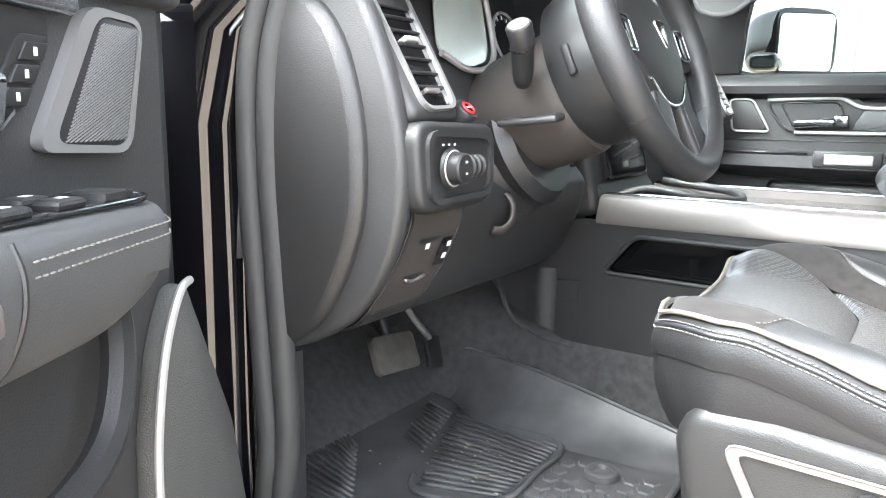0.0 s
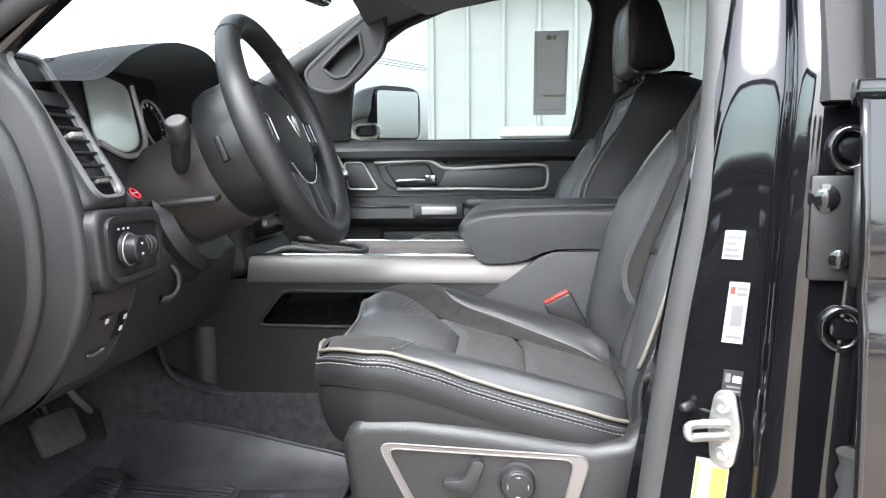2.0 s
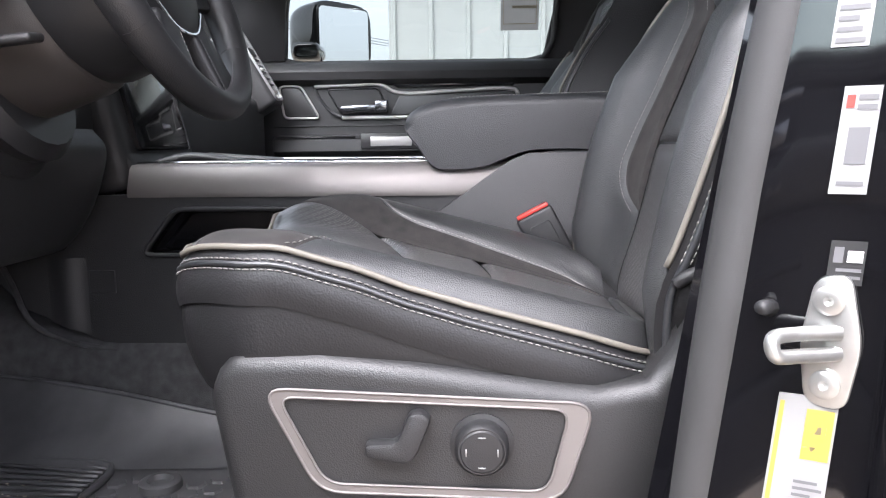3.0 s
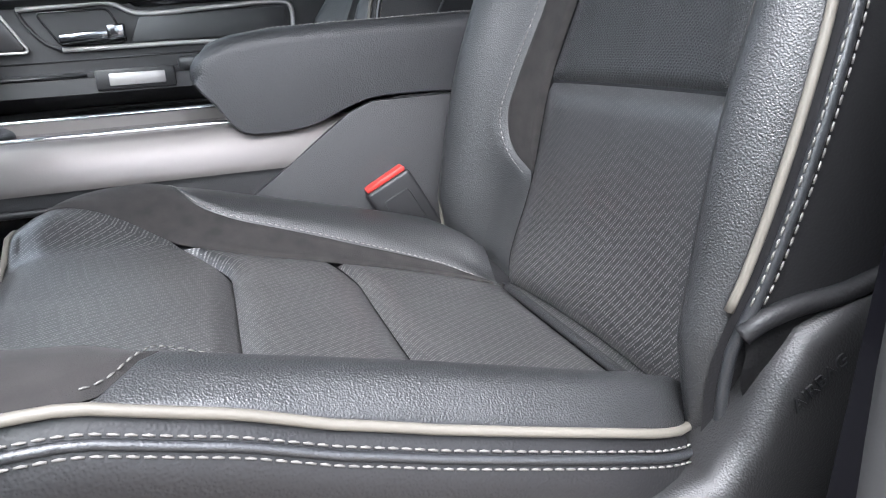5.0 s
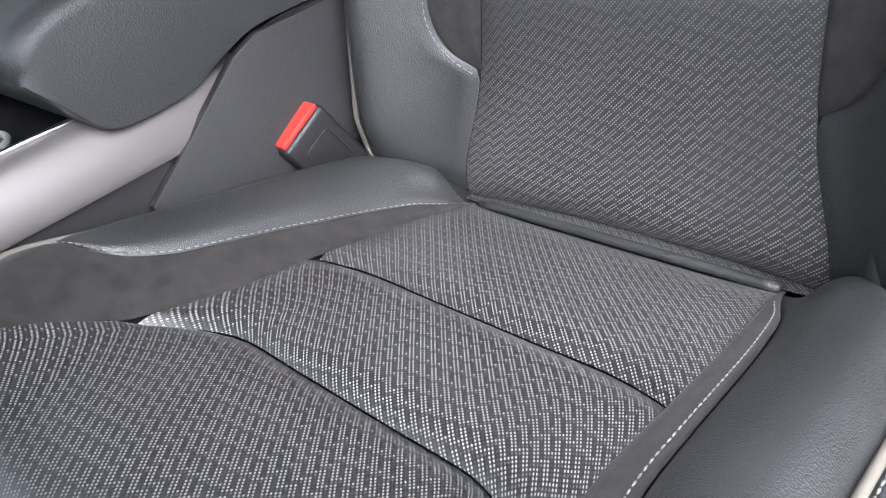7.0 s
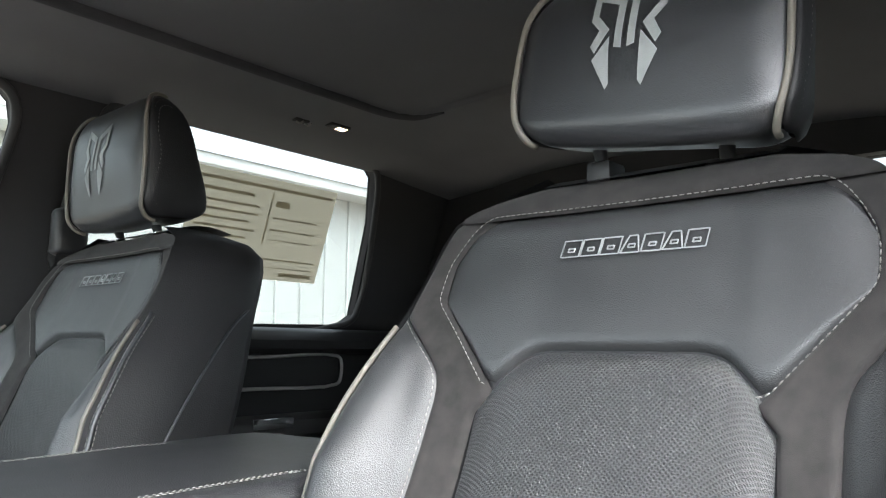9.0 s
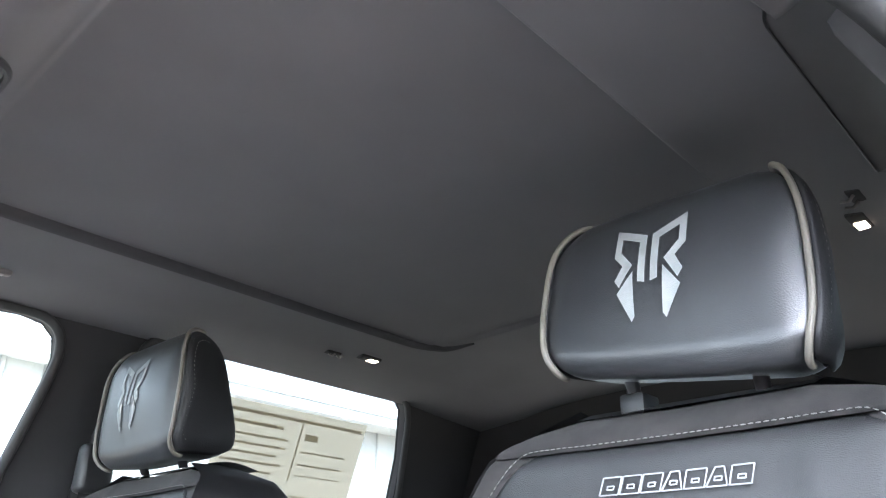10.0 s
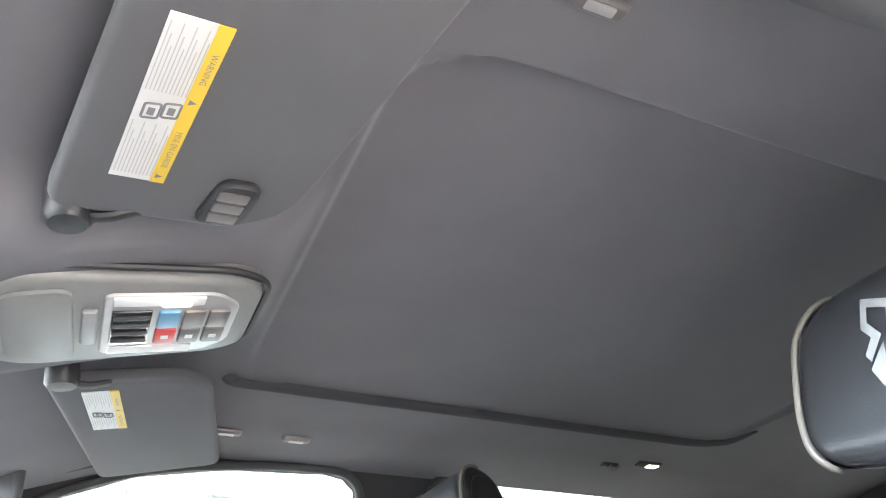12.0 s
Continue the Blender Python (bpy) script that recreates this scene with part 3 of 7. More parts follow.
# added dark roll that imitates the soft shade band on the panel's far edge
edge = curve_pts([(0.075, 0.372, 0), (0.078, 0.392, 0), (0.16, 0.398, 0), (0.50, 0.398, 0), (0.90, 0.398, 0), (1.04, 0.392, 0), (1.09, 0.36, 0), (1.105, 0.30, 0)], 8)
solo("trim_4", tube([(p.x, p.y, liner_z(p.x, 0.43) + 0.007) for p in edge], [(0.0165 - 0.006 * k / (len(edge) - 1)) * min(1.0, 0.25 + k / 8, 0.25 + (len(edge) - 1 - k) / 12) for k in range(len(edge))], 12, flat=0.8), SHADE_ROLL, "added dark roll standing in for the shade beside the headliner panel", "trim", "structure")
# unseen outer roof, added to keep daylight out above the headliner
solo("roof_skin", rbox((-0.30, -0.74, 1.66), (1.68, 0.74, 1.70), 0.015), PAINT, "unseen black truck roof added to block light", "roof", "structure")
solo("wall_rear", plate([(-0.86, 0.35), (0.86, 0.35), (0.86, 1.10), (0.70, 1.62), (-0.70, 1.62), (-0.86, 1.10)], [[(-0.58, 1.13), (0.58, 1.13), (0.52, 1.47), (-0.52, 1.47)]], 0, 1.60, 1.66), LINER_P, "dark trimmed rear cab wall with a window", "rear wall", "structure")
b = bmesh.new()
b.faces.new([b.verts.new(p) for p in ((1.63, -0.60, 1.11), (1.63, 0.60, 1.11), (1.63, 0.54, 1.49), (1.63, -0.54, 1.49))])
ob = solo("window_5", b, GLASS_T, "tinted rear cab window glass", "window pane", "structure")
ob.visible_shadow = False
solo("floor", rbox((-1.15, -0.80, 0.36), (1.66, 0.86, 0.42), 0.01), CARPET, "black carpeted cab floor", "floor", "structure")
solo("firewall", prism([(-1.05, 0.38), (-0.66, 0.42), (-0.90, 0.62), (-1.04, 1.10), (-1.10, 1.10)], 1, -0.80, 0.86), CARPET, "black carpeted toe board", "toe board", "structure")
solo("sill", rbox((-0.62, -0.90, 0.26), (0.50, -0.76, 0.435), 0.02, 3), PLASTIC, "charcoal plastic door sill plate", "sill", "structure")
solo("rocker", rbox((-0.62, -0.97, 0.12), (1.66, -0.88, 0.40), 0.03, 3), PAINT, "black painted rocker panel", "rocker panel", "structure")
solo("cowl", rbox((-1.6, -0.92, 0.70), (-1.06, 0.92, 1.075), 0.05, 3), PAINT, "black painted cowl and hood edge", "cowl", "structure")

# driver door opening: body pillars and rubber seal
A_OUT = [(-0.545, 0.30), (-0.555, 0.80), (-0.560, 1.00), (-0.548, 1.08), (-0.515, 1.16), (-0.46, 1.215), (-0.37, 1.275), (-0.20, 1.385), (0.0, 1.475), (0.24, 1.525), (0.36, 1.51), (0.405, 1.45)]
yin = lambda z: -0.775 + 0.30 * max(0.0, z - 1.12) + 0.36 * max(0.0, z - 1.40)
loop = [(-0.515, 0.43), (-0.520, 0.60), (-0.530, 0.78), (-0.538, 0.95), (-0.527, 1.066), (-0.497, 1.147), (-0.447, 1.205), (-0.36, 1.262), (-0.19, 1.372), (0.0, 1.458), (0.24, 1.504), (0.338, 1.482), (0.378, 1.425), (0.384, 1.25), (0.368, 1.04), (0.338, 0.85), (0.309, 0.61), (0.295, 0.44)]
seal = curve_pts([(x, yin(z), z) for x, z in loop], 5, True)
solo("door_seal", tube(seal, [interp(p.x, [-0.4, 0.25], [0.016, 0.0195]) for p in seal], 12, closed=True), RUBBER, "grey-black rubber seal round the open doorway", "door seal", "structure")
def outward(k):
    x, z = loop[k]
    c = Vector((x + 0.08, z - 0.95))
    c.x *= 1.6
    return c.normalized()


lip = curve_pts([(loop[k][0] + outward(k).x * 0.023, yin(loop[k][1]) - 0.014, loop[k][1] + outward(k).y * 0.022) for k in range(len(loop))], 5, True)
solo("door_seal_lip", tube(lip, [interp(p.x, [-0.4, 0.25], [0.0135, 0.014]) for p in lip], 10, closed=True), RUBBER, "outer lip of the rubber doorway seal", "door seal", "structure")
path = curve_pts([(x - 0.045, yin(z) + 0.012, z + 0.012) for x, z in A_OUT[1:]], 5)
solo("pillar_front", tube(path, 0.042, 12, flat=1.0), RAIL, "dark trimmed door frame rail", "pillar", "structure")
# painted jamb in front of the doorway
b = grid(lambda u, v: [(lambda p: (p[0], p[1], 0.0 + 1.30 * v))(curve_pts([(-0.545, -0.765, 0), (-0.560, -0.785, 0), (-0.573, -0.789, 0), (-0.582, -0.808, 0), (-0.596, -0.816, 0), (-0.606, -0.838, 0), (-0.604, -0.864, 0), (-0.622, -0.888, 0), (-0.655, -0.93, 0), (-0.66, -0.985, 0), (-0.72, -1.0, 0), (-1.3, -1.02, 0)], 4)[int(round(u * 44))])][0], 44, 12)
for v in b.verts:
    if v.co.z > 1.06:
        k = (v.co.z - 1.06)
        v.co.x += 0.9 * k
        v.co.y += 0.40 * k
solo("jamb_front", b, PAINT, "gloss black painted front door jamb", "door jamb", "structure")


# ---------------------------------------------------------------- front seats
def cush_edge(x):
    """Half width of the cushion's piping line at x."""
    if x < -0.03:
        return 0.18 + 0.078 * math.sqrt(max(0.0, x + 0.105) / 0.075)
    return ease(x, [-0.03, 0.0, 0.03, 0.06, 0.10, 0.15, 0.20, 0.25, 0.28, 0.30, 0.316], [0.258, 0.257, 0.255, 0.253, 0.250, 0.248, 0.247, 0.244, 0.237, 0.226, 0.209])


def cush_z(x, v):
    a = abs(v)
    base = ease(x, [-0.125, -0.115, -0.105, -0.08, -0.03, 0.05, 0.16, 0.30, 0.39], [0.742, 0.756, 0.766, 0.774, 0.769, 0.750, 0.725, 0.688, 0.655])
    foot = interp(x, [-0.11, -0.03, 0.02, 0.10], [0.10, 0.13, 0.155, 0.150])
    r = (a - foot) / (cush_edge(min(x, 0.316)) - foot)
    peak = interp(x, [-0.11, -0.03, 0.0, 0.06, 0.12, 0.28, 0.34], [0.024, 0.040, 0.046, 0.046, 0.044, 0.042, 0.030])
    edge = interp(x, [-0.11, -0.03, 0.0, 0.06, 0.10, 0.15, 0.25, 0.32], [0.014, 0.030, 0.036, 0.033, 0.026, 0.022, 0.020, 0.014])
    return base + ease(r, [-1.0, 0.0, 0.2, 0.4, 0.58, 0.74, 0.88, 1.0, 1.06], [-0.003, 0.001, 0.26 * peak, 0.72 * peak, 0.97 * peak, peak, 0.55 * peak + 0.45 * edge, edge, edge - 0.006])


def seam_f(v):
    return 0.066 - 0.036 * (max(0.0, abs(v) - 0.09) / 0.07) ** 2


def seam_b(v):
    return 0.178 - 0.012 * (max(0.0, abs(v) - 0.09) / 0.06) ** 2


def insert_w(x):
    return ease(x, [-0.115, -0.03, 0.03, 0.10, 0.166, 0.25, 0.36], [0.190, 0.175, 0.164, 0.153, 0.151, 0.147, 0.138])


def bol_in(x):
    return ease(x, [0.0, 0.010, 0.02, 0.03, 0.043, 0.06, 0.085, 0.13, 0.17, 0.23, 0.28, 0.305, 0.33], [0.252, 0.246, 0.232, 0.213, 0.200, 0.192, 0.186, 0.181, 0.177, 0.170, 0.161, 0.151, 0.143])


def puff(u, v, h=0.005, w=0.10, hu=None, wu=None, both=True):
    """How far a stuffed panel sinks towards its sewn edges."""
    e = min(u if both else 1, 1 - u, 1) / (wu or w)
    f = min(v, 1 - v, 1) / w
    g = lambda q: (1 - min(1, q)) ** 2
    return -max((hu or h) * g(e), h * g(f))


BZ = [0.655, 0.70, 0.78, 0.878, 0.96, 1.04, 1.16, 1.20, 1.227]
BX = [0.352, 0.356, 0.370, 0.391, 0.419, 0.448, 0.494, 0.509, 0.532]


def back_x(z, v):
    a = abs(v)
    wing = ease(a, [0, 0.09, 0.135, 0.165, 0.188, 0.206, 0.224, 0.240, 0.252, 0.265], [0.006, 0.003, -0.002, -0.012, -0.031, -0.056, -0.070, -0.063, -0.049, -0.030])
    fade = interp(z, [0.66, 0.76, 0.97, 1.09, 1.14], [0.55, 1.0, 1.0, 0.35, 0.2])
    return ease(z, BZ, BX) + wing * (fade if a > 0.1 else 1)


def back_edge(z):
    return ease(z, [0.66, 0.72, 0.80, 0.90, 1.0, 1.07, 1.10, 1.15, 1.197, 1.215, 1.227], [0.226, 0.234, 0.248, 0.253, 0.244, 0.226, 0.217, 0.207, 0.190, 0.160, 0.105])


def back_in(z):
    """Half width of the middle panels of the backrest."""
    return ease(z, [0.66, 0.70, 0.76, 0.80, 0.878, 0.95, 1.015], [0.166, 0.163, 0.146, 0.140, 0.137, 0.130, 0.126])


def wing_in(z):
    """Inner seam of the side bolsters: it meets the middle panel low down."""
    if z < 0.787:
        return back_in(z)
    return ease(z, [0.787, 0.80, 0.815, 0.83, 0.85, 0.88, 0.95, 1.0, 1.045, 1.075, 1.10], [0.1415, 0.161, 0.172, 0.178, 0.181, 0.178, 0.170, 0.168, 0.172, 0.195, 0.217])


def arch(v):
    a = abs(v)
    return 1.068 - 0.050 * (max(0.0, a - 0.06) / 0.065) ** 2.4


def front_seat(cy, dx, dz, out, label):
    """out is the side (in y) that faces the door."""
    S = lambda x, v, z: (x + dx, cy + v, z + dz)
    seat = thing("front_seat", S(0.12, 0, 0.45), label, "seat", "front seats")

    def cpanel(name, x0, x1, v0, v1, m, nu, nv, h=0.005, lab="", hu=None, wu=None, bulge=0.0, both=True):
        def fn(u, w):
            # the outline of a panel may bend both ways
            v_a, v_b = v0, v1
            xa = x0(0) if callable(x0) else x0
            xb = x1(0) if callable(x1) else x1
            x = xa + (xb - xa) * u
            va = v_a(x) if callable(v_a) else v_a
            vb = v_b(x) if callable(v_b) else v_b
            vv = va + (vb - va) * w
            if callable(x0) or callable(x1):
                xa = x0(vv) if callable(x0) else x0
                xb = x1(vv) if callable(x1) else x1
                x = xa + (xb - xa) * u
                for _ in range(3):
                    va = v_a(x) if callable(v_a) else v_a
                    vb = v_b(x) if callable(v_b) else v_b
                    vv = va + (vb - va) * w
                    xa = x0(vv) if callable(x0) else x0
                    xb = x1(vv) if callable(x1) else x1
                    x = xa + (xb - xa) * u
            z = cush_z(x, vv) + puff(u, w, h, 0.10, hu, wu, both)
            if bulge:
                q = min(1.0, max(0.0, (x - 0.01) / 0.06), max(0.0, (0.325 - x) / 0.04))
                vv += math.copysign(bulge * q * math.sin(math.pi * w ** 1.6) ** 1.2, vv)
            return S(x, vv, z)
        return part(name, grid(fn, nu, nv), m, seat, lab)

    cpanel("seat_panel", -0.112, seam_f, lambda x: -insert_w(x), insert_w, PERF_A, 48, 32, 0.0035, "front cushion panel of perforated black leather", 0.0125, 0.11, 0.0, False)
    cpanel("seat_panel", seam_f, seam_b, lambda x: -insert_w(x), insert_w, PERF, 40, 32, 0.0035, "", 0.0095, 0.22)
    cpanel("seat_panel", seam_b, 0.338, lambda x: -insert_w(x), insert_w, PERF, 44, 32, 0.0035, "", 0.0075, 0.14)
    for s in (-1, 1):
        outer = lambda x: s * (cush_edge(x) if x < 0.0005 else min(bol_in(x), cush_edge(x)))
        cpanel("suede_strip", -0.092, 0.335, lambda x: s * (insert_w(x) - 0.001), outer, SUEDE, 60, 10, 0.003, "charcoal suede strip")
        cpanel("cushion_bolster", 0.001, 0.332, lambda x: s * min(bol_in(x), cush_edge(x) - 0.002), lambda x: s * cush_edge(x), LEATHER, 44, 22, 0.005, "black leather bolster", None, None, 0.006)
        # thread along the bolster's inner seam
        line = [S(x, s * (bol_in(x) - 0.004), cush_z(x, bol_in(x)) + 0.0008) for x in np.linspace(0.001, 0.308, 70)]
        part("stitching", stitch(line), THREAD, seat)
    # padding under the panels, and the rolled seam at the rear
    part("cushion_core", grid(lambda u, w: S(-0.100 + 0.50 * u, (w - 0.5) * 2 * (cush_edge(min(-0.100 + 0.50 * u, 0.345)) - 0.006), cush_z(-0.100 + 0.50 * u, (w - 0.5) * 2 * (cush_edge(min(-0.100 + 0.50 * u, 0.345)) - 0.006)) - 0.0150), 44, 40), VINYL, seat)
    part("rear_welt", tube([S(0.340 - 0.10 * max(0, abs(v) - 0.12), v, cush_z(0.340, 0) - 0.0005) for v in np.linspace(-0.138, 0.138, 24)], 0.0048, 10), LEATHER, seat, "rolled leather seam")
    part("rear_tuck", grid(lambda u, w: S(0.343 + 0.047 * u, (w - 0.5) * 0.40, cush_z(0.343, 0) - 0.002 - 0.008 * u), 6, 12), PERF, seat)
    # cream piping round the cushion
    side = [(x, cush_edge(x)) for x in np.linspace(0.316, -0.03, 30)] + [(x, cush_edge(x)) for x in (-0.045, -0.06, -0.075, -0.088, -0.098, -0.104)]
    loop = [(x, v) for x, v in side] + [(-0.112 + 0.004 * (abs(v) / 0.18), v) for v in np.linspace(0.165, -0.165, 16)] + [(x, -v) for x, v in side[::-1]]
    rim = [(x, v, cush_z(x, v)) for x, v in loop]
    part("piping", tube([S(x - (0.002 if x < -0.09 else 0), v * 1.008, z + 0.001) for x, v, z in rim], 0.0027, 10), PIPING, seat, "cream piping")

    def away(k):
        a, b = rim[max(k - 1, 0)], rim[min(k + 1, len(rim) - 1)]
        t = Vector((b[0] - a[0], b[1] - a[1]))
        n = Vector((-t.y, t.x)).normalized()
        c = Vector((0.15, 0)) - Vector(rim[k][:2])
        return n if n.dot(c) < 0 else -n

    def skirt(z0, z1, o0, o1, bulge, n):
        bm = bmesh.new()

        def fn(u, w):
            k = min(len(rim) - 1, int(round(u * (len(rim) - 1))))
            x, v, z = rim[k]
            d = away(k)
            o = o0 + (o1 - o0) * w + bulge * math.sin(math.pi * w)
            za = z + z0
            zb = (z + z1) if z1 > -0.3 else 0.665 + 0.012 * max(0, x) / 0.3
            return S(x + d.x * o, v + d.y * o, za + (zb - za) * w)
        return grid(fn, len(rim) - 1, n, bm=bm)
    part("side_band", skirt(-0.002, -0.046, -0.001, 0.008, 0.006, 8), VINYL, seat, "black leather side band with twin stitching")
    part("lower_skirt", skirt(-0.046, -1, 0.006, -0.012, 0.006, 6), VINYL, seat)
    for drop, o in ((0.0085, 0.0050), (0.0165, 0.0085)):
        line = [S(rim[k][0] + away(k).x * o, rim[k][1] + away(k).y * o, rim[k][2] - drop) for k in range(len(rim))]
        part("stitching", stitch(line, 0.0066, 0.00082, 0.25), THREAD, seat)
    # ridge between the two rows of thread
    line = [S(rim[k][0] + away(k).x * 0.0060, rim[k][1] + away(k).y * 0.0060, rim[k][2] - 0.0125) for k in range(len(rim))]
    part("seam_ridge", tube(line, 0.0026, 6), LEATHER_S, seat)

    # -------- backrest
    def bpanel(name, za, zb, va, vb, m, nz, nv, h=0.005, lab=""):
        def fn(u, w):
            z_a = za(0) if callable(za) else za
            z_b = zb(0) if callable(zb) else zb
            z = z_a + (z_b - z_a) * u
            a = va(z) if callable(va) else va
            b = vb(z) if callable(vb) else vb
            v = a + (b - a) * w
            if callable(za) or callable(zb):
                z_a = za(v) if callable(za) else za
                z_b = zb(v) if callable(zb) else zb
                z = z_a + (z_b - z_a) * u
            return S(back_x(z, v) - puff(u, w, h, 0.10, h * 1.5, 0.09), v, z)
        return part(name, grid(fn, nz, nv), m, seat, lab)

    bpanel("back_panel", 0.662, lambda v: 0.878 - 0.001 * abs(v), lambda z: -back_in(z), back_in, PERF_B, 26, 24, 0.006, "lower backrest panel of perforated black leather")
    bpanel("back_panel", 0.878, arch, lambda z: -back_in(min(z, 1.015)), lambda z: back_in(min(z, 1.015)), PERF_F, 26, 24, 0.006, "upper backrest panel of finely perforated black leather")

    def top_low(v):
        a = abs(v)
        return arch(v) if a < 0.112 else max(arch(0.112), 1.030 + (a - 0.112) / 0.073 * 0.082)

    def top_high(v):
        return 1.195 - 0.045 * (max(0.0, abs(v) - 0.145) / 0.04) ** 2
    bpanel("top_panel", top_low, top_high, -0.185, 0.185, LEATHER, 22, 36, 0.006, "black leather shoulder panel")
    inner = lambda z: back_in(z) if z < 1.01 else interp(z, [0.66, 1.015, 1.03, 1.114, 1.13, 1.152, 1.175, 1.19, 1.196], [0.126, 0.126, 0.110, 0.184, 0.1855, 0.185, 0.172, 0.152, 0.145])
    for s in (-1, 1):
        bpanel("suede_strip", 0.787, 1.196, lambda z: s * inner(z), lambda z: s * (wing_in(z) if z < 1.099 else back_edge(z)), SUEDE, 70, 10, 0.005, "charcoal suede strip")
        bpanel("back_bolster", 0.672, 1.098, lambda z: s * wing_in(z), lambda z: s * back_edge(z), LEATHER, 40, 14, 0.005, "black leather side bolster")
        zs = np.linspace(0.780 if s == out else 0.70, 1.090, 40)
        part("piping", tube([S(back_x(z, back_edge(z)) - 0.001, s * (back_edge(z) + 0.001), z) for z in zs], 0.0027, 10), PIPING, seat, "cream piping")
        if s != out:
            part("stitching", stitch([S(back_x(z, wing_in(z)) - 0.0056, s * (wing_in(z) - 0.0045), z) for z in np.linspace(0.789, 1.096, 50)]), THREAD, seat)
        for o in (0.0075, 0.0155):
            part("stitching", stitch([S(back_x(z, back_edge(z)) + o, s * (back_edge(z) + 0.0058 + 0.1 * (o - 0.012)), z) for z in np.linspace(0.782 if s == out else 0.70, 1.10, 60)], 0.0066, 0.00082, 0.25), THREAD, seat)
        part("seam_ridge", tube([S(back_x(z, back_edge(z)) + 0.0115, s * (back_edge(z) + 0.0035), z) for z in np.linspace(0.70, 1.10, 30)], 0.0036, 8), LEATHER_S, seat)
    part("back_core", grid(lambda u, w: S(back_x(0.66 + 0.564 * u, (w - 0.5) * 2 * back_edge(0.66 + 0.564 * u) * 0.985) + 0.008, (w - 0.5) * 2 * back_edge(0.66 + 0.564 * u) * 0.985, 0.66 + 0.564 * u), 50, 40), VINYL, seat)
    bpanel("suede_top", 1.195, 1.227, lambda z: -back_edge(z), lambda z: back_edge(z), SUEDE, 10, 36, 0.002, "charcoal suede top edge")
    # thread round the shoulder panel
    per = [(v, top_low(v)) for v in np.linspace(-0.112, -0.185, 10)] + [(-0.1875, z) for z in (1.12, 1.14)] + [(v, top_high(v) + 0.003) for v in np.linspace(-0.185, 0.185, 44)]
    per += [(0.1875, z) for z in (1.14, 1.12)] + [(v, top_low(v)) for v in np.linspace(0.185, 0.112, 10)]
    part("stitching", stitch([S(back_x(z, v) - 0.003, v, z) for v, z in per]), THREAD, seat)
    # rear shell and sides
    T = 0.158

    def shell(u, w):
        z = 0.60 + (1.236 - 0.60) * u
        zf = max(z, 0.69)
        e = back_edge(min(zf, 1.227)) + 0.001
        x0 = back_x(min(zf, 1.227), e) + 0.001
        x1 = ease(min(z, 1.227), BZ, BX) + T * interp(z, [0.6, 1.0, 1.19, 1.225, 1.236], [1.25, 1.14, 1.10, 0.95, 0.70])
        pts = [(x0, e), (x0 + (x1 - x0) * 0.4, e + 0.010), (x1 - 0.035, e + 0.002), (x1 - 0.008, e - 0.025), (x1, e - 0.07), (x1 + 0.002, 0)]
        full = pts + [(x, -v) for x, v in pts[-2::-1]]
        k = w * (len(full) - 1)
        i = min(int(k), len(full) - 2)
        f = k - i
        x, v = (full[i][0] * (1 - f) + full[i + 1][0] * f, full[i][1] * (1 - f) + full[i + 1][1] * f)
        return S(x, v, z)
    part("back_shell", grid(shell, 30, 30), VINYL, seat, "black vinyl back shell")
    part("shell_cap", grid(lambda u, w: S(ease(1.227, BZ, BX) + 0.118 * u, (w - 0.5) * 2 * (back_edge(1.227) + 0.006), 1.227 + 0.012 * math.sin(math.pi * u) + 0.009 * u), 8, 8), VINYL, seat)
    # side seams of the shell
    for s in (-1, 1):
        part("side_seam", tube(curve_pts([S(0.400, s * 0.2655, 0.80), S(0.440, s * 0.2705, 0.90), S(0.500, s * 0.262, 1.00), S(0.575, s * 0.234, 1.085), S(0.618, s * 0.214, 1.115)], 8), 0.0018, 6), LEATHER_S, seat)
    # -------- headrest
    S0 = S
    # the driver's pad sits a little askew, lower towards the door
    lean, drop = (0.130, 0.005) if out < 0 else (0.0, 0.012)
    nod = 0.0 if out < 0 else 0.24
    S = lambda x, v, z: S0(x - nod * (z - 1.262), v * (1 - 2.1 * max(0.0, x - 0.535)) + out * 0.005, z - (drop + lean * out * v) * (1.437 - z) / 0.18)
    hr = part("headrest", headrest_pad(S), LEATHER_S, seat, "black leather headrest with cream piping")
    for s in (-1, 1):
        part("piping", tube([S(x, s * (head_w(z) + 0.001), z) for x, z in head_profile(0.0005)[4:38]], 0.0032, 8), PIPING, hr, "cream piping")
        part("side_panel", head_side(S, s), VINYL, hr)
        for o in (0.006, 0.015):
            part("stitching", stitch([S(x, s * (head_w(z) + 0.0065 + o * 0.25), z) for x, z in head_profile(-0.004 - o)[4:37]], 0.007, 0.0008, 0.25), THREAD, hr)
        part("headrest_post", tube([S(0.555, s * 0.062, 1.20), S(0.545, s * 0.062, 1.27)], 0.007, 12), CHROME, seat, "chrome headrest post")
        part("post_collar", rbox(S(0.538, s * 0.062 - 0.016, 1.222), S(0.572, s * 0.062 + 0.016, 1.242), 0.004), PLASTIC_D, seat)
    # printed emblem of plain slanted bars
    for poly in EMBLEM_SHAPES:
        part("emblem_bar", emblem_bar(S, poly), EMBLEM, hr)
    S = S0
    # outlined badge of plain blocks
    for k in range(7):
        w0 = -0.066 + k * 0.0190
        part("badge_block", badge(S, w0, w0 + 0.0175, 1.1510, 1.1660, True, 0.005 if k in (1, 3) else 0.0), EMBLEM, seat)
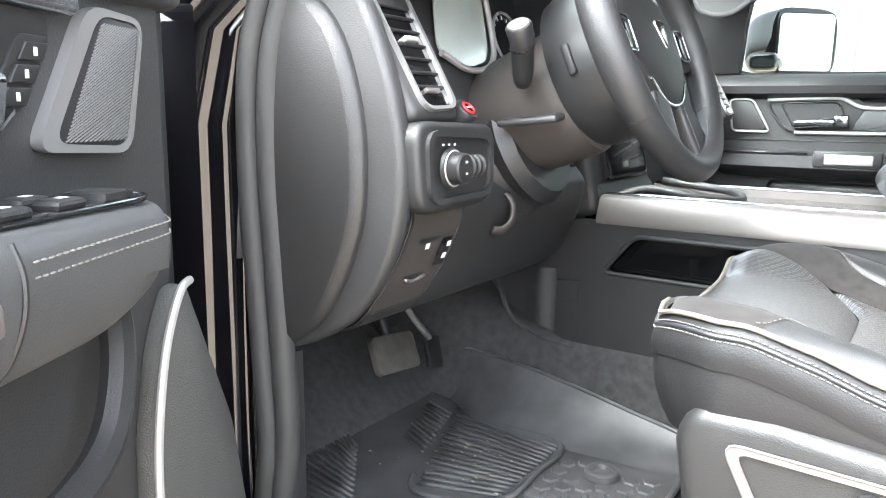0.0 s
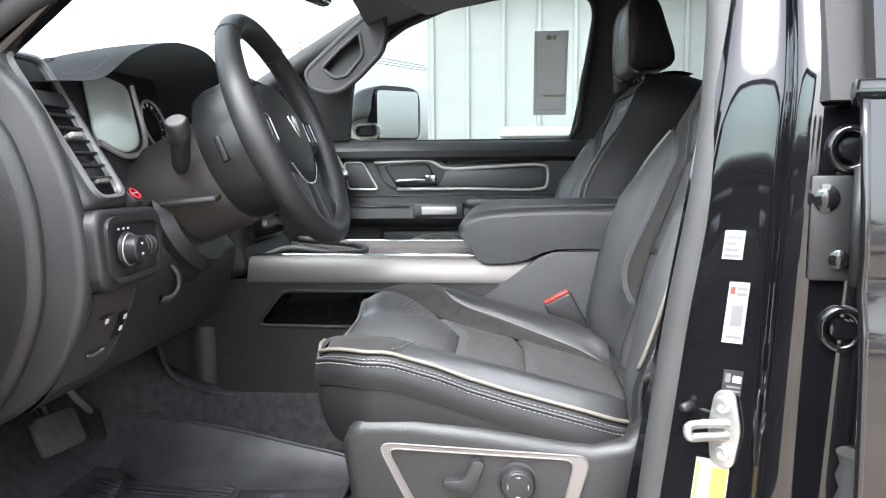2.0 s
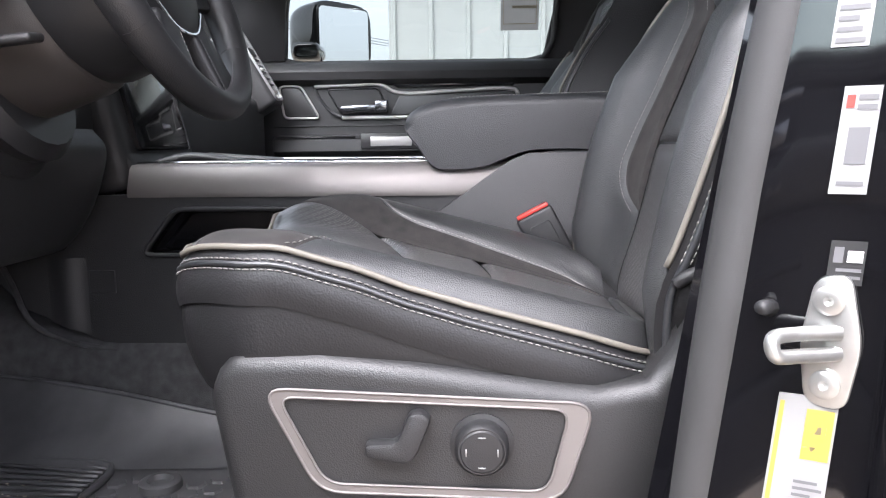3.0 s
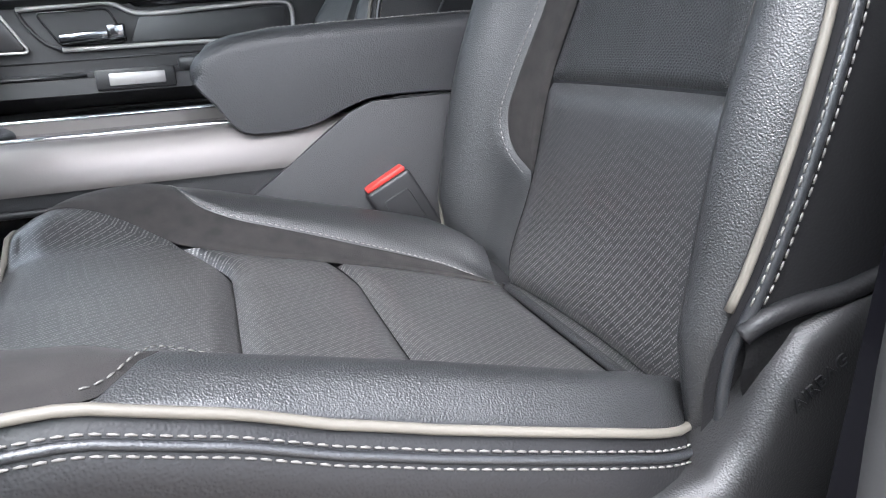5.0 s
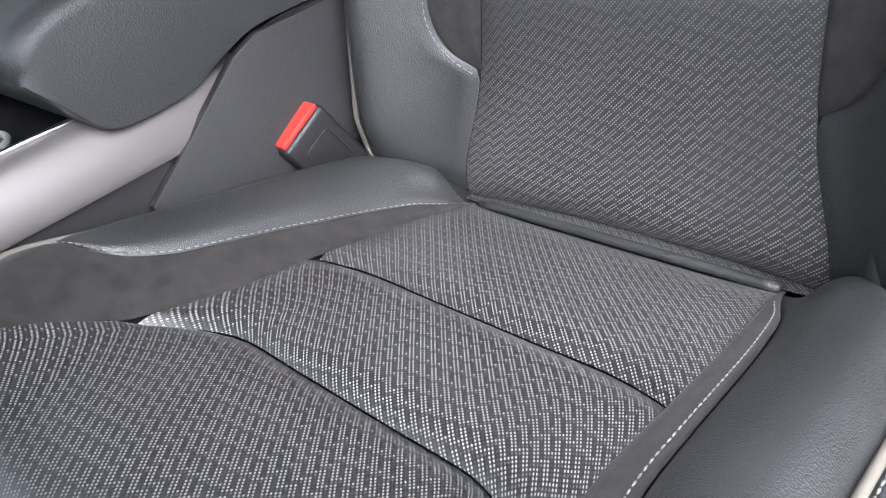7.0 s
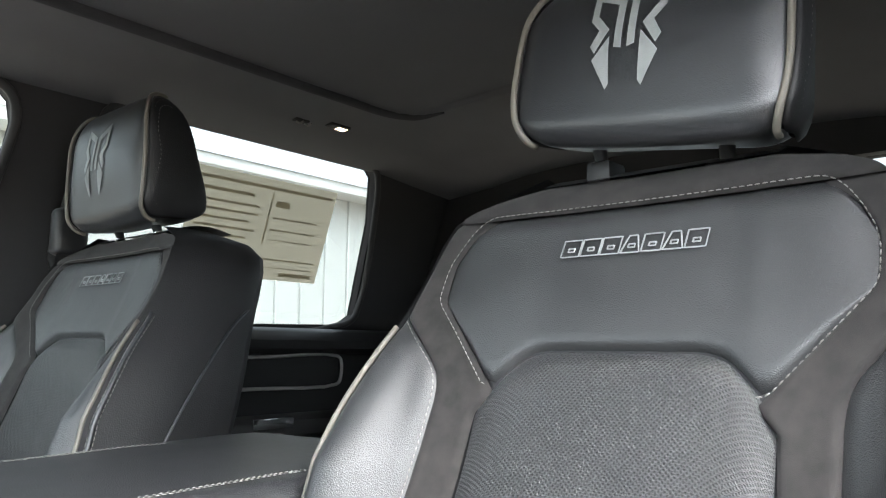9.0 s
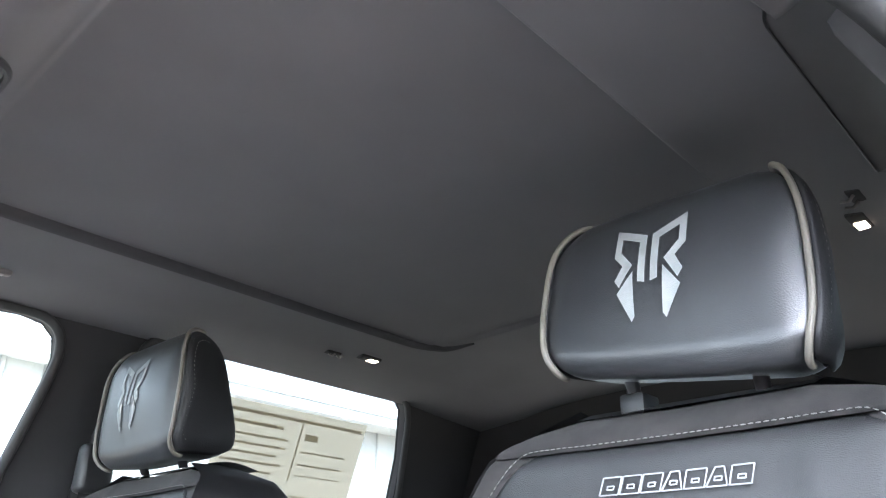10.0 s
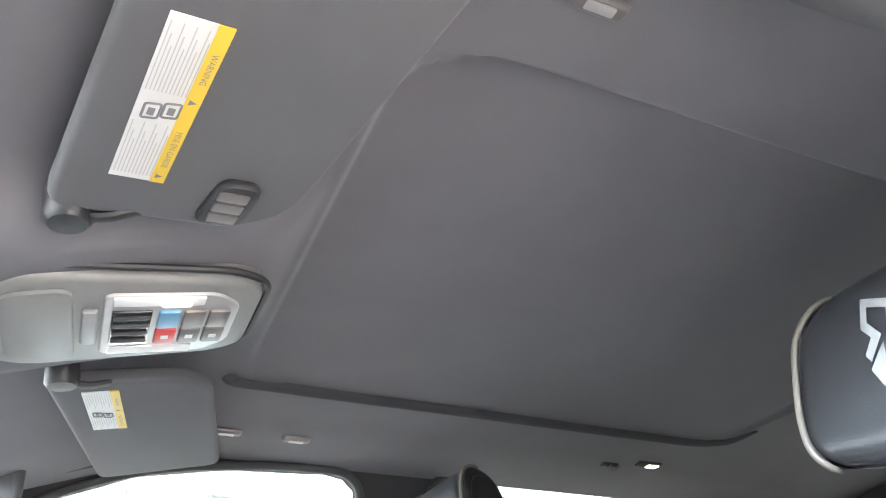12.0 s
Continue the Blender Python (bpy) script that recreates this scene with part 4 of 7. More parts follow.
        part("badge_bar", badge(S, w0 + 0.0055, w0 + 0.0115, 1.1555, 1.1585, True), EMBLEM, seat)
    # -------- plastic side shield with switches on the door side
    yo = out * 0.267
    top = [(-0.052, 0.716), (0.03, 0.713), (0.12, 0.703), (0.22, 0.688), (0.256, 0.684), (0.296, 0.690), (0.314, 0.713), (0.328, 0.744), (0.346, 0.768), (0.38, 0.784), (0.44, 0.798), (0.50, 0.810)]
    outl = [(-0.063, 0.672), (-0.061, 0.684), (-0.056, 0.696), (-0.047, 0.706), (-0.034, 0.7125)] + top[1:] + [(0.50, 0.53), (0.42, 0.52), (0.20, 0.505), (-0.02, 0.52), (-0.045, 0.56)]
    b = prism([S(x, 0, z)[0::2] for x, z in outl], 1, cy + yo - out * 0.078, cy + yo, 0.017, 5)
    shield = part("side_shield", b, SHIELD, seat, "charcoal plastic seat side shield")
    o1 = rounded([(-0.016, 0.686), (0.253, 0.674), (0.228, 0.592), (0.028, 0.598)], 0.020)
    o2 = rounded([(-0.0035, 0.679), (0.233, 0.669), (0.216, 0.5995), (0.034, 0.605)], 0.015)
    W = lambda o: [(x + dx, z + dz) for x, z in o]
    part("switch_bezel", ring(W(o1), W(o2), 1, cy + yo, cy + yo + out * 0.004), WARM, shield, "warm silver bezel")
    for o, r in ((o1, 0.0014), (o2, 0.0012)):
        part("bezel_edge", tube([(x, cy + yo + out * 0.004, z) for x, z in W(o)], r, 6, closed=True), WARM, shield, "bright bezel edge")
    part("switch_plate", prism(W(o2), 1, cy + yo - out * 0.002, cy + yo + out * 0.001), SHIELD, shield)
    part("recline_switch", prism(W(rounded([(0.068, 0.632), (0.102, 0.626), (0.110, 0.634), (0.122, 0.664), (0.114, 0.670), (0.104, 0.668), (0.094, 0.644), (0.068, 0.643)], 0.006)), 1, cy + yo, cy + yo + out * 0.016, 0.003), PLASTIC, shield, "seat-shaped adjustment switch")
    part("lumbar_knob", lathe([(0, 0.026), (0.003, 0.026), (0.004, 0.022), (0.015, 0.0215), (0.018, 0.019), (0.018, 0.001)], S(0.162, yo, 0.639), (0, out, 0), 32), PLASTIC_D, shield, "round four-way lumbar switch")
    part("knob_cap", lathe([(0, 0.018), (0.0015, 0.0165), (0.0022, 0.001)], S(0.162, yo + out * 0.0178, 0.639), (0, out, 0), 28), PLASTIC_D, shield)
    for a in range(4):
        c, sn = math.cos(a * math.pi / 2), math.sin(a * math.pi / 2)
        part("knob_mark", tube([S(0.162 + 0.0125 * c - 0.003 * sn, yo + out * 0.0203, 0.639 + 0.0125 * sn + 0.003 * c), S(0.162 + 0.0125 * c + 0.003 * sn, yo + out * 0.0203, 0.639 + 0.0125 * sn - 0.003 * c)], 0.0006, 5), SATIN, shield)
    if out < 0:
        tm = local(S(0.3535, yo - 0.0010, 0.740), (0.81, 0, 0.586), (-0.586, 0, 0.81), (0, -1, 0))
        part("embossed_word", lettering("AIRBAG", 0.0115, tm, 0.0006), PLASTIC_D, shield)
    # side pocket flap at the foot of the backrest
    fl = [(0.318, 0.249, 0.766), (0.326, 0.252, 0.773), (0.345, 0.254, 0.779), (0.375, 0.257, 0.783), (0.41, 0.258, 0.793), (0.45, 0.258, 0.808)]
    flp = curve_pts([S(x, out * v, z) for x, v, z in fl], 5)
    part("side_flap", grid(lambda u, w: flp[int(round(u * (len(flp) - 1)))] + Vector((0.004 * w + 0.002 * math.sin(9 * w), -out * (0.004 * w - 0.002 * math.sin(math.pi * w)), -0.050 * w)), len(flp) - 1, 8, thick=0.003), VINYL, seat, "elastic fabric flap")
    part("flap_hem", tube(flp, 0.0058, 10), VINYL, seat, "rolled flap hem")
    # seat base and rails
    part("seat_base", rbox(S(-0.04, -0.22, 0.50), S(0.42, 0.22, 0.632), 0.02), PLASTIC_D, seat)
    for v in (-0.19, 0.19):
        part("seat_rail", rbox(S(-0.14, v - 0.025, 0.432), S(0.45, v + 0.025, 0.51), 0.006), PLASTIC_D, seat, "dark steel seat rail")
    return seat


def head_profile(off=0.0):
    """Closed outline of the headrest from the side (x, z), the front first from the top."""
    pts = [(0.597, 1.424), (0.572, 1.440), (0.547, 1.434), (0.525, 1.405), (0.510, 1.35), (0.497, 1.295), (0.494, 1.270), (0.505, 1.257), (0.535, 1.257), (0.580, 1.262), (0.612, 1.280), (0.609, 1.36)]
    P = curve_pts([(x, z, 0) for x, z in pts], 5, True)
    c = Vector((0.555, 1.335, 0))
    return [tuple((p + (p - c).normalized() * off)[:2]) for p in P]


def head_w(z):
    """Half width of the headrest pad at a height: narrower towards its top and foot."""
    return 0.127 - 0.024 * min(1.0, abs(z - 1.340) / 0.098) ** 3


def headrest_pad(S):
    prof = head_profile()
    n = len(prof)

    def fn(u, w):
        x, z = prof[int(round(u * n)) % n]
        a = abs(2 * w - 1)
        k = -0.007 * max(0, (a - 0.75) / 0.25) ** 2.2
        d = (Vector((x, z)) - Vector((0.555, 1.335))).normalized()
        p = Vector((x, z)) + d * (k + 0.013 * max(0.0, -d.x) * (1 - a * a))
        return S(p.x, head_w(z) * (2 * w - 1), p.y)
    return grid(fn, n, 32, wrap_u=True)


def head_side(S, s):
    bm = bmesh.new()
    rings = []
    for off, v in ((-0.010, -0.001), (-0.003, 0.004), (-0.007, 0.008), (-0.016, 0.0105), (-0.026, 0.0115)):
        rings.append([bm.verts.new(S(x, s * (head_w(z) + v), z)) for x, z in head_profile(off)])
    n = len(rings[0])
    for A, B in zip(rings, rings[1:]):
        for k in range(n):
            bm.faces.new((A[k], A[(k + 1) % n], B[(k + 1) % n], B[k]))
    bm.faces.new(rings[-1])
    return bm


def head_front(z, v):
    """Surface of the headrest's front at a height and sideways place."""
    P = []
    for x, zz in head_profile():
        d = (Vector((x, zz)) - Vector((0.555, 1.335))).normalized()
        b = 0.013 * max(0.0, -d.x) * (1 - (v / head_w(zz)) ** 2)
        P.append((x + d.x * b, zz + d.y * b))
    k = min(range(12, 34), key=lambda i: abs(P[i][1] - z))
    k2 = k + 1 if P[k][1] > z else k - 1
    f = (P[k][1] - z) / (P[k][1] - P[k2][1] + 1e-9)
    return P[k][0] + (P[k2][0] - P[k][0]) * f


# half of the printed emblem, bar by bar (across, up)
EMBLEM_HALF = [
    [(0.0030, 1.386), (0.0400, 1.402), (0.0335, 1.3895), (0.0030, 1.3765)],
    [(0.0400, 1.402), (0.0400, 1.368), (0.0325, 1.370), (0.0325, 1.391)],
    [(0.0400, 1.368), (0.0315, 1.3715), (0.0175, 1.355), (0.0290, 1.356)],
    [(0.0290, 1.356), (0.0175, 1.355), (0.0320, 1.333), (0.0375, 1.341)],
    [(0.0030, 1.386), (0.0110, 1.382), (0.0110, 1.336), (0.0030, 1.334)],
    [(0.0165, 1.348), (0.0345, 1.3265), (0.0185, 1.297), (0.0150, 1.302)],
]
EMBLEM_SHAPES = EMBLEM_HALF + [[(-v, z) for v, z in reversed(p)] for p in EMBLEM_HALF]


def emblem_bar(S, poly):
    """A thin printed bar, slightly proud of the leather it lies on."""
    def P(u, w):
        q = [Vector(p) for p in poly]
        e = q[0].lerp(q[1], u).lerp(q[3].lerp(q[2], u), w)
        e = Vector((e.x * 0.91 + 0.006, e.y))
        return S(head_front(e.y, e.x) - 0.0014, e.x, e.y)
    return grid(P, 5, 5)


def badge(S, v0, v1, z0, z1, hollow, taper=0.0):
    """Slanted plate on the shoulder panel, or its outline."""
    sl = 0.15
    def P(v, z, d=0.0035):
        return Vector(S(back_x(z, v) - d, v + (z - 1.158) * -sl, z))
    if hollow:
        pts = [P(v, z0) for v in np.linspace(v0, v1, 14)] + [P(v, z1) for v in np.linspace(v1 - taper, v0 + taper, 14)]
        return tube(pts, 0.0007, 6, closed=True)
    b = grid(lambda u, w: P(v0 + (v1 - v0) * u, z0 + (z1 - z0) * w, 0.0032), 2, 2)
    return b

# ---------------------------------------------------------------- seats in place
front_seat(-0.43, 0.0, 0.0, -1, "black leather driver seat with suede strips and cream piping")
front_seat(0.43, -0.045, 0.012, 1, "black leather passenger seat with suede strips and cream piping")


# ---------------------------------------------------------------- dashboard
dash = thing("dashboard", (-0.6, 0.0, 0.75), "charcoal soft-touch dashboard with silver-framed air vents", "dashboard")
prof = [(-1.04, 1.05), (-0.95, 1.10), (-0.70, 1.130), (-0.54, 1.145), (-0.475, 1.130), (-0.445, 1.09), (-0.425, 1.0), (-0.42, 0.90), (-0.425, 0.82), (-0.46, 0.75), (-0.54, 0.712), (-0.72, 0.73), (-1.02, 0.80)]
part("dash_body", prism([tuple(p[:2]) for p in curve_pts([(x, z, 0) for x, z in prof], 3, True)], 1, -0.735, 0.75), SOFT, dash)
pod = [(-0.548, 1.150), (-0.50, 1.172), (-0.465, 1.168), (-0.412, 1.125), (-0.370, 1.035), (-0.352, 0.95), (-0.354, 0.88), (-0.378, 0.81), (-0.432, 0.745), (-0.520, 0.700), (-0.548, 0.700)]
part("end_pod", prism([tuple(p[:2]) for p in curve_pts([(x, z, 0) for x, z in pod], 3, True)], 1, -0.764, -0.737, 0.011, 4), SOFT, dash)
cap = [(-0.530, 1.118), (-0.492, 1.130), (-0.440, 1.092), (-0.407, 1.015), (-0.397, 0.933), (-0.406, 0.855), (-0.462, 0.748), (-0.524, 0.708), (-0.532, 0.74), (-0.534, 0.95)]
cap = [tuple(p[:2]) for p in curve_pts([(x, z, 0) for x, z in cap], 4, True)]
CAP_V = [(1.0, -0.760), (1.0, -0.768), (0.985, -0.7725), (0.905, -0.7795), (0.885, -0.7802), (0.5, -0.7815), (0.02, -0.782)]
part("end_cap", grid(lambda u, v: (lambda p, q: (-0.531 + (p[0] + 0.531) * q[0], q[1], 0.93 + (p[1] - 0.93) * (1 - (1 - q[0]) * 0.55)))(cap[int(round(u * len(cap))) % len(cap)], CAP_V[int(round(v * 6))]), len(cap), 6, wrap_u=True), SHIELD, dash, "smooth charcoal side cover of the dashboard")
VENTS = mat("satin_grey_trim", (0.34, 0.34, 0.34), 0.34, metal=0.6, var=0.05, grain=0.06, gscale=2500, kind="noise")
# tall corner vents, one at each end
for s in (-1, 1):
    vm = local((-0.402, s * 0.695, 1.082), (0, 1, 0), (0.495, 0, -0.869), (0.869, 0, 0.495))
    vent = part("vent_pod", put(rbox((-0.048, -0.112, -0.12), (0.048, 0.110, 0.001), 0.012, 3), vm), SOFT, dash)
    o1 = rounded([(-0.040, -0.105), (0.034, -0.105), (0.040, 0.100), (-0.030, 0.103)], 0.020)
    o2 = rounded([(-0.0362, -0.1005), (0.0285, -0.1005), (0.0338, 0.0960), (-0.0270, 0.0988)], 0.017)
    part("vent_frame", put(ring(o1, o2, 2, -0.002, 0.007), vm), VENTS, vent, "satin silver vent frame")
    part("vent_well", put(prism(o2, 2, 0.0012, 0.0018), vm), PIANO, vent)
    part("vent_top_bar", put(rbox((-0.030, -0.052, 0.001), (0.030, -0.030, 0.006), 0.003), vm), PLASTIC, vent)
    for k in range(6):
        part("vent_slat", put(rbox((-0.029, -0.020 + k * 0.018, 0.001), (0.030, -0.0165 + k * 0.018, 0.005), 0.001, 1), vm), PLASTIC_D, vent)
    part("vent_tab", put(rbox((-0.010, 0.008, 0.0), (0.016, 0.015, 0.009), 0.002), vm), SATIN, vent, "silver vent slider")
    part("vent_tab", put(rbox((-0.012, 0.074, 0.0), (0.016, 0.080, 0.007), 0.002), vm), WARM, vent, "silver vent slider")
# cluster hood
HY = [-0.715, -0.66, -0.605, -0.53, -0.45, -0.37, -0.315, -0.288, -0.282]
HZ = [1.140, 1.148, 1.187, 1.212, 1.219, 1.213, 1.192, 1.155, 1.09]
hood_pts = curve_pts([(0, y, z) for y, z in zip(HY, HZ)], 6)
nH = len(hood_pts) - 1
hood = part("cluster_hood", grid(lambda u, v: (-0.338 - 0.30 * v - 0.055 * abs(2 * u - 1.05) ** 2 * (1 - v), hood_pts[int(round(u * nH))].y, 1.09 + (hood_pts[int(round(u * nH))].z - 1.09) * (1 - 0.45 * v * v)), nH, 14, thick=0.012), SOFT, dash, "stitched soft hood over the gauges")
part("stitching", stitch([(-0.352 - 0.055 * abs(2 * k / nH - 1.05) ** 2, p.y, p.z + 0.0085) for k, p in enumerate(hood_pts)][2:-8], 0.006, 0.0006), INK, hood)
cl = local((-0.452, -0.455, 1.115), (0, 1, 0), (-0.25, 0, 0.968), (0.968, 0, 0.25))
clus = part("gauge_housing", put(rbox((-0.155, -0.075, -0.03), (0.150, 0.075, 0.0), 0.01), cl), PLASTIC_D, dash, "instrument cluster with two dials")
part("gauge_lens", put(prism(rounded([(-0.122, -0.050), (-0.05, -0.066), (0.010, -0.050), (0.022, 0.045), (-0.10, 0.062)], 0.022), 2, 0.006, 0.009), cl), LENS, clus, "glossy gauge lens coloured pale for the sky it would mirror")
part("lens_frame", put(tube(curve_pts([(-0.118, -0.050, 0.011), (-0.05, -0.070, 0.012), (0.014, -0.052, 0.013), (0.027, 0.045, 0.013)], 6), 0.0045, 8), cl), SATIN, clus, "silver lens edge")
part("dial_ring", put(tube([(0.085 + 0.040 * math.cos(a), -0.012 + 0.040 * math.sin(a), 0.006) for a in np.linspace(0, 2 * math.pi, 36)[:-1]], 0.0022, 6, closed=True), cl), SATIN, clus)
part("dial_face", put(lathe([(0, 0.038), (0.001, 0.037), (0.001, 0.001)], (0.085, -0.012, 0.001), (0, 0, 1), 28), cl), PIANO, clus, "dark dial face")
for k in range(11):
    a = radians(-40 + 26 * k)
    part("dial_mark", put(tube([(0.085 + 0.030 * math.cos(a), -0.012 + 0.030 * math.sin(a), 0.003), (0.085 + 0.036 * math.cos(a), -0.012 + 0.036 * math.sin(a), 0.003)], 0.0009, 4), cl), WHITE, clus)
# light switch panel
lp = local((-0.342, -0.668, 0.932), (0, 1, 0), (-0.04, 0, 1), (1, 0, 0.04))
panel = part("switch_panel", put(prism(rounded([(-0.082, -0.052), (0.080, -0.048), (0.086, 0.048), (-0.088, 0.052)], 0.030), 2, -0.08, 0.006, 0.008, 4), lp), PLASTIC, dash, "charcoal light switch panel")
part("switch_rim", put(ring(rounded([(-0.070, -0.042), (0.066, -0.039), (0.070, 0.037), (-0.073, 0.042)], 0.024), rounded([(-0.062, -0.035), (0.058, -0.032), (0.061, 0.030), (-0.065, 0.035)], 0.018), 2, 0.003, 0.0115), lp), PLASTIC, panel)
part("switch_plate", put(prism(rounded([(-0.063, -0.036), (0.059, -0.033), (0.062, 0.031), (-0.066, 0.036)], 0.018), 2, 0.0058, 0.0068), lp), PLASTIC_D, panel)
part("light_knob", put(lathe([(0, 0.024), (0.004, 0.0225), (0.005, 0.0185), (0.018, 0.0175), (0.020, 0.0155), (0.020, 0.001)], (-0.026, -0.002, 0.0095), (0, 0, 1), 32), lp), PLASTIC_D, panel, "round headlamp knob")
part("knob_ring", put(tube([(-0.026 + 0.0200 * math.cos(a), -0.002 + 0.0200 * math.sin(a), 0.0140) for a in np.linspace(0, 2 * math.pi, 36)[:-1]], 0.0011, 6, closed=True), lp), SATIN, panel)
part("knob_mark", put(rbox((-0.027, 0.004, 0.0290), (-0.023, 0.0065, 0.0300), 0), lp), WHITE, panel)
part("knob_mark", put(rbox((-0.027, -0.009, 0.0290), (-0.023, -0.0065, 0.0300), 0), lp), WHITE, panel)
for k in range(3):
    part("dimmer_wheel", put(lathe([(-0.003, 0.013), (-0.002, 0.0145), (0.002, 0.0145), (0.003, 0.013)], (0.014 + 0.011 * k, -0.002, 0.0055), (1, 0, 0), 24), lp), PLASTIC_D, panel, "ribbed dimmer wheel")
    part("knob_mark", put(rbox((-0.040 + 0.012 * k, 0.0235, 0.0068), (-0.036 + 0.012 * k, 0.026, 0.0074), 0), lp), WHITE, panel)
# starter button
sb = local((-0.356, -0.625, 0.996), (0, 1, 0), (-0.7, 0, 0.7), (0.7, 0, 0.7))
sbt = part("starter_bezel", put(lathe([(-0.012, 0.016), (0, 0.016), (0.003, 0.0145), (0.003, 0.011)], (0, 0, 0), (0, 0, 1), 28), sb), PLASTIC_D, dash)
part("starter_button", put(lathe([(0, 0.0088), (0.0035, 0.0083), (0.0045, 0.0070), (0.0045, 0.001)], (0, 0, 0), (0, 0, 1), 28), sb), PIANO, sbt, "round black starter button")
part("lit_ring", put(tube([(0.0082 * math.cos(a), 0.0082 * math.sin(a), 0.0040) for a in np.linspace(0, 2 * math.pi, 28)[:-1]], 0.0013, 6, closed=True), sb), REDLIT, sbt, "red-lit ring")
part("button_mark", put(rbox((-0.005, -0.001, 0.0045), (0.005, 0.001, 0.0050), 0), sb), LABEL, sbt)
# lower dash: one curved knee panel with the switch field beside it
K_PROF = curve_pts([(-0.385, 0.905, 0), (-0.367, 0.880, 0), (-0.374, 0.838, 0), (-0.394, 0.790, 0), (-0.424, 0.747, 0), (-0.446, 0.731, 0), (-0.490, 0.722, 0), (-0.60, 0.712, 0)], 6)
nK = len(K_PROF) - 1


def knee_at(y, z, off=0.0):
    """A point of the knee panel's face at a height, lifted off it a little."""
    k = min(range(4, 30), key=lambda q: abs(K_PROF[q].y - z))
    k2 = k + 1 if K_PROF[k].y > z else k - 1
    f = (K_PROF[k].y - z) / (K_PROF[k].y - K_PROF[k2].y)
    p = K_PROF[k].lerp(K_PROF[k2], f)
    t = (K_PROF[k] - K_PROF[k2]).normalized()
    n = Vector((abs(t.y), -t.x * (1 if t.y > 0 else -1)))
    return (p.x + n.x * off - 0.10 * max(0.0, (y + 0.23) / 0.08) ** 2, y, z + n.y * off)


knee = part("knee_panel", grid(lambda u, v: (lambda y, p: (p.x - 0.10 * max(0.0, (y + 0.23) / 0.08) ** 2, y, p.y))(-0.740 + 0.600 * u, K_PROF[int(round(v * nK))]), 40, nK), PLASTIC, dash, "charcoal knee panel under the dashboard")
for ya, yb in ((-0.722, -0.752), (-0.612, -0.640)):
    part("panel_seam", tube([knee_at(ya + (yb - ya) * k / 12, 0.880 - 0.145 * k / 12, 0.0004) for k in range(13)], 0.0014, 5), PLASTIC_D, knee)
part("panel_seam", tube([knee_at(-0.735 + 0.103 * k / 8, 0.755 + 0.004 * k / 8, 0.0004) for k in range(9)], 0.0012, 5), PLASTIC_D, knee)
BROWNP = mat("dark_brown_plastic", (0.050, 0.044, 0.041), 0.42, grain=0.25, gscale=1300, var=0.08)
field = part("switch_field", grid(lambda u, v: knee_at(-0.719 + 0.104 * u - 0.028 * (1 - v), 0.758 + 0.118 * v, 0.0012), 6, 14), BROWNP, knee, "dark switch field")
part("brake_release", grid(lambda u, v: knee_at(-0.700 + 0.040 * u - 0.010 * (1 - v), 0.795 + 0.050 * v, 0.0022 - 0.003 * math.sin(math.pi * v)), 4, 8), PLASTIC_D, knee)
part("release_lip", tube([knee_at(-0.708 + 0.040 * k / 8, 0.797 - 0.004 * math.sin(math.pi * k / 8), 0.004) for k in range(9)], 0.0022, 8), WARM, knee, "silver-edged release pull")
part("pedal_switch", grid(lambda u, v: knee_at(-0.652 + 0.022 * u - 0.006 * (1 - v), 0.806 + 0.036 * v, 0.0035), 2, 6), PIANO, knee)
for y, z in ((-0.690, 0.833), (-0.642, 0.830), (-0.646, 0.815)):
    part("switch_mark", grid(lambda u, v: knee_at(y + 0.009 * u, z + 0.007 * v, 0.0048), 1, 2), WHITE, knee)
part("hood_release", tube(curve_pts([knee_at(-0.500, 0.884, 0.002), knee_at(-0.497, 0.868, 0.010), knee_at(-0.503, 0.850, 0.015), knee_at(-0.516, 0.838, 0.012), knee_at(-0.528, 0.836, 0.003)], 5), 0.0085, 10, flat=0.45), BROWNP, knee, "curved grey hood release handle")
part("knee_shade", prism([(-0.80, 0.90), (-0.43, 0.90), (-0.445, 0.76), (-0.47, 0.725), (-0.80, 0.72)], 1, -0.735, 0.70), PLASTIC_D, dash)
part("glove_panel", rbox((-0.46, 0.12, 0.74), (-0.395, 0.72, 1.0), 0.02, 3), PLASTIC, dash)
stack = part("screen_housing", put(rbox((-0.15, -0.16, -0.10), (0.15, 0.19, 0.0), 0.02, 3), local((-0.40, 0.0, 0.97), (0, 1, 0), (-0.22, 0, 0.975), (0.975, 0, 0.22))), PLASTIC, dash)
part("screen", put(rbox((-0.105, -0.10, 0.001), (0.105, 0.17, 0.010), 0.008), local((-0.40, 0.0, 0.97), (0, 1, 0), (-0.22, 0, 0.975), (0.975, 0, 0.22))), PIANO, stack, "glossy black centre screen")
for s in (-1, 1):
    part("stack_vent", put(rbox((s * 0.128 - 0.020, 0.0, 0.0), (s * 0.128 + 0.020, 0.16, 0.008), 0.006), local((-0.40, 0.0, 0.97), (0, 1, 0), (-0.22, 0, 0.975), (0.975, 0, 0.22))), SATIN, stack)

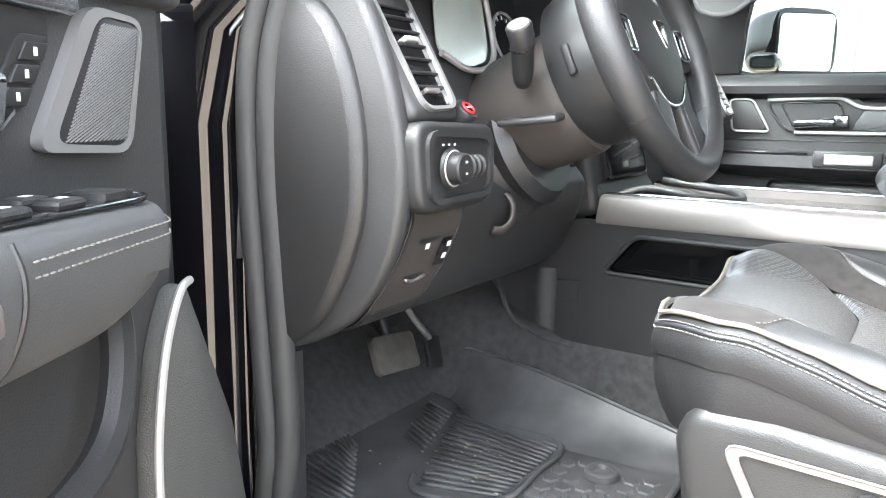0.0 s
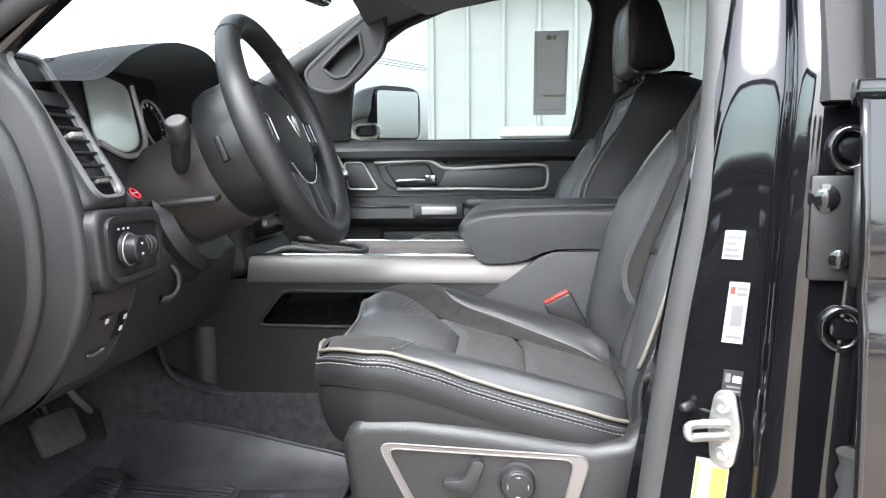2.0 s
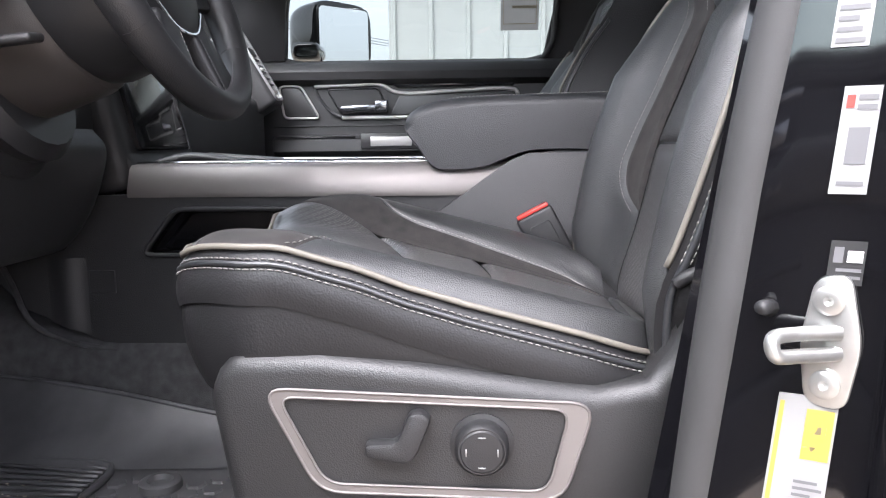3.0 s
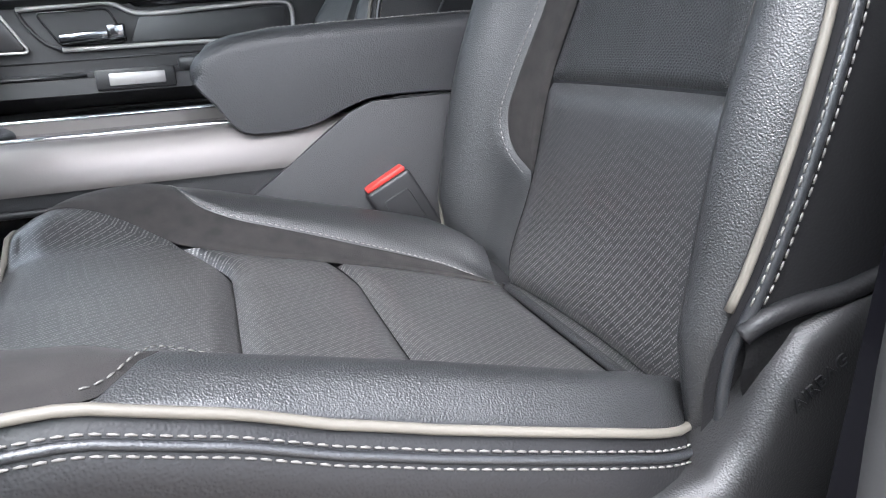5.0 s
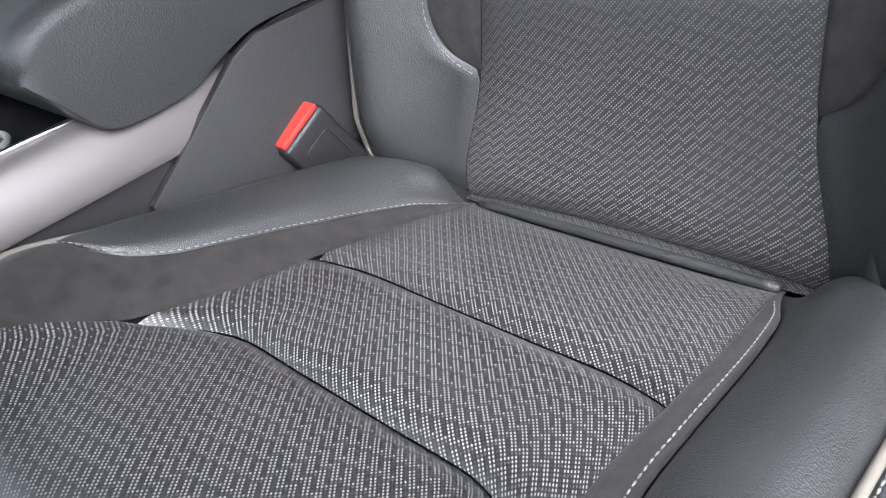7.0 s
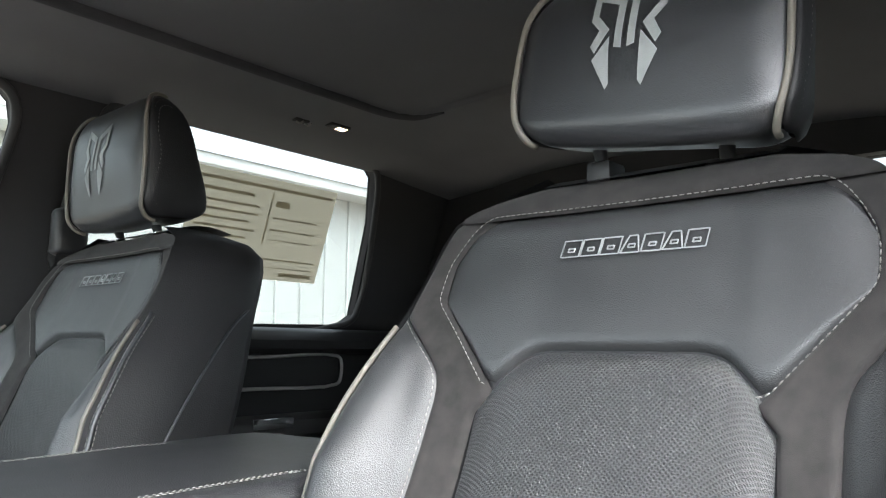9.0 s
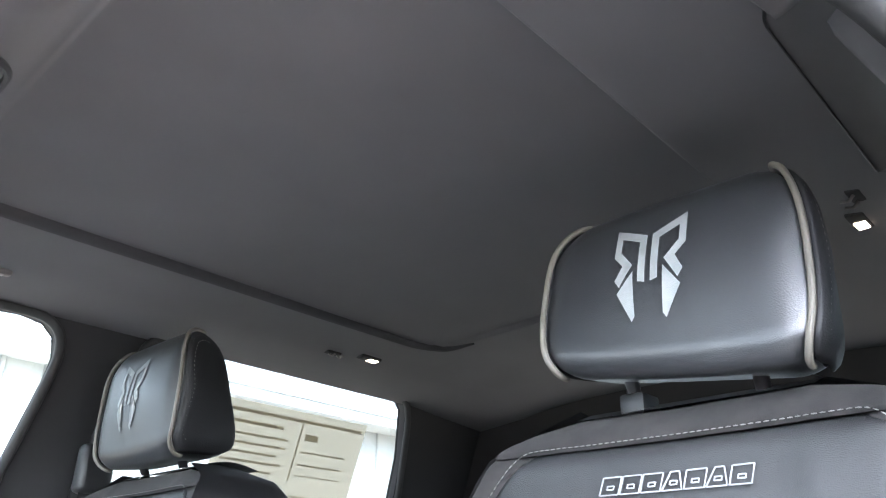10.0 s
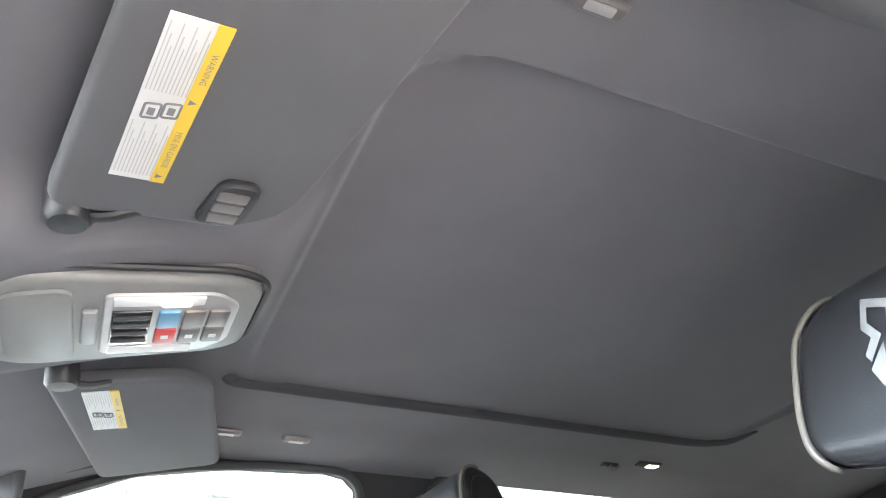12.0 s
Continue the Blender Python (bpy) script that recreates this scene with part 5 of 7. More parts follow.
# ---------------------------------------------------------------- steering wheel and column
WC = Vector((-0.197, -0.424, 1.088))
WN = Vector((0.924, 0, 0.383))
wm = local(WC, (0, 1, 0), (-0.383, 0, 0.924), WN)
col = thing("steering_column", tuple(WC - WN * 0.25), "charcoal steering column shroud with stalks", "steering column")
cm = local(WC + Vector((0, 0, -0.012)), (0, 1, 0), (-0.383, 0, 0.924), WN)
part("shroud", put(grid(lambda u, v: (lambda a, h, r: (r * 1.02 * math.cos(a), r * (0.86 if math.sin(a) > 0 else 1.05) * math.sin(a), h))(2 * math.pi * u, interp(v, [0, 0.12, 0.5, 1.0], [-0.100, -0.106, -0.17, -0.30]), interp(v, [0, 0.12, 0.5, 1.0], [0.088, 0.096, 0.094, 0.084])), 32, 12, wrap_u=True), cm), BROWNP, col)
part("boot", put(lathe([(-0.30, 0.096), (-0.28, 0.106), (-0.262, 0.094), (-0.244, 0.104), (-0.226, 0.092), (-0.208, 0.098), (-0.19, 0.085)], (0, -0.045, 0), (0, 0, 1), 24), cm), PLASTIC_D, col, "pleated dark column boot")
stk = part("stalk", tube(curve_pts([(-0.326, -0.538, 1.030), (-0.318, -0.556, 1.052), (-0.305, -0.585, 1.085)], 5), [0.0100, 0.0118, 0.0131, 0.0134, 0.0137, 0.014, 0.0143, 0.0146, 0.0149, 0.0152, 0.0155], 16), PLASTIC_D, col, "black multifunction stalk")
part("stalk_tip", lathe([(0, 0.0155), (0.018, 0.0165), (0.020, 0.015), (0.020, 0.001)], (-0.306, -0.582, 1.081), (0.02, -0.62, 0.78), 24), PLASTIC_D, stk)
part("stalk_collar", lathe([(0, 0.0152), (0.002, 0.0160), (0.004, 0.0152), (0.004, 0.001)], (-0.310, -0.573, 1.072), (0.02, -0.62, 0.78), 24), PIANO, stk)
part("tip_cap", lathe([(0, 0.0135), (0.001, 0.013), (0.001, 0.001)], (-0.3056, -0.5948, 1.0970), (0.02, -0.62, 0.78), 24), WARM, stk, "grey end cap")
part("tilt_lever", put(rbox((-0.040, -0.015, -0.005), (0.046, 0.015, 0.005), 0.0045, 3), local((-0.318, -0.535, 0.984), (0.99, 0, 0.10), (0, 1, 0.1), (-0.1, 0, 1))), PLASTIC, col, "flat column tilt lever")

wheel = thing("steering_wheel", tuple(WC), "black leather-wrapped steering wheel with dark spokes", "steering wheel")
NR = 72


def rim_pt(u, v):
    a, b = 2 * math.pi * u, 2 * math.pi * v
    ra = 0.0168 + 0.0025 * max(0, math.cos(2 * a)) * 1.0
    rr = 0.1765 + ra * math.cos(b)
    return (rr * math.cos(a), rr * math.sin(a), 1.12 * ra * math.sin(b))


part("rim", put(grid(rim_pt, NR, 16, wrap_u=True, wrap_v=True), wm), RIM, wheel, "black leather rim")
for a0, a1 in ((0.15, 1.0), (2.14, 2.99), (3.6, 4.3), (5.1, 5.8)):
    part("rim_stitching", put(stitch([(0.1605 * math.cos(a), 0.1605 * math.sin(a), 0.003) for a in np.linspace(a0, a1, 20)], 0.005, 0.0007), wm), INK, wheel)
for a in (0.95, 2.19, 3.75, 5.67):
    part("rim_seam", put(tube([((0.1765 + 0.0172 * math.cos(b)) * math.cos(a), (0.1765 + 0.0172 * math.cos(b)) * math.sin(a), 0.0188 * math.sin(b)) for b in np.linspace(0, 2 * math.pi, 20)[:-1]], 0.0009, 5, closed=True), wm), PLASTIC_D, wheel)
part("hub", put(grid(lambda u, v: (lambda a, r: ((0.098 + 0.008 * math.cos(2 * a)) * r * math.cos(a), (0.084 if math.sin(a) > 0 else 0.098) * r * math.sin(a), 0.024 * math.sqrt(max(0, 1 - r**3)) - 0.012))(2 * math.pi * u, v), 40, 14, wrap_u=True), wm), RIM, wheel, "padded horn cover")
part("hub_back", put(lathe([(-0.112, 0.094), (-0.108, 0.103), (-0.090, 0.109), (-0.050, 0.109), (-0.024, 0.102), (-0.012, 0.088), (-0.010, 0.02)], (0, 0, 0), (0, 0, 1), 36), wm), PLASTIC_D, wheel)
for s in (-1, 1):
    sp = part("spoke", put(prism(rounded([(s * 0.070, -0.045), (s * 0.168, -0.030), (s * 0.168, 0.022), (s * 0.070, 0.040)], 0.010), 2, -0.022, -0.004, 0.005), wm), PLASTIC_D, wheel)
    part("spoke_buttons", put(rbox((s * 0.118 - 0.020, -0.022, -0.006), (s * 0.118 + 0.020, 0.020, 0.004), 0.006, 3), wm), PIANO, sp, "gloss black button cluster")
    part("button_trim", put(tube([(s * 0.110 + x, y, 0.0035) for x, y in rounded([(-0.021, -0.023), (0.021, -0.023), (0.021, 0.021), (-0.021, 0.021)], 0.008)], 0.0014, 6, closed=True), wm), DCHROME, sp)
    part("spoke", put(prism(rounded([(s * 0.020, -0.080), (s * 0.066, -0.066), (s * 0.098, -0.140), (s * 0.034, -0.168)], 0.008), 2, -0.018, 0.001, 0.006, 3), wm), RIM, wheel, "leather-wrapped lower spoke")
    part("spoke_seam", put(stitch([(s * (0.030 + 0.010 * k / 8), -0.092 - 0.066 * k / 8, 0.0012) for k in range(9)], 0.005, 0.0006), wm), INK, wheel)
part("hub_badge", put(prism(rounded([(-0.022, 0.018), (0.0, -0.020), (0.022, 0.018), (0.010, 0.022), (-0.010, 0.022)], 0.006), 2, 0.008, 0.0145, 0.002), wm), CHROME, wheel, "chrome shield badge")
part("horn_line", put(tube(curve_pts([(-0.07, -0.055, 0.002), (-0.03, -0.085, 0.0), (0.03, -0.085, 0.0), (0.07, -0.055, 0.002)], 6), 0.002, 6), wm), CHROME, wheel)
for s in (-1, 1):
    part("rear_button", put(rbox((s * 0.109 - 0.004, -0.020, -0.080), (s * 0.109 + 0.003, 0.020, -0.069), 0.003, 3), wm), PLASTIC_D, wheel, "slim black button on the wheel back")

# ---------------------------------------------------------------- centre console
cons = thing("centre_console", (0.0, 0.0, 0.43), "charcoal centre console with silver rails and padded armrest", "console")
side = [(-0.64, 0.80), (-0.36, 0.808), (0.19, 0.814), (0.232, 0.862), (0.27, 0.868), (0.62, 0.870), (0.62, 0.45), (-0.10, 0.45), (-0.23, 0.562), (-0.42, 0.580), (-0.54, 0.632), (-0.64, 0.74)]
hole = rounded([(-0.350, 0.716), (0.02, 0.712), (0.02, 0.786), (-0.295, 0.786)], 0.016, 4)
for s in (-1, 1):
    sp = part("side_panel", plate(side, [hole] if s < 0 else [], 1, s * 0.166, s * 0.146), PLASTIC, cons, "charcoal console side")
    rail = [(s * 0.172, 0.804), (s * 0.174, 0.812), (s * 0.160, 0.846), (s * 0.152, 0.852), (s * 0.138, 0.853), (s * 0.138, 0.804)]
    part("silver_rail", prism(rail, 0, -0.365, 0.255, 0.002), WARM, cons, "warm satin silver rail")
    part("rail_edge", tube([(x, s * 0.139, 0.8545) for x in np.linspace(-0.36, 0.16, 8)], 0.0025, 8), CHROME, cons)
part("riser_panel", prism([(0.10, 0.778), (0.141, 0.806), (0.211, 0.856), (0.238, 0.866), (0.62, 0.869), (0.62, 0.45), (0.10, 0.45)], 1, -0.1765, -0.1665, 0.002), PLASTIC, cons, "raised charcoal console flank")
part("panel_bend", grid(lambda u, v: (-0.500 + 0.062 * u, -0.1665 - 0.007 * math.sin(math.pi * u) ** 2 - 0.004 * u * (1 - u), 0.592 + 0.02 * (1 - u) + (0.120 - 0.02 * (1 - u)) * v), 14, 4), PLASTIC, cons, "smooth bend in the console side")
part("carpet_edge", tube(curve_pts([(x, -0.170, z) for x, z in ((-0.60, 0.76), (-0.558, 0.675), (-0.531, 0.612), (-0.478, 0.583), (-0.40, 0.568), (-0.30, 0.558), (-0.20, 0.546), (-0.10, 0.47))], 6), 0.0045, 8), CARPET, cons, "rolled carpet edge")
part("bin_liner", plate([(-0.36, 0.70), (0.04, 0.70), (0.04, 0.80), (-0.36, 0.80)], [], 1, -0.075, -0.07), SOFT, cons)
part("bin_shelf", rbox((-0.35, -0.15, 0.700), (0.03, -0.07, 0.711), 0.002), SOFT, cons)
part("bin_lip", tube([(x, -0.167, z) for x, z in hole], 0.004, 8, closed=True), PLASTIC, cons)
part("service_cover", rbox((-0.435, -0.1685, 0.657), (-0.394, -0.1655, 0.693), 0.001, 1), PLASTIC, cons)
deck = part("deck", rbox((-0.40, -0.140, 0.60), (0.60, 0.140, 0.838), 0.004), PIANO, cons, "gloss black console deck")
for x in (-0.06, 0.02):
    part("cup_ring", tube([(x + 0.038 * math.cos(a), -0.05 + 0.038 * math.sin(a), 0.840) for a in np.linspace(0, 2 * math.pi, 30)[:-1]], 0.003, 8, closed=True), SATIN, deck, "silver cup holder ring")
    part("cup_well", lathe([(0, 0.035), (0.001, 0.001)], (x, -0.05, 0.8385), (0, 0, 1), 24), PLASTIC_D, deck)
part("tray_wall", tube(curve_pts([(-0.36, -0.125, 0.842), (-0.30, -0.10, 0.862), (-0.20, -0.09, 0.850), (-0.16, 0.0, 0.845), (-0.20, 0.09, 0.85), (-0.34, 0.12, 0.86)], 6), 0.008, 8), PLASTIC, deck)
part("front_riser", prism([(-0.62, 0.80), (-0.36, 0.845), (-0.42, 0.93), (-0.60, 0.95)], 1, -0.14, 0.14, 0.01), PLASTIC, cons)
arm_out = [(0.054, 0.904), (0.062, 0.924), (0.092, 0.939), (0.14, 0.946), (0.36, 0.951), (0.58, 0.948), (0.60, 0.93), (0.60, 0.870), (0.30, 0.869), (0.238, 0.867), (0.206, 0.857), (0.172, 0.844), (0.125, 0.840), (0.098, 0.844), (0.074, 0.874)]
def padded_lid(outline, half, r):
    """A lid pushed through sideways from a side outline, its two long edges well rounded."""
    P = [Vector((p.x, p.y)) for p in curve_pts([(x, z, 0) for x, z in outline], 4, True)]
    n = len(P)
    area = sum(P[k].x * P[(k + 1) % n].y - P[(k + 1) % n].x * P[k].y for k in range(n))
    N = []
    for k in range(n):
        t = (P[(k + 1) % n] - P[k - 1]).normalized()
        nn = Vector((-t.y, t.x)) * (1 if area > 0 else -1)
        N.append(nn * (0.15 if nn.y > 0.3 else 1.0))
    bm = bmesh.new()
    rows = []
    for k in range(6):
        a = math.pi / 2 * k / 5
        rows.append((-half + r * (1 - math.cos(a)), r * 0.85 * (1 - math.sin(a))))
    ends = rows[:]
    rows = ends + [(y, 0) for y in np.linspace(-half + r * 1.3, half - r * 1.3, 12)] + [(-y, o) for y, o in ends[::-1]]
    R = [[bm.verts.new((P[k].x + N[k].x * o, y, P[k].y + N[k].y * o + (0.004 * (1 - (y / half) ** 2) if P[k].y > 0.93 else 0))) for k in range(n)] for y, o in rows]
    for A, B in zip(R, R[1:]):
        for k in range(n):
            bm.faces.new((A[k], A[(k + 1) % n], B[(k + 1) % n], B[k]))
    bm.faces.new(R[0])
    bm.faces.new(R[-1][::-1])
    bmesh.ops.recalc_face_normals(bm, faces=bm.faces[:])
    return bm


armrest = part("armrest", padded_lid(arm_out, 0.172, 0.019), LID, cons, "padded black leather armrest lid")
for s in (-1, 1):
    for o in (0.136, 0.142):
        part("stitching", stitch([(x, s * o, interp(x, [0.09, 0.14, 0.36, 0.58], [0.9400, 0.9490, 0.9540, 0.9510])) for x in np.linspace(0.10, 0.585, 40)], 0.006, 0.0007), THREAD, armrest)
part("nose_seam", tube([(x, -0.168 + 0.012 * k, z) for k, (x, z) in enumerate(((0.094, 0.851), (0.080, 0.872), (0.066, 0.898), (0.0655, 0.918), (0.082, 0.934)))], 0.0012, 6), PLASTIC_D, armrest)
for k, (y0, y1) in enumerate(((-0.06, 0.02), (-0.05, 0.05), (-0.02, 0.06))):
    part("embossing", tube([(0.150 + k * 0.016, y0, 0.9500), (0.152 + k * 0.016, y1, 0.9508)], 0.0009, 6), PLASTIC_D, armrest, "thin embossed line")
T_SEC = curve_pts([(-0.215, 0.415, 0), (-0.198, 0.47, 0), (-0.186, 0.53, 0), (-0.172, 0.572, 0), (-0.135, 0.592, 0), (0, 0.60, 0), (0.135, 0.592, 0), (0.172, 0.572, 0), (0.186, 0.53, 0), (0.198, 0.47, 0), (0.215, 0.415, 0)], 4)
part("tunnel", grid(lambda u, v: (lambda x, p: (x, p.x * (1 + 0.5 * max(0, -0.5 - x)), p.y + 0.35 * max(0.0, -0.48 - x) * (1 if p.y > 0.45 else 0.4)))(-1.0 + 2.2 * v, T_SEC[int(round(u * (len(T_SEC) - 1)))]), len(T_SEC) - 1, 40), CARPET, cons, "black carpet over the tunnel")

# belt buckle between seat and console
for s, cyy, xx in ((-1, -0.178, 0.247), (1, 0.178, 0.202)):
    bk = thing("belt_buckle", (xx, cyy, 0.72), "black seat belt buckle with a red release button", "belt buckle", "belt buckles")
    bm_ = local((xx + 0.010, cyy, 0.752), (0.88, 0.08 * s, 0.47), (0, 1, 0), (-0.47, 0, 0.88))
    part("body", put(rbox((-0.028, -0.013, -0.060), (0.028, 0.013, 0.030), 0.005, 3), bm_), PLASTIC_D, bk)
    part("release_button", put(rbox((-0.025, -0.011, 0.029), (0.025, 0.010, 0.036), 0.003), bm_), RED, bk, "red release button")
    part("press_mark", put(tube([(x, -0.0135, z) for x, z in rounded([(-0.016, -0.03), (0.016, -0.03), (0.016, 0.012), (-0.016, 0.012)], 0.005)], 0.0008, 5, closed=True), bm_), PLASTIC, bk)
    part("strap", put(rbox((-0.014, -0.004, -0.16), (0.014, 0.004, -0.055), 0.002), bm_), PLASTIC_D, bk)


# ---------------------------------------------------------------- passenger door
def door_trim(thing_, x0, x1, zt, m=SOFT):
    part("door_panel", plate([(x0, 0.44), (x1, 0.44), (x1, zt), (x0, zt)], [], 1, 0.806, 0.86), m, thing_, "charcoal soft door panel")
    part("belt_roll", prism([(0.775, zt - 0.045), (0.770, zt - 0.025), (0.785, zt - 0.004), (0.81, zt + 0.006), (0.862, zt + 0.006), (0.862, zt - 0.05), (0.806, zt - 0.06)], 0, x0, x1, 0.004), m, thing_)


pdoor = thing("passenger_door", (-0.1, 0.83, 0.44), "charcoal passenger door with silver trim loop and armrest", "door")
door_trim(pdoor, -0.78, 0.46, 1.098, PLASTIC)
loop = [(-0.278, 1.036), (-0.17, 1.040), (-0.100, 1.041), (-0.050, 1.018), (0.10, 1.021), (0.266, 1.024), (0.276, 1.014), (0.274, 0.962), (0.264, 0.952), (0.03, 0.952), (-0.205, 0.952)]
part("trim_loop", tube(curve_pts([(x, 0.800, z) for x, z in loop], 4), 0.0055, 10), SATIN, pdoor, "satin silver trim loop")
part("trim_loop", tube(curve_pts([(-0.278, 0.800, 1.036), (-0.268, 0.800, 1.01), (-0.235, 0.800, 0.968), (-0.205, 0.800, 0.952)], 4), 0.004, 8), PLASTIC, pdoor)
part("insert", prism(rounded([(-0.045, 1.010), (0.262, 1.016), (0.262, 0.960), (-0.07, 0.958)], 0.008), 1, 0.797, 0.808, 0.002), LEATHER, pdoor, "padded leather insert")
part("cup_rim", tube([(x, 0.801, z) for x, z in rounded([(-0.245, 1.028), (-0.105, 1.030), (-0.075, 0.962), (-0.205, 0.960)], 0.012)], 0.0022, 6, closed=True), PIANO, pdoor)
part("belt_seam", tube([(-0.60, 0.7735, 1.0690), (0.45, 0.7735, 1.0690)], 0.0016, 6), PLASTIC_D, pdoor)
part("panel_seam", tube([(-0.40, 0.8055, 0.928), (-0.02, 0.8055, 0.931), (0.40, 0.8055, 0.934)], 0.002, 6), PLASTIC_D, pdoor)
part("gloss_strip", prism(rounded([(-0.085, 1.058), (0.262, 1.052), (0.268, 1.034), (-0.05, 1.030)], 0.006), 1, 0.800, 0.808, 0.002), PIANO, pdoor, "gloss black trim strip")
part("handle_cup", prism(rounded([(-0.245, 1.028), (-0.105, 1.030), (-0.075, 0.962), (-0.205, 0.960)], 0.012), 1, 0.802, 0.808), PLASTIC_D, pdoor)
part("door_handle", put(rbox((-0.065, -0.010, -0.008), (0.065, 0.010, 0.008), 0.005, 3), local((-0.142, 0.788, 0.977), (0.995, 0, 0.06), (0, 0, 1), (0, 1, 0))), DCHROME, pdoor, "chrome inside door handle")
part("handle_hook", put(rbox((0.03, -0.012, -0.010), (0.066, 0.018, 0.006), 0.004, 3), local((-0.142, 0.788, 0.977), (0.995, 0, 0.06), (0, 0, 1), (0, 1, 0))), DCHROME, pdoor)
part("tweeter_cover", prism(rounded([(-0.372, 1.034), (-0.318, 1.034), (-0.272, 0.955), (-0.360, 0.956)], 0.014), 1, 0.796, 0.808, 0.003), PLASTIC, pdoor)
part("tweeter_trim", tube([(x, 0.798, z) for x, z in rounded([(-0.376, 1.038), (-0.316, 1.038), (-0.266, 0.951), (-0.364, 0.952)], 0.014)], 0.003, 8, closed=True), SATIN, pdoor, "silver speaker surround")
part("armrest", prism([(0.735, 0.862), (0.738, 0.893), (0.752, 0.902), (0.808, 0.905), (0.808, 0.83), (0.76, 0.838)], 0, -0.385, 0.33, 0.006), PLASTIC, pdoor, "door armrest")
part("arm_pad", rbox((0.02, 0.730, 0.893), (0.325, 0.81, 0.925), 0.012, 3), LEATHER, pdoor)
part("switch_plate", rbox((-0.145, 0.728, 0.866), (0.012, 0.742, 0.908), 0.005, 2), PLASTIC, pdoor)
part("switch_trim", rbox((-0.118, 0.725, 0.874), (-0.008, 0.730, 0.899), 0.002, 2), SATIN, pdoor, "bright window switch plate")
part("pull_edge", tube([(-0.372, 0.738, 0.898), (-0.16, 0.738, 0.899)], 0.003, 8), PLASTIC_D, pdoor)
part("pocket", rbox((-0.40, 0.745, 0.48), (0.30, 0.82, 0.72), 0.03, 3), PLASTIC, pdoor, "moulded lower door pocket")
part("pocket_well", rbox((-0.26, 0.798, 0.735), (0.30, 0.808, 0.825), 0.02, 3), PLASTIC_D, pdoor)
sail = prism([(-0.62, 1.10), (-0.364, 1.11), (-0.346, 1.234), (-0.326, 1.315), (-0.40, 1.30), (-0.52, 1.20)], 1, -0.035, -0.015)
for v in sail.verts:
    v.co.y += glass_y(v.co.z)
part("sail", sail, PLASTIC_D, pdoor)
mirror = thing("wing_mirror", (-0.28, 1.05, 1.10), "black wing mirror outside the passenger window", "mirror")
mm = local((-0.240, 1.050, 1.205), (0.62, 0.78, 0.0), (0, 0, 1), (0.78, -0.62, 0))
shell_m = bmesh.new()
bmesh.ops.create_uvsphere(shell_m, u_segments=28, v_segments=18, radius=1.0)
for v in shell_m.verts:
    q = Vector((math.copysign(abs(v.co.x) ** 0.45, v.co.x), math.copysign(abs(v.co.y) ** 0.45, v.co.y), v.co.z))
    depth = 0.155 if q.z < 0 else 0.006
    v.co = Vector((q.x * 0.118, q.y * 0.098, math.copysign(abs(q.z) ** 0.6, q.z) * depth))
part("housing", put(shell_m, mm), PAINT, mirror, "gloss black mirror housing")
part("mirror_rim", put(prism(rounded([(-0.104, -0.088), (0.104, -0.084), (0.104, 0.088), (-0.104, 0.082)], 0.022), 2, 0.001, 0.009, 0.003), mm), PLASTIC_D, mirror)
part("mirror_glass", put(prism(rounded([(-0.099, -0.083), (0.098, -0.080), (0.098, 0.083), (-0.099, 0.078)], 0.018), 2, 0.0092, 0.0102), mm), MIRROR, mirror, "mirror glass")
part("arm", rbox((-0.36, 0.88, 1.12), (-0.28, 1.02, 1.17), 0.02, 3), PAINT, mirror)
# grab handle on the far windshield pillar
grab = thing("grab_handle", (-0.40, 0.70, 1.30), "dark moulded grab handle on the windshield pillar", "grab handle")
g_out = rounded([(-0.462, 1.312), (-0.446, 1.266), (-0.398, 1.251), (-0.352, 1.256), (-0.296, 1.294), (-0.222, 1.360), (-0.206, 1.408), (-0.212, 1.476), (-0.242, 1.476), (-0.352, 1.398)], 0.020, 6)
g_in = rounded([(-0.408, 1.322), (-0.371, 1.291), (-0.332, 1.296), (-0.276, 1.354), (-0.284, 1.420), (-0.350, 1.372)], 0.012, 5)
g_warp = lambda p: (p.x, p.y - 0.22 * (p.x + 0.20) * 0.6 - 0.20 * (p.z - 1.30), p.z)
part("grip", plate(g_out, [g_in], 1, 0.640, 0.668, g_warp), LINER_P, grab, "moulded grip")
part("grip_edge", tube([g_warp(Vector((x, 0.641, z))) for x, z in g_in], 0.006, 8, closed=True), LINER_P, grab)
part("grip_edge", tube([g_warp(Vector((x, 0.648, z))) for x, z in g_out], 0.010, 8, closed=True), LINER_P, grab)
part("recess", prism(g_in, 1, 0.690, 0.700), PLASTIC_D, grab)

# ---------------------------------------------------------------- rear passenger door, rear seat
rdoor = thing("rear_door", (0.95, 0.83, 0.44), "charcoal rear door panel with silver trim line", "door")
door_trim(rdoor, 0.50, 1.60, 1.112, PLASTIC_D)
part("gloss_strip", rbox((0.60, 0.798, 1.072), (1.29, 0.808, 1.090), 0.003), PIANO, rdoor)
part("trim_loop", tube(curve_pts([(0.60, 0.80, 1.044), (1.0, 0.80, 1.045), (1.262, 0.80, 1.048), (1.276, 0.80, 1.036), (1.274, 0.80, 0.985), (1.262, 0.80, 0.974), (1.0, 0.80, 0.970), (0.60, 0.80, 0.968)], 4), 0.0045, 8), SATIN, rdoor, "silver trim loop")
part("armrest", prism([(0.74, 0.862), (0.745, 0.895), (0.76, 0.905), (0.808, 0.908), (0.808, 0.84)], 0, 0.62, 1.34, 0.006), SOFT, rdoor)
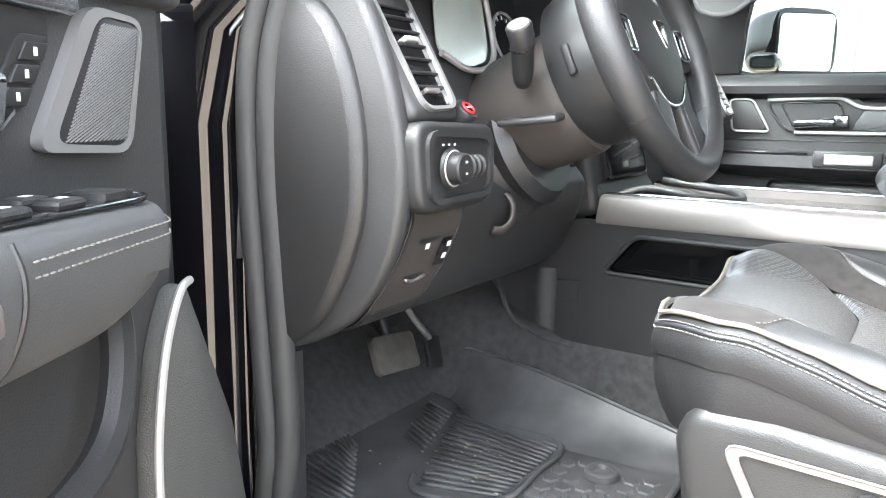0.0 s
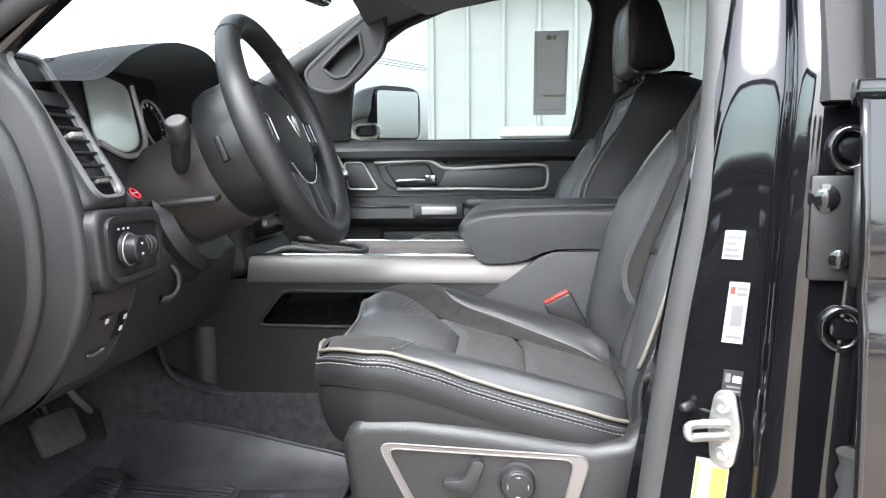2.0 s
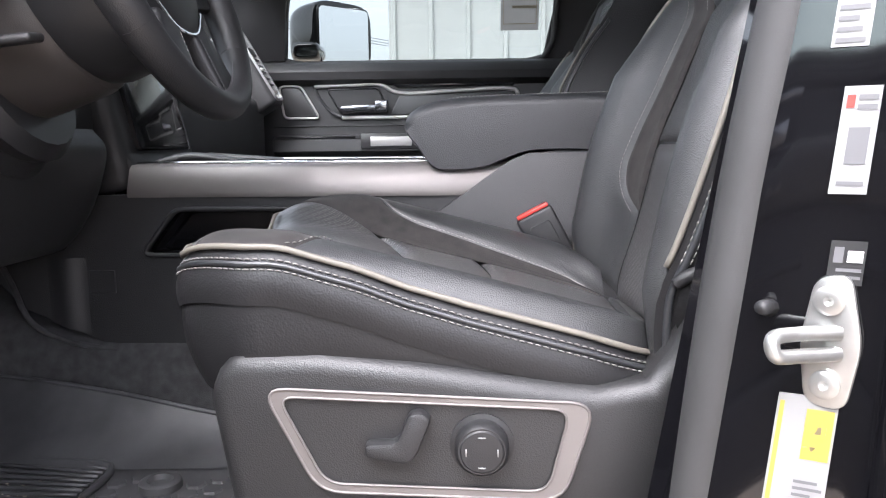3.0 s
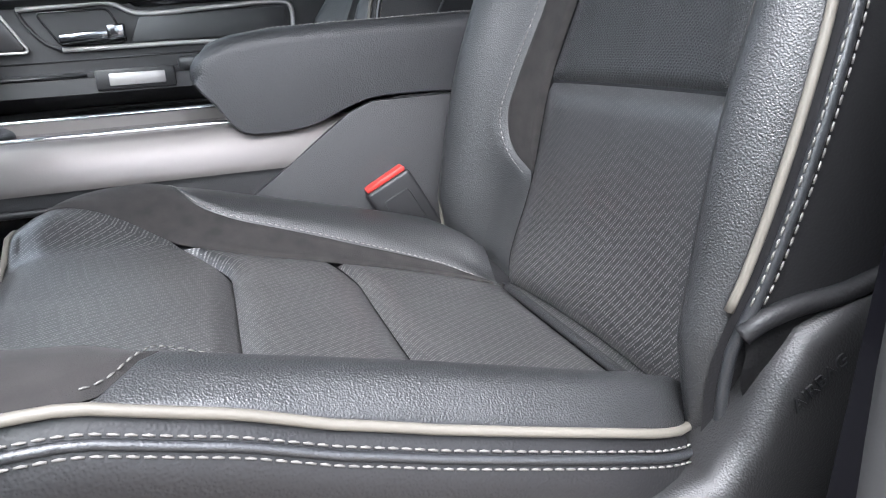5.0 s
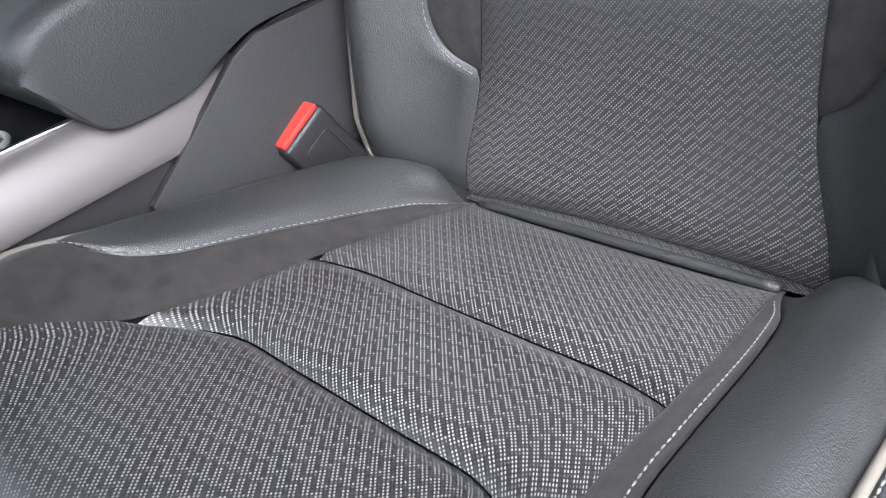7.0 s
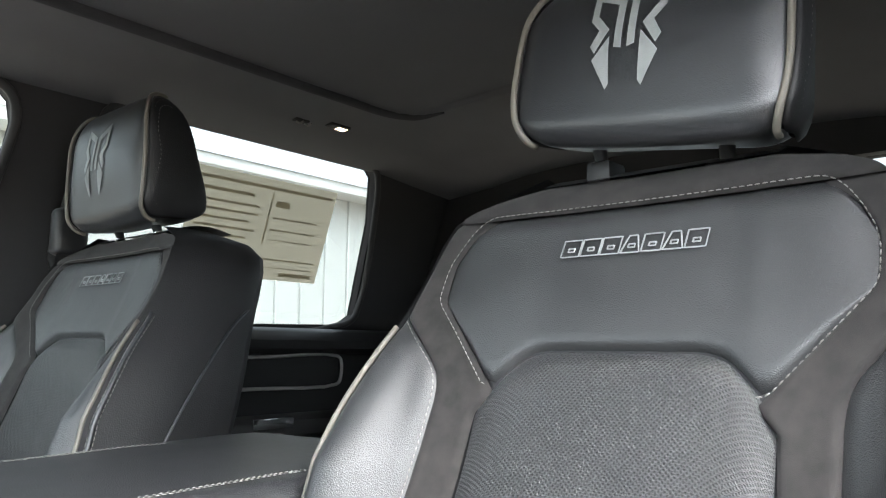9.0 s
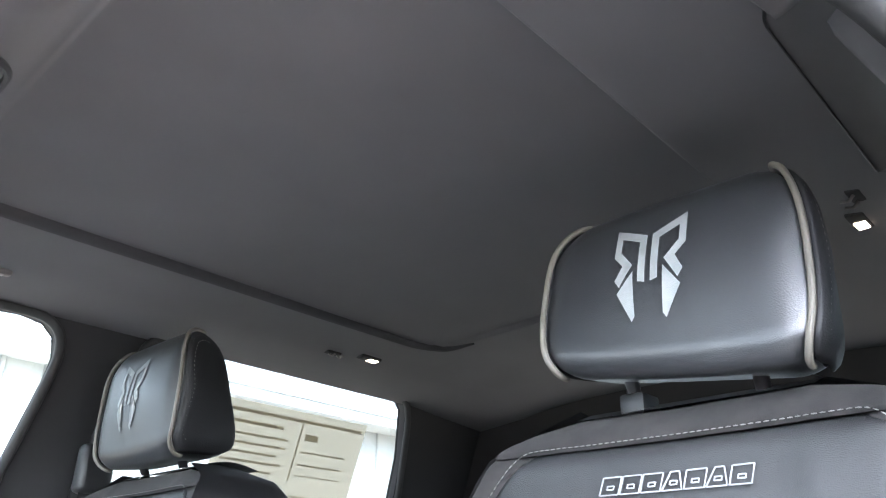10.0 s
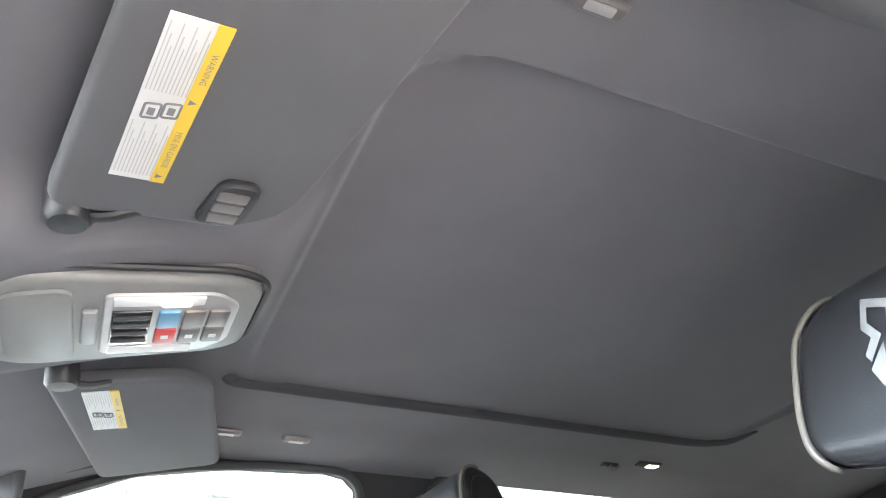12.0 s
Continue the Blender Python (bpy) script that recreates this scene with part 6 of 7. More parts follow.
part("switch_trim", rbox((0.96, 0.738, 0.880), (1.076, 0.744, 0.905), 0.002), CHROME, rdoor)
part("pocket", rbox((0.65, 0.76, 0.48), (1.35, 0.82, 0.74), 0.03, 3), PLASTIC, rdoor)
bench = thing("rear_bench", (1.25, 0, 0.43), "black rear bench seat with headrests", "bench seat")
part("cushion", rbox((1.02, -0.70, 0.62), (1.50, 0.70, 0.80), 0.05, 4), LEATHER, bench)
part("backrest", put(rbox((-0.06, -0.70, 0.0), (0.06, 0.70, 0.42), 0.04, 4), Matrix.Translation((1.47, 0, 0.78)) @ Matrix.Rotation(radians(8), 4, "Y")), LEATHER, bench)
for y in (-0.45, 0.0, 0.45):
    part("headrest", rbox((1.49, y - 0.12, 1.15), (1.57, y + 0.12, 1.27), 0.03, 4), LEATHER_S, bench)
part("base", rbox((1.06, -0.70, 0.42), (1.52, 0.70, 0.63), 0.02), PLASTIC_D, bench)

# window stickers seen from behind
def sticker(name, x0, x1, z0, z1, m, label, lines):
    st = thing(name, ((x0 + x1) / 2, glass_y(z0), z0), label, "window sticker", "window stickers")
    G = lambda x, z, d: (x, glass_y(z) - d, z)
    part("sheet", grid(lambda u, v: G(x0 + (x1 - x0) * u, z0 + (z1 - z0) * v, -0.006), 4, 4), m, st)
    for (a, b, c, d) in lines:
        part("print_bar", grid(lambda u, v: G(x0 + (x1 - x0) * (a + (c - a) * u), z0 + (z1 - z0) * (b + (d - b) * v), -0.0045), 1, 1), PAPER_D, st)
    return st


sticker("window_sticker", 0.785, 1.190, 1.235, 1.467, PAPER, "beige printed price sheet taped inside the rear window",
        [(0.03, 0.90, 0.97, 0.93), (0.05, 0.80, 0.40, 0.83), (0.05, 0.70, 0.45, 0.72), (0.05, 0.62, 0.45, 0.64), (0.05, 0.54, 0.40, 0.56), (0.05, 0.46, 0.45, 0.48), (0.05, 0.38, 0.40, 0.40), (0.52, 0.35, 0.53, 0.90), (0.56, 0.74, 0.66, 0.80), (0.56, 0.62, 0.9, 0.635), (0.56, 0.50, 0.9, 0.515), (0.56, 0.40, 0.9, 0.41), (0.05, 0.20, 0.95, 0.215), (0.05, 0.12, 0.95, 0.13), (0.7, 0.04, 0.95, 0.08)])
sticker("window_sticker", 0.231, 0.334, 1.183, 1.429, PAPER_G, "grey-backed printed sheet taped inside the passenger window",
        [(0.35, 0.90, 0.50, 0.95), (0.55, 0.90, 0.65, 0.95), (0.30, 0.22, 0.92, 0.25), (0.08, 0.06, 0.92, 0.07), (0.06, 0.06, 0.08, 0.97), (0.92, 0.06, 0.94, 0.97)])

# ---------------------------------------------------------------- driver door, standing open
DO, DD, DN = Vector((-0.445, -0.925, 0)), Vector((0.424, -0.906, 0)), Vector((0.906, 0.424, 0))
dm = local(DO, DD, (0, 0, 1), DN)
ddoor = thing("driver_door", (-0.30, -1.25, 0.35), "open driver door with charcoal panel, speakers and window switches", "door")
part("outer_skin", put(rbox((-0.09, 0.28, -0.17), (1.05, 1.10, -0.12), 0.024, 4), dm), PAINT, ddoor)
part("inner_panel", put(rbox((0.098, 0.33, -0.10), (1.02, 1.085, -0.002), 0.012, 3), dm), SOFT, ddoor, "charcoal soft inner panel")
part("edge_strip", put(prism([(0.104, -0.010), (0.080, -0.014), (0.060, -0.024), (0.050, -0.040), (0.050, -0.10), (0.104, -0.10)], 1, 0.33, 1.092, 0.004, 2), dm), PLASTIC_D, ddoor, "dark plastic edge strip")
part("hinge_face", put(prism([(0.003, -0.022), (-0.014, -0.056), (-0.024, -0.062), (-0.046, -0.100), (-0.058, -0.106), (-0.074, -0.135), (-0.082, -0.150), (0.003, -0.150)], 1, 0.30, 1.09, 0.003, 2), dm), PAINT, ddoor)
PAD_SEC = curve_pts([(1.068, -0.030, 0), (1.070, 0.000, 0), (1.076, 0.008, 0), (1.084, 0.007, 0), (1.0865, 0.001, 0), (1.089, 0.005, 0), (1.096, 0.003, 0), (1.0985, -0.004, 0), (1.101, 0.000, 0), (1.112, -0.004, 0), (1.122, -0.018, 0), (1.127, -0.045, 0), (1.124, -0.085, 0)], 5)


def pad_at(u, v):
    """The stitched pad along the door's waist, rounded off at its front end."""
    s, q = 0.066 + 0.95 * u ** 1.6, PAD_SEC[int(round(v * (len(PAD_SEC) - 1)))]
    k = min(1.0, ((s - 0.066) / 0.03)) ** 0.5
    grow = 1.0 + 0.25 * min(1.0, max(0.0, s - 0.10) / 0.4)
    return (s, 1.086 + (q.x - 1.086) * (0.25 + 0.75 * k) * grow, -0.012 + (q.y + 0.012) * (0.3 + 0.7 * k) + 0.012 * (grow - 1) / 0.25)


belt = part("belt_pad", put(grid(pad_at, 60, len(PAD_SEC) - 1), dm), SOFT, ddoor, "ridged and stitched upper pad")
part("stitching", put(stitch([(s, 1.0995 + 0.0135 * 0.25 * min(1.0, max(0.0, s - 0.10) / 0.4), 0.0005 + 0.012 * min(1.0, max(0.0, s - 0.10) / 0.4)) for s in np.linspace(0.085, 0.9, 60)], 0.007, 0.0006), dm), INK, belt)
# mirror-corner and window frame
pane_out = [(0.125, 1.125), (0.96, 1.125), (0.96, 1.48), (0.63, 1.465), (0.45, 1.395), (0.19, 1.262), (0.125, 1.235)]
lean = lambda p: (p.x, p.y, p.z + 0.20 * max(0.0, p.y - 1.12))
win = part("window_frame", put(plate([(0.026, 1.09), (1.0, 1.09), (1.0, 1.52), (0.62, 1.50), (0.42, 1.42), (0.14, 1.275), (0.05, 1.225)], [pane_out], 2, -0.068, -0.020, lean), dm), PLASTIC, ddoor, "charcoal window frame and mirror corner")
for n_, r_ in ((-0.030, 0.006), (-0.058, 0.008)):
    part("glass_channel", put(tube(curve_pts([lean(Vector((0.127 - 0.004, z, n_))) for z in (1.12, 1.17, 1.235)], 4), r_, 8), dm), RUBBER, win, "black rubber glass channel")
ob = part("window_pane", put(plate(pane_out, [], 2, -0.046, -0.043, lean), dm), GLASS, ddoor, "clear door glass")
ob.visible_shadow = False
# tweeter
GRILLE = mat("speaker_cloth", (0.085, 0.085, 0.083), 0.55, metal=0.3, grain=1.0, gscale=700, var=0.1)
t_out = rounded([(0.141, 1.058), (0.210, 1.061), (0.272, 0.966), (0.167, 0.961)], 0.018)
t_in = rounded([(0.1455, 1.0540), (0.198, 1.0555), (0.254, 0.9710), (0.1715, 0.9660)], 0.014)
tw = part("tweeter_frame", put(ring(t_out, t_in, 2, -0.002, 0.0065), dm), VENTS, ddoor, "satin silver tweeter surround")
part("tweeter_grille", put(prism(t_in, 2, 0.0, 0.006, 0.002), dm), PLASTIC_D, tw, "woven speaker grille")
for k in range(46):
    q = -0.42 + 1.40 * k / 45
    w0, w1 = max(0.0, -q / 0.42), min(1.0, (1.0 - q) / 0.42)
    ends = []
    for w in (w0, w1):
        h = q + 0.42 * w
        ends.append((0.151 + 0.022 * h + (0.044 + 0.026 * h) * w, 1.050 - 0.079 * h, 0.0062))
    if w1 - w0 > 0.04:
        part("grille_thread", put(tube(ends, 0.0006, 4), dm), INK, tw)
# inside handle with its bright strips and memory buttons
part("handle_cup", put(prism(rounded([(0.234, 1.050), (0.60, 1.055), (0.60, 0.966), (0.308, 0.966)], 0.03), 2, -0.001, 0.002), dm), PLASTIC_D, ddoor)
part("handle_strip", put(rbox((0.223, 1.051, -0.002), (0.60, 1.066, 0.011), 0.005, 3), dm), HANDLE, ddoor, "silver strip over the handle")
part("door_handle", put(prism(rounded([(0.311, 1.012), (0.500, 1.016), (0.500, 0.978), (0.345, 0.974), (0.318, 0.980)], 0.006), 2, 0.004, 0.026, 0.006, 3), dm), HANDLE, ddoor, "smoked chrome inside handle")
part("lower_strip", put(tube(curve_pts([(0.286, 0.992, 0.001), (0.318, 0.972, 0.003), (0.42, 0.966, 0.004), (0.60, 0.966, 0.004)], 5), 0.0045, 8), dm), DCHROME, ddoor)
part("button_bezel", put(prism(rounded([(0.246, 1.036), (0.276, 1.036), (0.306, 0.990), (0.278, 0.990)], 0.006), 2, 0.0, 0.004, 0.001), dm), PLASTIC_D, ddoor)
for k in range(3):
    mb = part("memory_button", put(prism([(0.2515 + 0.009 * k, 1.0315 - 0.0135 * k), (0.2725 + 0.009 * k, 1.0315 - 0.0135 * k), (0.2795 + 0.009 * k, 1.0205 - 0.0135 * k), (0.2585 + 0.009 * k, 1.0205 - 0.0135 * k)], 2, 0.003, 0.0065, 0.001), dm), PLASTIC_D, ddoor, "small memory button")
    part("button_mark", put(rbox((0.2640 + 0.009 * k, 1.0235 - 0.0135 * k, 0.0065), (0.2670 + 0.009 * k, 1.0285 - 0.0135 * k, 0.0069), 0), dm), WHITE, mb)
# armrest with window switches
sec = [(0.850, 0.0), (0.853, 0.045), (0.868, 0.068), (0.898, 0.078), (0.923, 0.076), (0.934, 0.064), (0.938, 0.0)]
def arm_out_by(s):
    """How far the armrest stands out along the door, as a share of its section."""
    return 0.45 + 0.36 * min(1.0, (s - 0.1945) / 0.03) ** 0.5 + min(0.12, 0.5 * max(0.0, s - 0.215))


arm_sec = curve_pts([(a, b, 0) for a, b in sec], 4)
arm = part("armrest", put(grid(lambda u, v: (lambda s, q: (s, q.x + (0.03 * (1 - min(1, (s - 0.199) / 0.10)) ** 2 if q.x < 0.89 else -0.006 * (1 - min(1, (s - 0.199) / 0.06)) ** 2 + min(0.035, 0.24 * max(0.0, s - 0.46))), q.y * arm_out_by(s)))(0.1945 + 0.81 * u ** 1.5, arm_sec[int(round(v * 24))]), 40, 24), dm), mat("door_arm_leather", (0.066, 0.067, 0.068), 0.46, grain=0.35, gscale=850, var=0.10, spec=0.7, gdist=0.0006), ddoor, "padded leather armrest")
for zz in (0.920, 0.912):
    part("stitching", put(stitch([(s, zz, 0.0785 * arm_out_by(s)) for s in np.linspace(0.198, 0.371, 36)], 0.006, 0.0008), dm), THREAD, arm)
sw = part("switch_plate", put(rbox((0.235, 0.934, 0.010), (0.440, 0.939, 0.056), 0.003, 2), dm), PIANO, arm, "gloss black switch plate")
for k in range(4):
    part("window_switch", put(rbox((0.295 + 0.028 * (k // 2) * 1.6, 0.938, 0.014 + 0.022 * (k % 2)), (0.295 + 0.028 * (k // 2) * 1.6 + 0.026, 0.944, 0.014 + 0.022 * (k % 2) + 0.018), 0.003, 2), dm), PLASTIC, sw, "window switch")
    part("switch_mark", put(rbox((0.304 + 0.045 * (k // 2), 0.9442, 0.021 + 0.022 * (k % 2)), (0.310 + 0.045 * (k // 2), 0.9445, 0.026 + 0.022 * (k % 2)), 0), dm), WHITE, sw)
part("mirror_pad", put(rbox((0.242, 0.938, 0.018), (0.275, 0.943, 0.052), 0.005, 2), dm), PLASTIC, sw)
part("wrap_seam", put(tube(curve_pts([(0.372, 0.930, 0.064), (0.373, 0.915, 0.0700), (0.375, 0.895, 0.0702), (0.378, 0.872, 0.062), (0.380, 0.858, 0.050)], 4), 0.0016, 6), dm), PLASTIC_D, arm)
part("switch_rim", put(tube([(a, 0.9385, c) for a, c in rounded([(0.226, 0.014), (0.256, 0.006), (0.446, 0.004), (0.446, 0.061), (0.250, 0.061), (0.228, 0.052)], 0.010)], 0.0009, 6, closed=True), dm), DCHROME, sw, "thin silver rim")
part("pull_trim", put(rbox((0.388, 0.889, 0.058), (0.530, 0.907, 0.0722), 0.004, 3), dm), WARM, arm, "silver pull insert")
# lower speaker and map pocket
s_out = [(0.116, 0.852), (0.130, 0.848), (0.156, 0.812), (0.177, 0.735), (0.178, 0.66), (0.174, 0.45), (-0.02, 0.40), (0.0, 0.56), (0.036, 0.70)]
part("speaker_grille", put(prism(rounded(s_out, 0.02), 2, -0.003, 0.018, 0.006), dm), GRILLE, ddoor, "dark speaker cloth")
part("speaker_trim", put(tube(curve_pts([(0.112, 0.853, 0.018), (0.130, 0.850, 0.020), (0.157, 0.812, 0.020), (0.178, 0.735, 0.020), (0.180, 0.66, 0.020), (0.175, 0.45, 0.020)], 6), 0.0036, 8), dm), SATIN, ddoor, "silver speaker edge")
part("pocket_edge", put(tube(curve_pts([(0.215, 0.862, 0.012), (0.226, 0.84, 0.022), (0.242, 0.81, 0.03), (0.268, 0.78, 0.036), (0.325, 0.763, 0.042), (0.8, 0.752, 0.045)], 6), 0.012, 8), dm), PLASTIC, ddoor)
part("pocket", put(rbox((0.24, 0.36, 0.0), (0.95, 0.56, 0.05), 0.03, 3), dm), PLASTIC, ddoor, "moulded map pocket")

# ---------------------------------------------------------------- rear-door jamb on the driver side
B_SEC = [(0.318, -0.762), (0.330, -0.785), (0.348, -0.800), (0.395, -0.824), (0.406, -0.834), (0.411, -0.850), (0.428, -0.860), (0.470, -0.868), (0.486, -0.89), (0.50, -0.93)]
b_pts = curve_pts([(x, y, 0) for x, y in B_SEC], 5)
nB = len(b_pts) - 1


def bp_at(u, z):
    k = u * nB
    i = min(int(k), nB - 1)
    p = b_pts[i].lerp(b_pts[i + 1], k - i)
    lean = (z - 0.85) * (0.165 - 0.115 * min(1, u * 2.0))
    return Vector((p.x + lean, p.y + 0.30 * max(0.0, z - 1.12), z))


solo("pillar_middle", grid(lambda u, v: bp_at(u, 0.15 + 1.42 * v), nB, 40), PAINT, "gloss black painted door pillar", "door pillar", "structure")
solo("pillar_inner", tube(curve_pts([(0.42, -0.73, 0.44), (0.45, -0.755, 0.85), (0.475, -0.755, 1.1), (0.50, -0.725, 1.35), (0.515, -0.655, 1.55)], 6), 0.056, 14, flat=0.8), LINER, "charcoal knit middle pillar cover", "pillar trim", "structure")

CAP_SEC = curve_pts([(-0.572, 1.5405, 0), (-0.585, 1.537, 0), (-0.612, 1.528, 0), (-0.636, 1.508, 0), (-0.652, 1.475, 0), (-0.664, 1.43, 0), (-0.680, 1.36, 0)], 4)
cap_at = lambda u, v: (lambda x, p: (x, p.x - 0.045 * max(0.0, 1 - u / 0.16) ** 2 * (1 - v), p.y))(0.432 + 0.40 * u, CAP_SEC[int(round(v * 24))])
solo("pillar_cap", grid(cap_at, 40, 24, thick=0.004), mat("pillar_cover_plastic", (0.21, 0.207, 0.212), 0.7, grain=0.3, gscale=1300, var=0.06), "moulded grey cover at the top of the middle pillar", "pillar trim", "structure")
solo("trim_5", tube([cap_at(0.0, v / 24) for v in range(16, 0, -1)] + [cap_at(u / 40, 0.0) for u in range(41)], 0.0016, 6), PLASTIC_D, "dark joint round the pillar cover", "trim", "structure")


def on_b(name, u0, u1, z0, z1, m, parent, d=0.002, label="", skew=0.0):
    def fn(a, b):
        z = z0 + (z1 - z0) * b
        p = bp_at(u0 + (u1 - u0) * a, z)
        q = bp_at(u0 + (u1 - u0) * a + 0.01, z)
        t = (q - p).normalized()
        n = Vector((t.y, -t.x, 0))
        return p + n * d
    return part(name, grid(fn, 4, 4), m, parent, label)


def label_on_b(u0, u1, z0, z1, text, bars, mats=None):
    lab = thing("printed_label", tuple(bp_at((u0 + u1) / 2, z0)), text, "label", "pillar labels")
    on_b("sheet", u0, u1, z0, z1, mats or LABEL, lab)
    for (a, b, c, e, m) in bars:
        on_b("print_bar", u0 + (u1 - u0) * a, u0 + (u1 - u0) * c, z0 + (z1 - z0) * b, z0 + (z1 - z0) * e, m, lab, 0.0026)
    return lab


GREYINK = mat("pale_ink", (0.13, 0.13, 0.135), 0.5, var=0.05)
rows_ = lambda n, m: [(0.10, 0.08 + 0.84 * k / n, 0.88 - 0.12 * (k % 3), 0.08 + 0.84 * (k + 0.45) / n, m) for k in range(n)]
label_on_b(0.256, 0.296, 0.935, 0.965, "small white label with faint print on the pillar", rows_(4, GREYINK))
label_on_b(0.278, 0.321, 0.848, 0.912, "white label with a block of grey print on the pillar", [(0.25, 0.28, 0.80, 0.62, GREYINK), (0.10, 0.80, 0.30, 0.92, RED), (0.38, 0.78, 0.92, 0.83, GREYINK), (0.38, 0.87, 0.92, 0.92, GREYINK), (0.15, 0.08, 0.85, 0.12, GREYINK)])
label_on_b(0.290, 0.335, 0.793, 0.820, "black label with white print on the pillar", [(0.44, 0.52, 0.90, 0.78, WHITE), (0.10, 0.50, 0.34, 0.86, GREYINK), (0.20, 0.30, 0.90, 0.38, GREYINK), (0.20, 0.14, 0.90, 0.21, GREYINK)], PLASTIC_D)
label_on_b(0.262, 0.330, 0.60, 0.722, "white and yellow warning label on the pillar", [(0.46, 0.66, 0.95, 0.93, YELLOW), (0.04, 0.04, 0.11, 0.96, YELLOW)] + [(0.42, 0.06 + 0.036 * k, 0.92 - 0.10 * (k % 3), 0.076 + 0.036 * k, GREYINK) for k in range(14)] + [(0.48, 0.80, 0.86, 0.84, PAPER_D), (0.48, 0.70, 0.80, 0.73, PAPER_D)])
strk = thing("door_striker", (0.37, -0.84, 0.72), "zinc steel door striker bolted to the pillar", "striker")
sp0 = bp_at(0.305, 0.757)
sm = local(sp0, (0.80, -0.58, 0), (0, 0, 1), (-0.58, -0.80, 0))
part("base_plate", put(prism(rounded([(-0.012, -0.040), (0.012, -0.042), (0.019, 0.0), (0.011, 0.044), (-0.009, 0.040), (-0.016, 0.0)], 0.010), 2, 0.001, 0.006, 0.0015), sm), STEEL, strk)
part("loop", put(tube(curve_pts([(0.006, 0.007, 0.004), (-0.014, 0.007, 0.022), (-0.024, 0.005, 0.036), (-0.022, -0.004, 0.037), (-0.012, -0.006, 0.024), (0.006, -0.006, 0.004)], 6), 0.0048, 10), sm), STEEL, strk)
for zz in (-0.026, 0.027):
    part("bolt", put(lathe([(0, 0.009), (0.003, 0.009), (0.004, 0.007), (0.004, 0.003), (0.002, 0.001)], (0.0, zz, 0.006), (0, 0, 1), 16), sm), STEEL, strk)
plug = thing("rubber_bumper", tuple(bp_at(0.235, 0.79)), "black rubber bump stop on the pillar", "bump stop")
part("stem", tube([tuple(bp_at(0.235, 0.775)), tuple(bp_at(0.235, 0.775) + Vector((-0.012, -0.018, 0.004)))], [0.006, 0.0045], 10), PLASTIC_D, plug)
# hinge set of the rear door
hinge = thing("rear_door_hinge", (0.45, -0.87, 0.95), "black painted hinge plates with bolts", "hinge")
for x, z in ((0.446, 1.000), (0.462, 0.943)):
    hb = part("bolt", lathe([(0, 0.014), (0.004, 0.014), (0.005, 0.009), (0.011, 0.009), (0.012, 0.007), (0.012, 0.001)], (x, -0.866, z), (-0.35, -0.94, 0), 18), PIANO, hinge)
part("leaf", put(rbox((-0.018, -0.050, 0.0), (0.018, 0.050, 0.004), 0.003), local((0.452, -0.867, 0.972), (0.94, -0.2, 0), (0, 0, 1), (-0.2, -0.94, 0))), PLASTIC_D, hinge)
part("pin", tube([(0.468, -0.890, 0.92), (0.468, -0.890, 1.03)], 0.006, 10), PLASTIC_D, hinge)
for z in (1.046, 0.875):
    pg = thing("body_plug", (0.466, -0.868, z), "round body plug in the pillar", "plug", "body plugs")
    part("ring", tube([(0.466 + 0.016 * math.cos(a), -0.870 - 0.004 * math.cos(a), z + 0.019 * math.sin(a)) for a in np.linspace(0, 2 * math.pi, 24)[:-1]], 0.004, 8, closed=True), PIANO, pg)
    part("cap", lathe([(0, 0.011), (0.005, 0.010), (0.006, 0.001)], (0.466, -0.869, z), (-0.2, -0.97, 0), 18), PIANO, pg)
boot = thing("wiring_boot", (0.47, -0.90, 0.70), "corrugated black rubber wiring boot", "wiring boot")
part("bellows", lathe([(0.012 * k, 0.020 if k % 2 else 0.016) for k in range(12)], (0.478, -0.895, 0.63), (0, 0, 1), 18), RUBBER, boot)

# rear door of the driver side, closed
rd = thing("rear_door", (1.0, -0.97, 0.2), "closed gloss black rear door mirroring the lot", "door")
yk = lambda z: -0.978 + 0.05 * ((z - 0.72) / 0.5) ** 2 + 0.006 * math.exp(-((z - 0.93) / 0.02) ** 2)
part("skin", grid(lambda u, v: (0.440 + 1.20 * u, yk(0.16 + 0.925 * v), 0.16 + 0.925 * v), 20, 40), PAINT, rd, "gloss black outer skin")
part("edge_flange", grid(lambda u, v: (0.440 + 0.045 * u - 0.004 * math.sin(math.pi * u), yk(0.16 + 0.925 * v) + 0.075 * u, 0.16 + 0.925 * v), 6, 30), PAINT, rd)
part("edge_bead", tube([(0.441, yk(z) + 0.002, z) for z in np.linspace(0.16, 1.085, 30)], 0.004, 8), PIANO, rd)
part("belt_trim", tube([(0.44, -0.935, 1.092), (1.62, -0.935, 1.10)], 0.012, 8), PIANO, rd)
wf = prism([(0.462, 1.09), (0.500, 1.09), (0.515, 1.30), (0.530, 1.50), (0.490, 1.52)], 1, -0.92, -0.90)
for v in wf.verts:
    v.co.y += 0.33 * (v.co.z - 1.10)
part("window_frame", wf, PIANO, rd)
part("rear_glass", grid(lambda u, v: (0.495 + 1.11 * u + 0.03 * v, -0.915 + 0.14 * v, 1.10 + 0.42 * v), 2, 2), GLASS_T, rd, "dark rear door glass")
part("inner_panel", plate([(0.50, 0.44), (1.60, 0.44), (1.60, 1.10), (0.50, 1.10)], [], 1, -0.86, -0.81), SOFT, rd)
rbelt = thing("seat_belt", (0.46, -0.66, 1.10), "black woven seat belt hanging by the pillar", "seat belt", "seat belts")
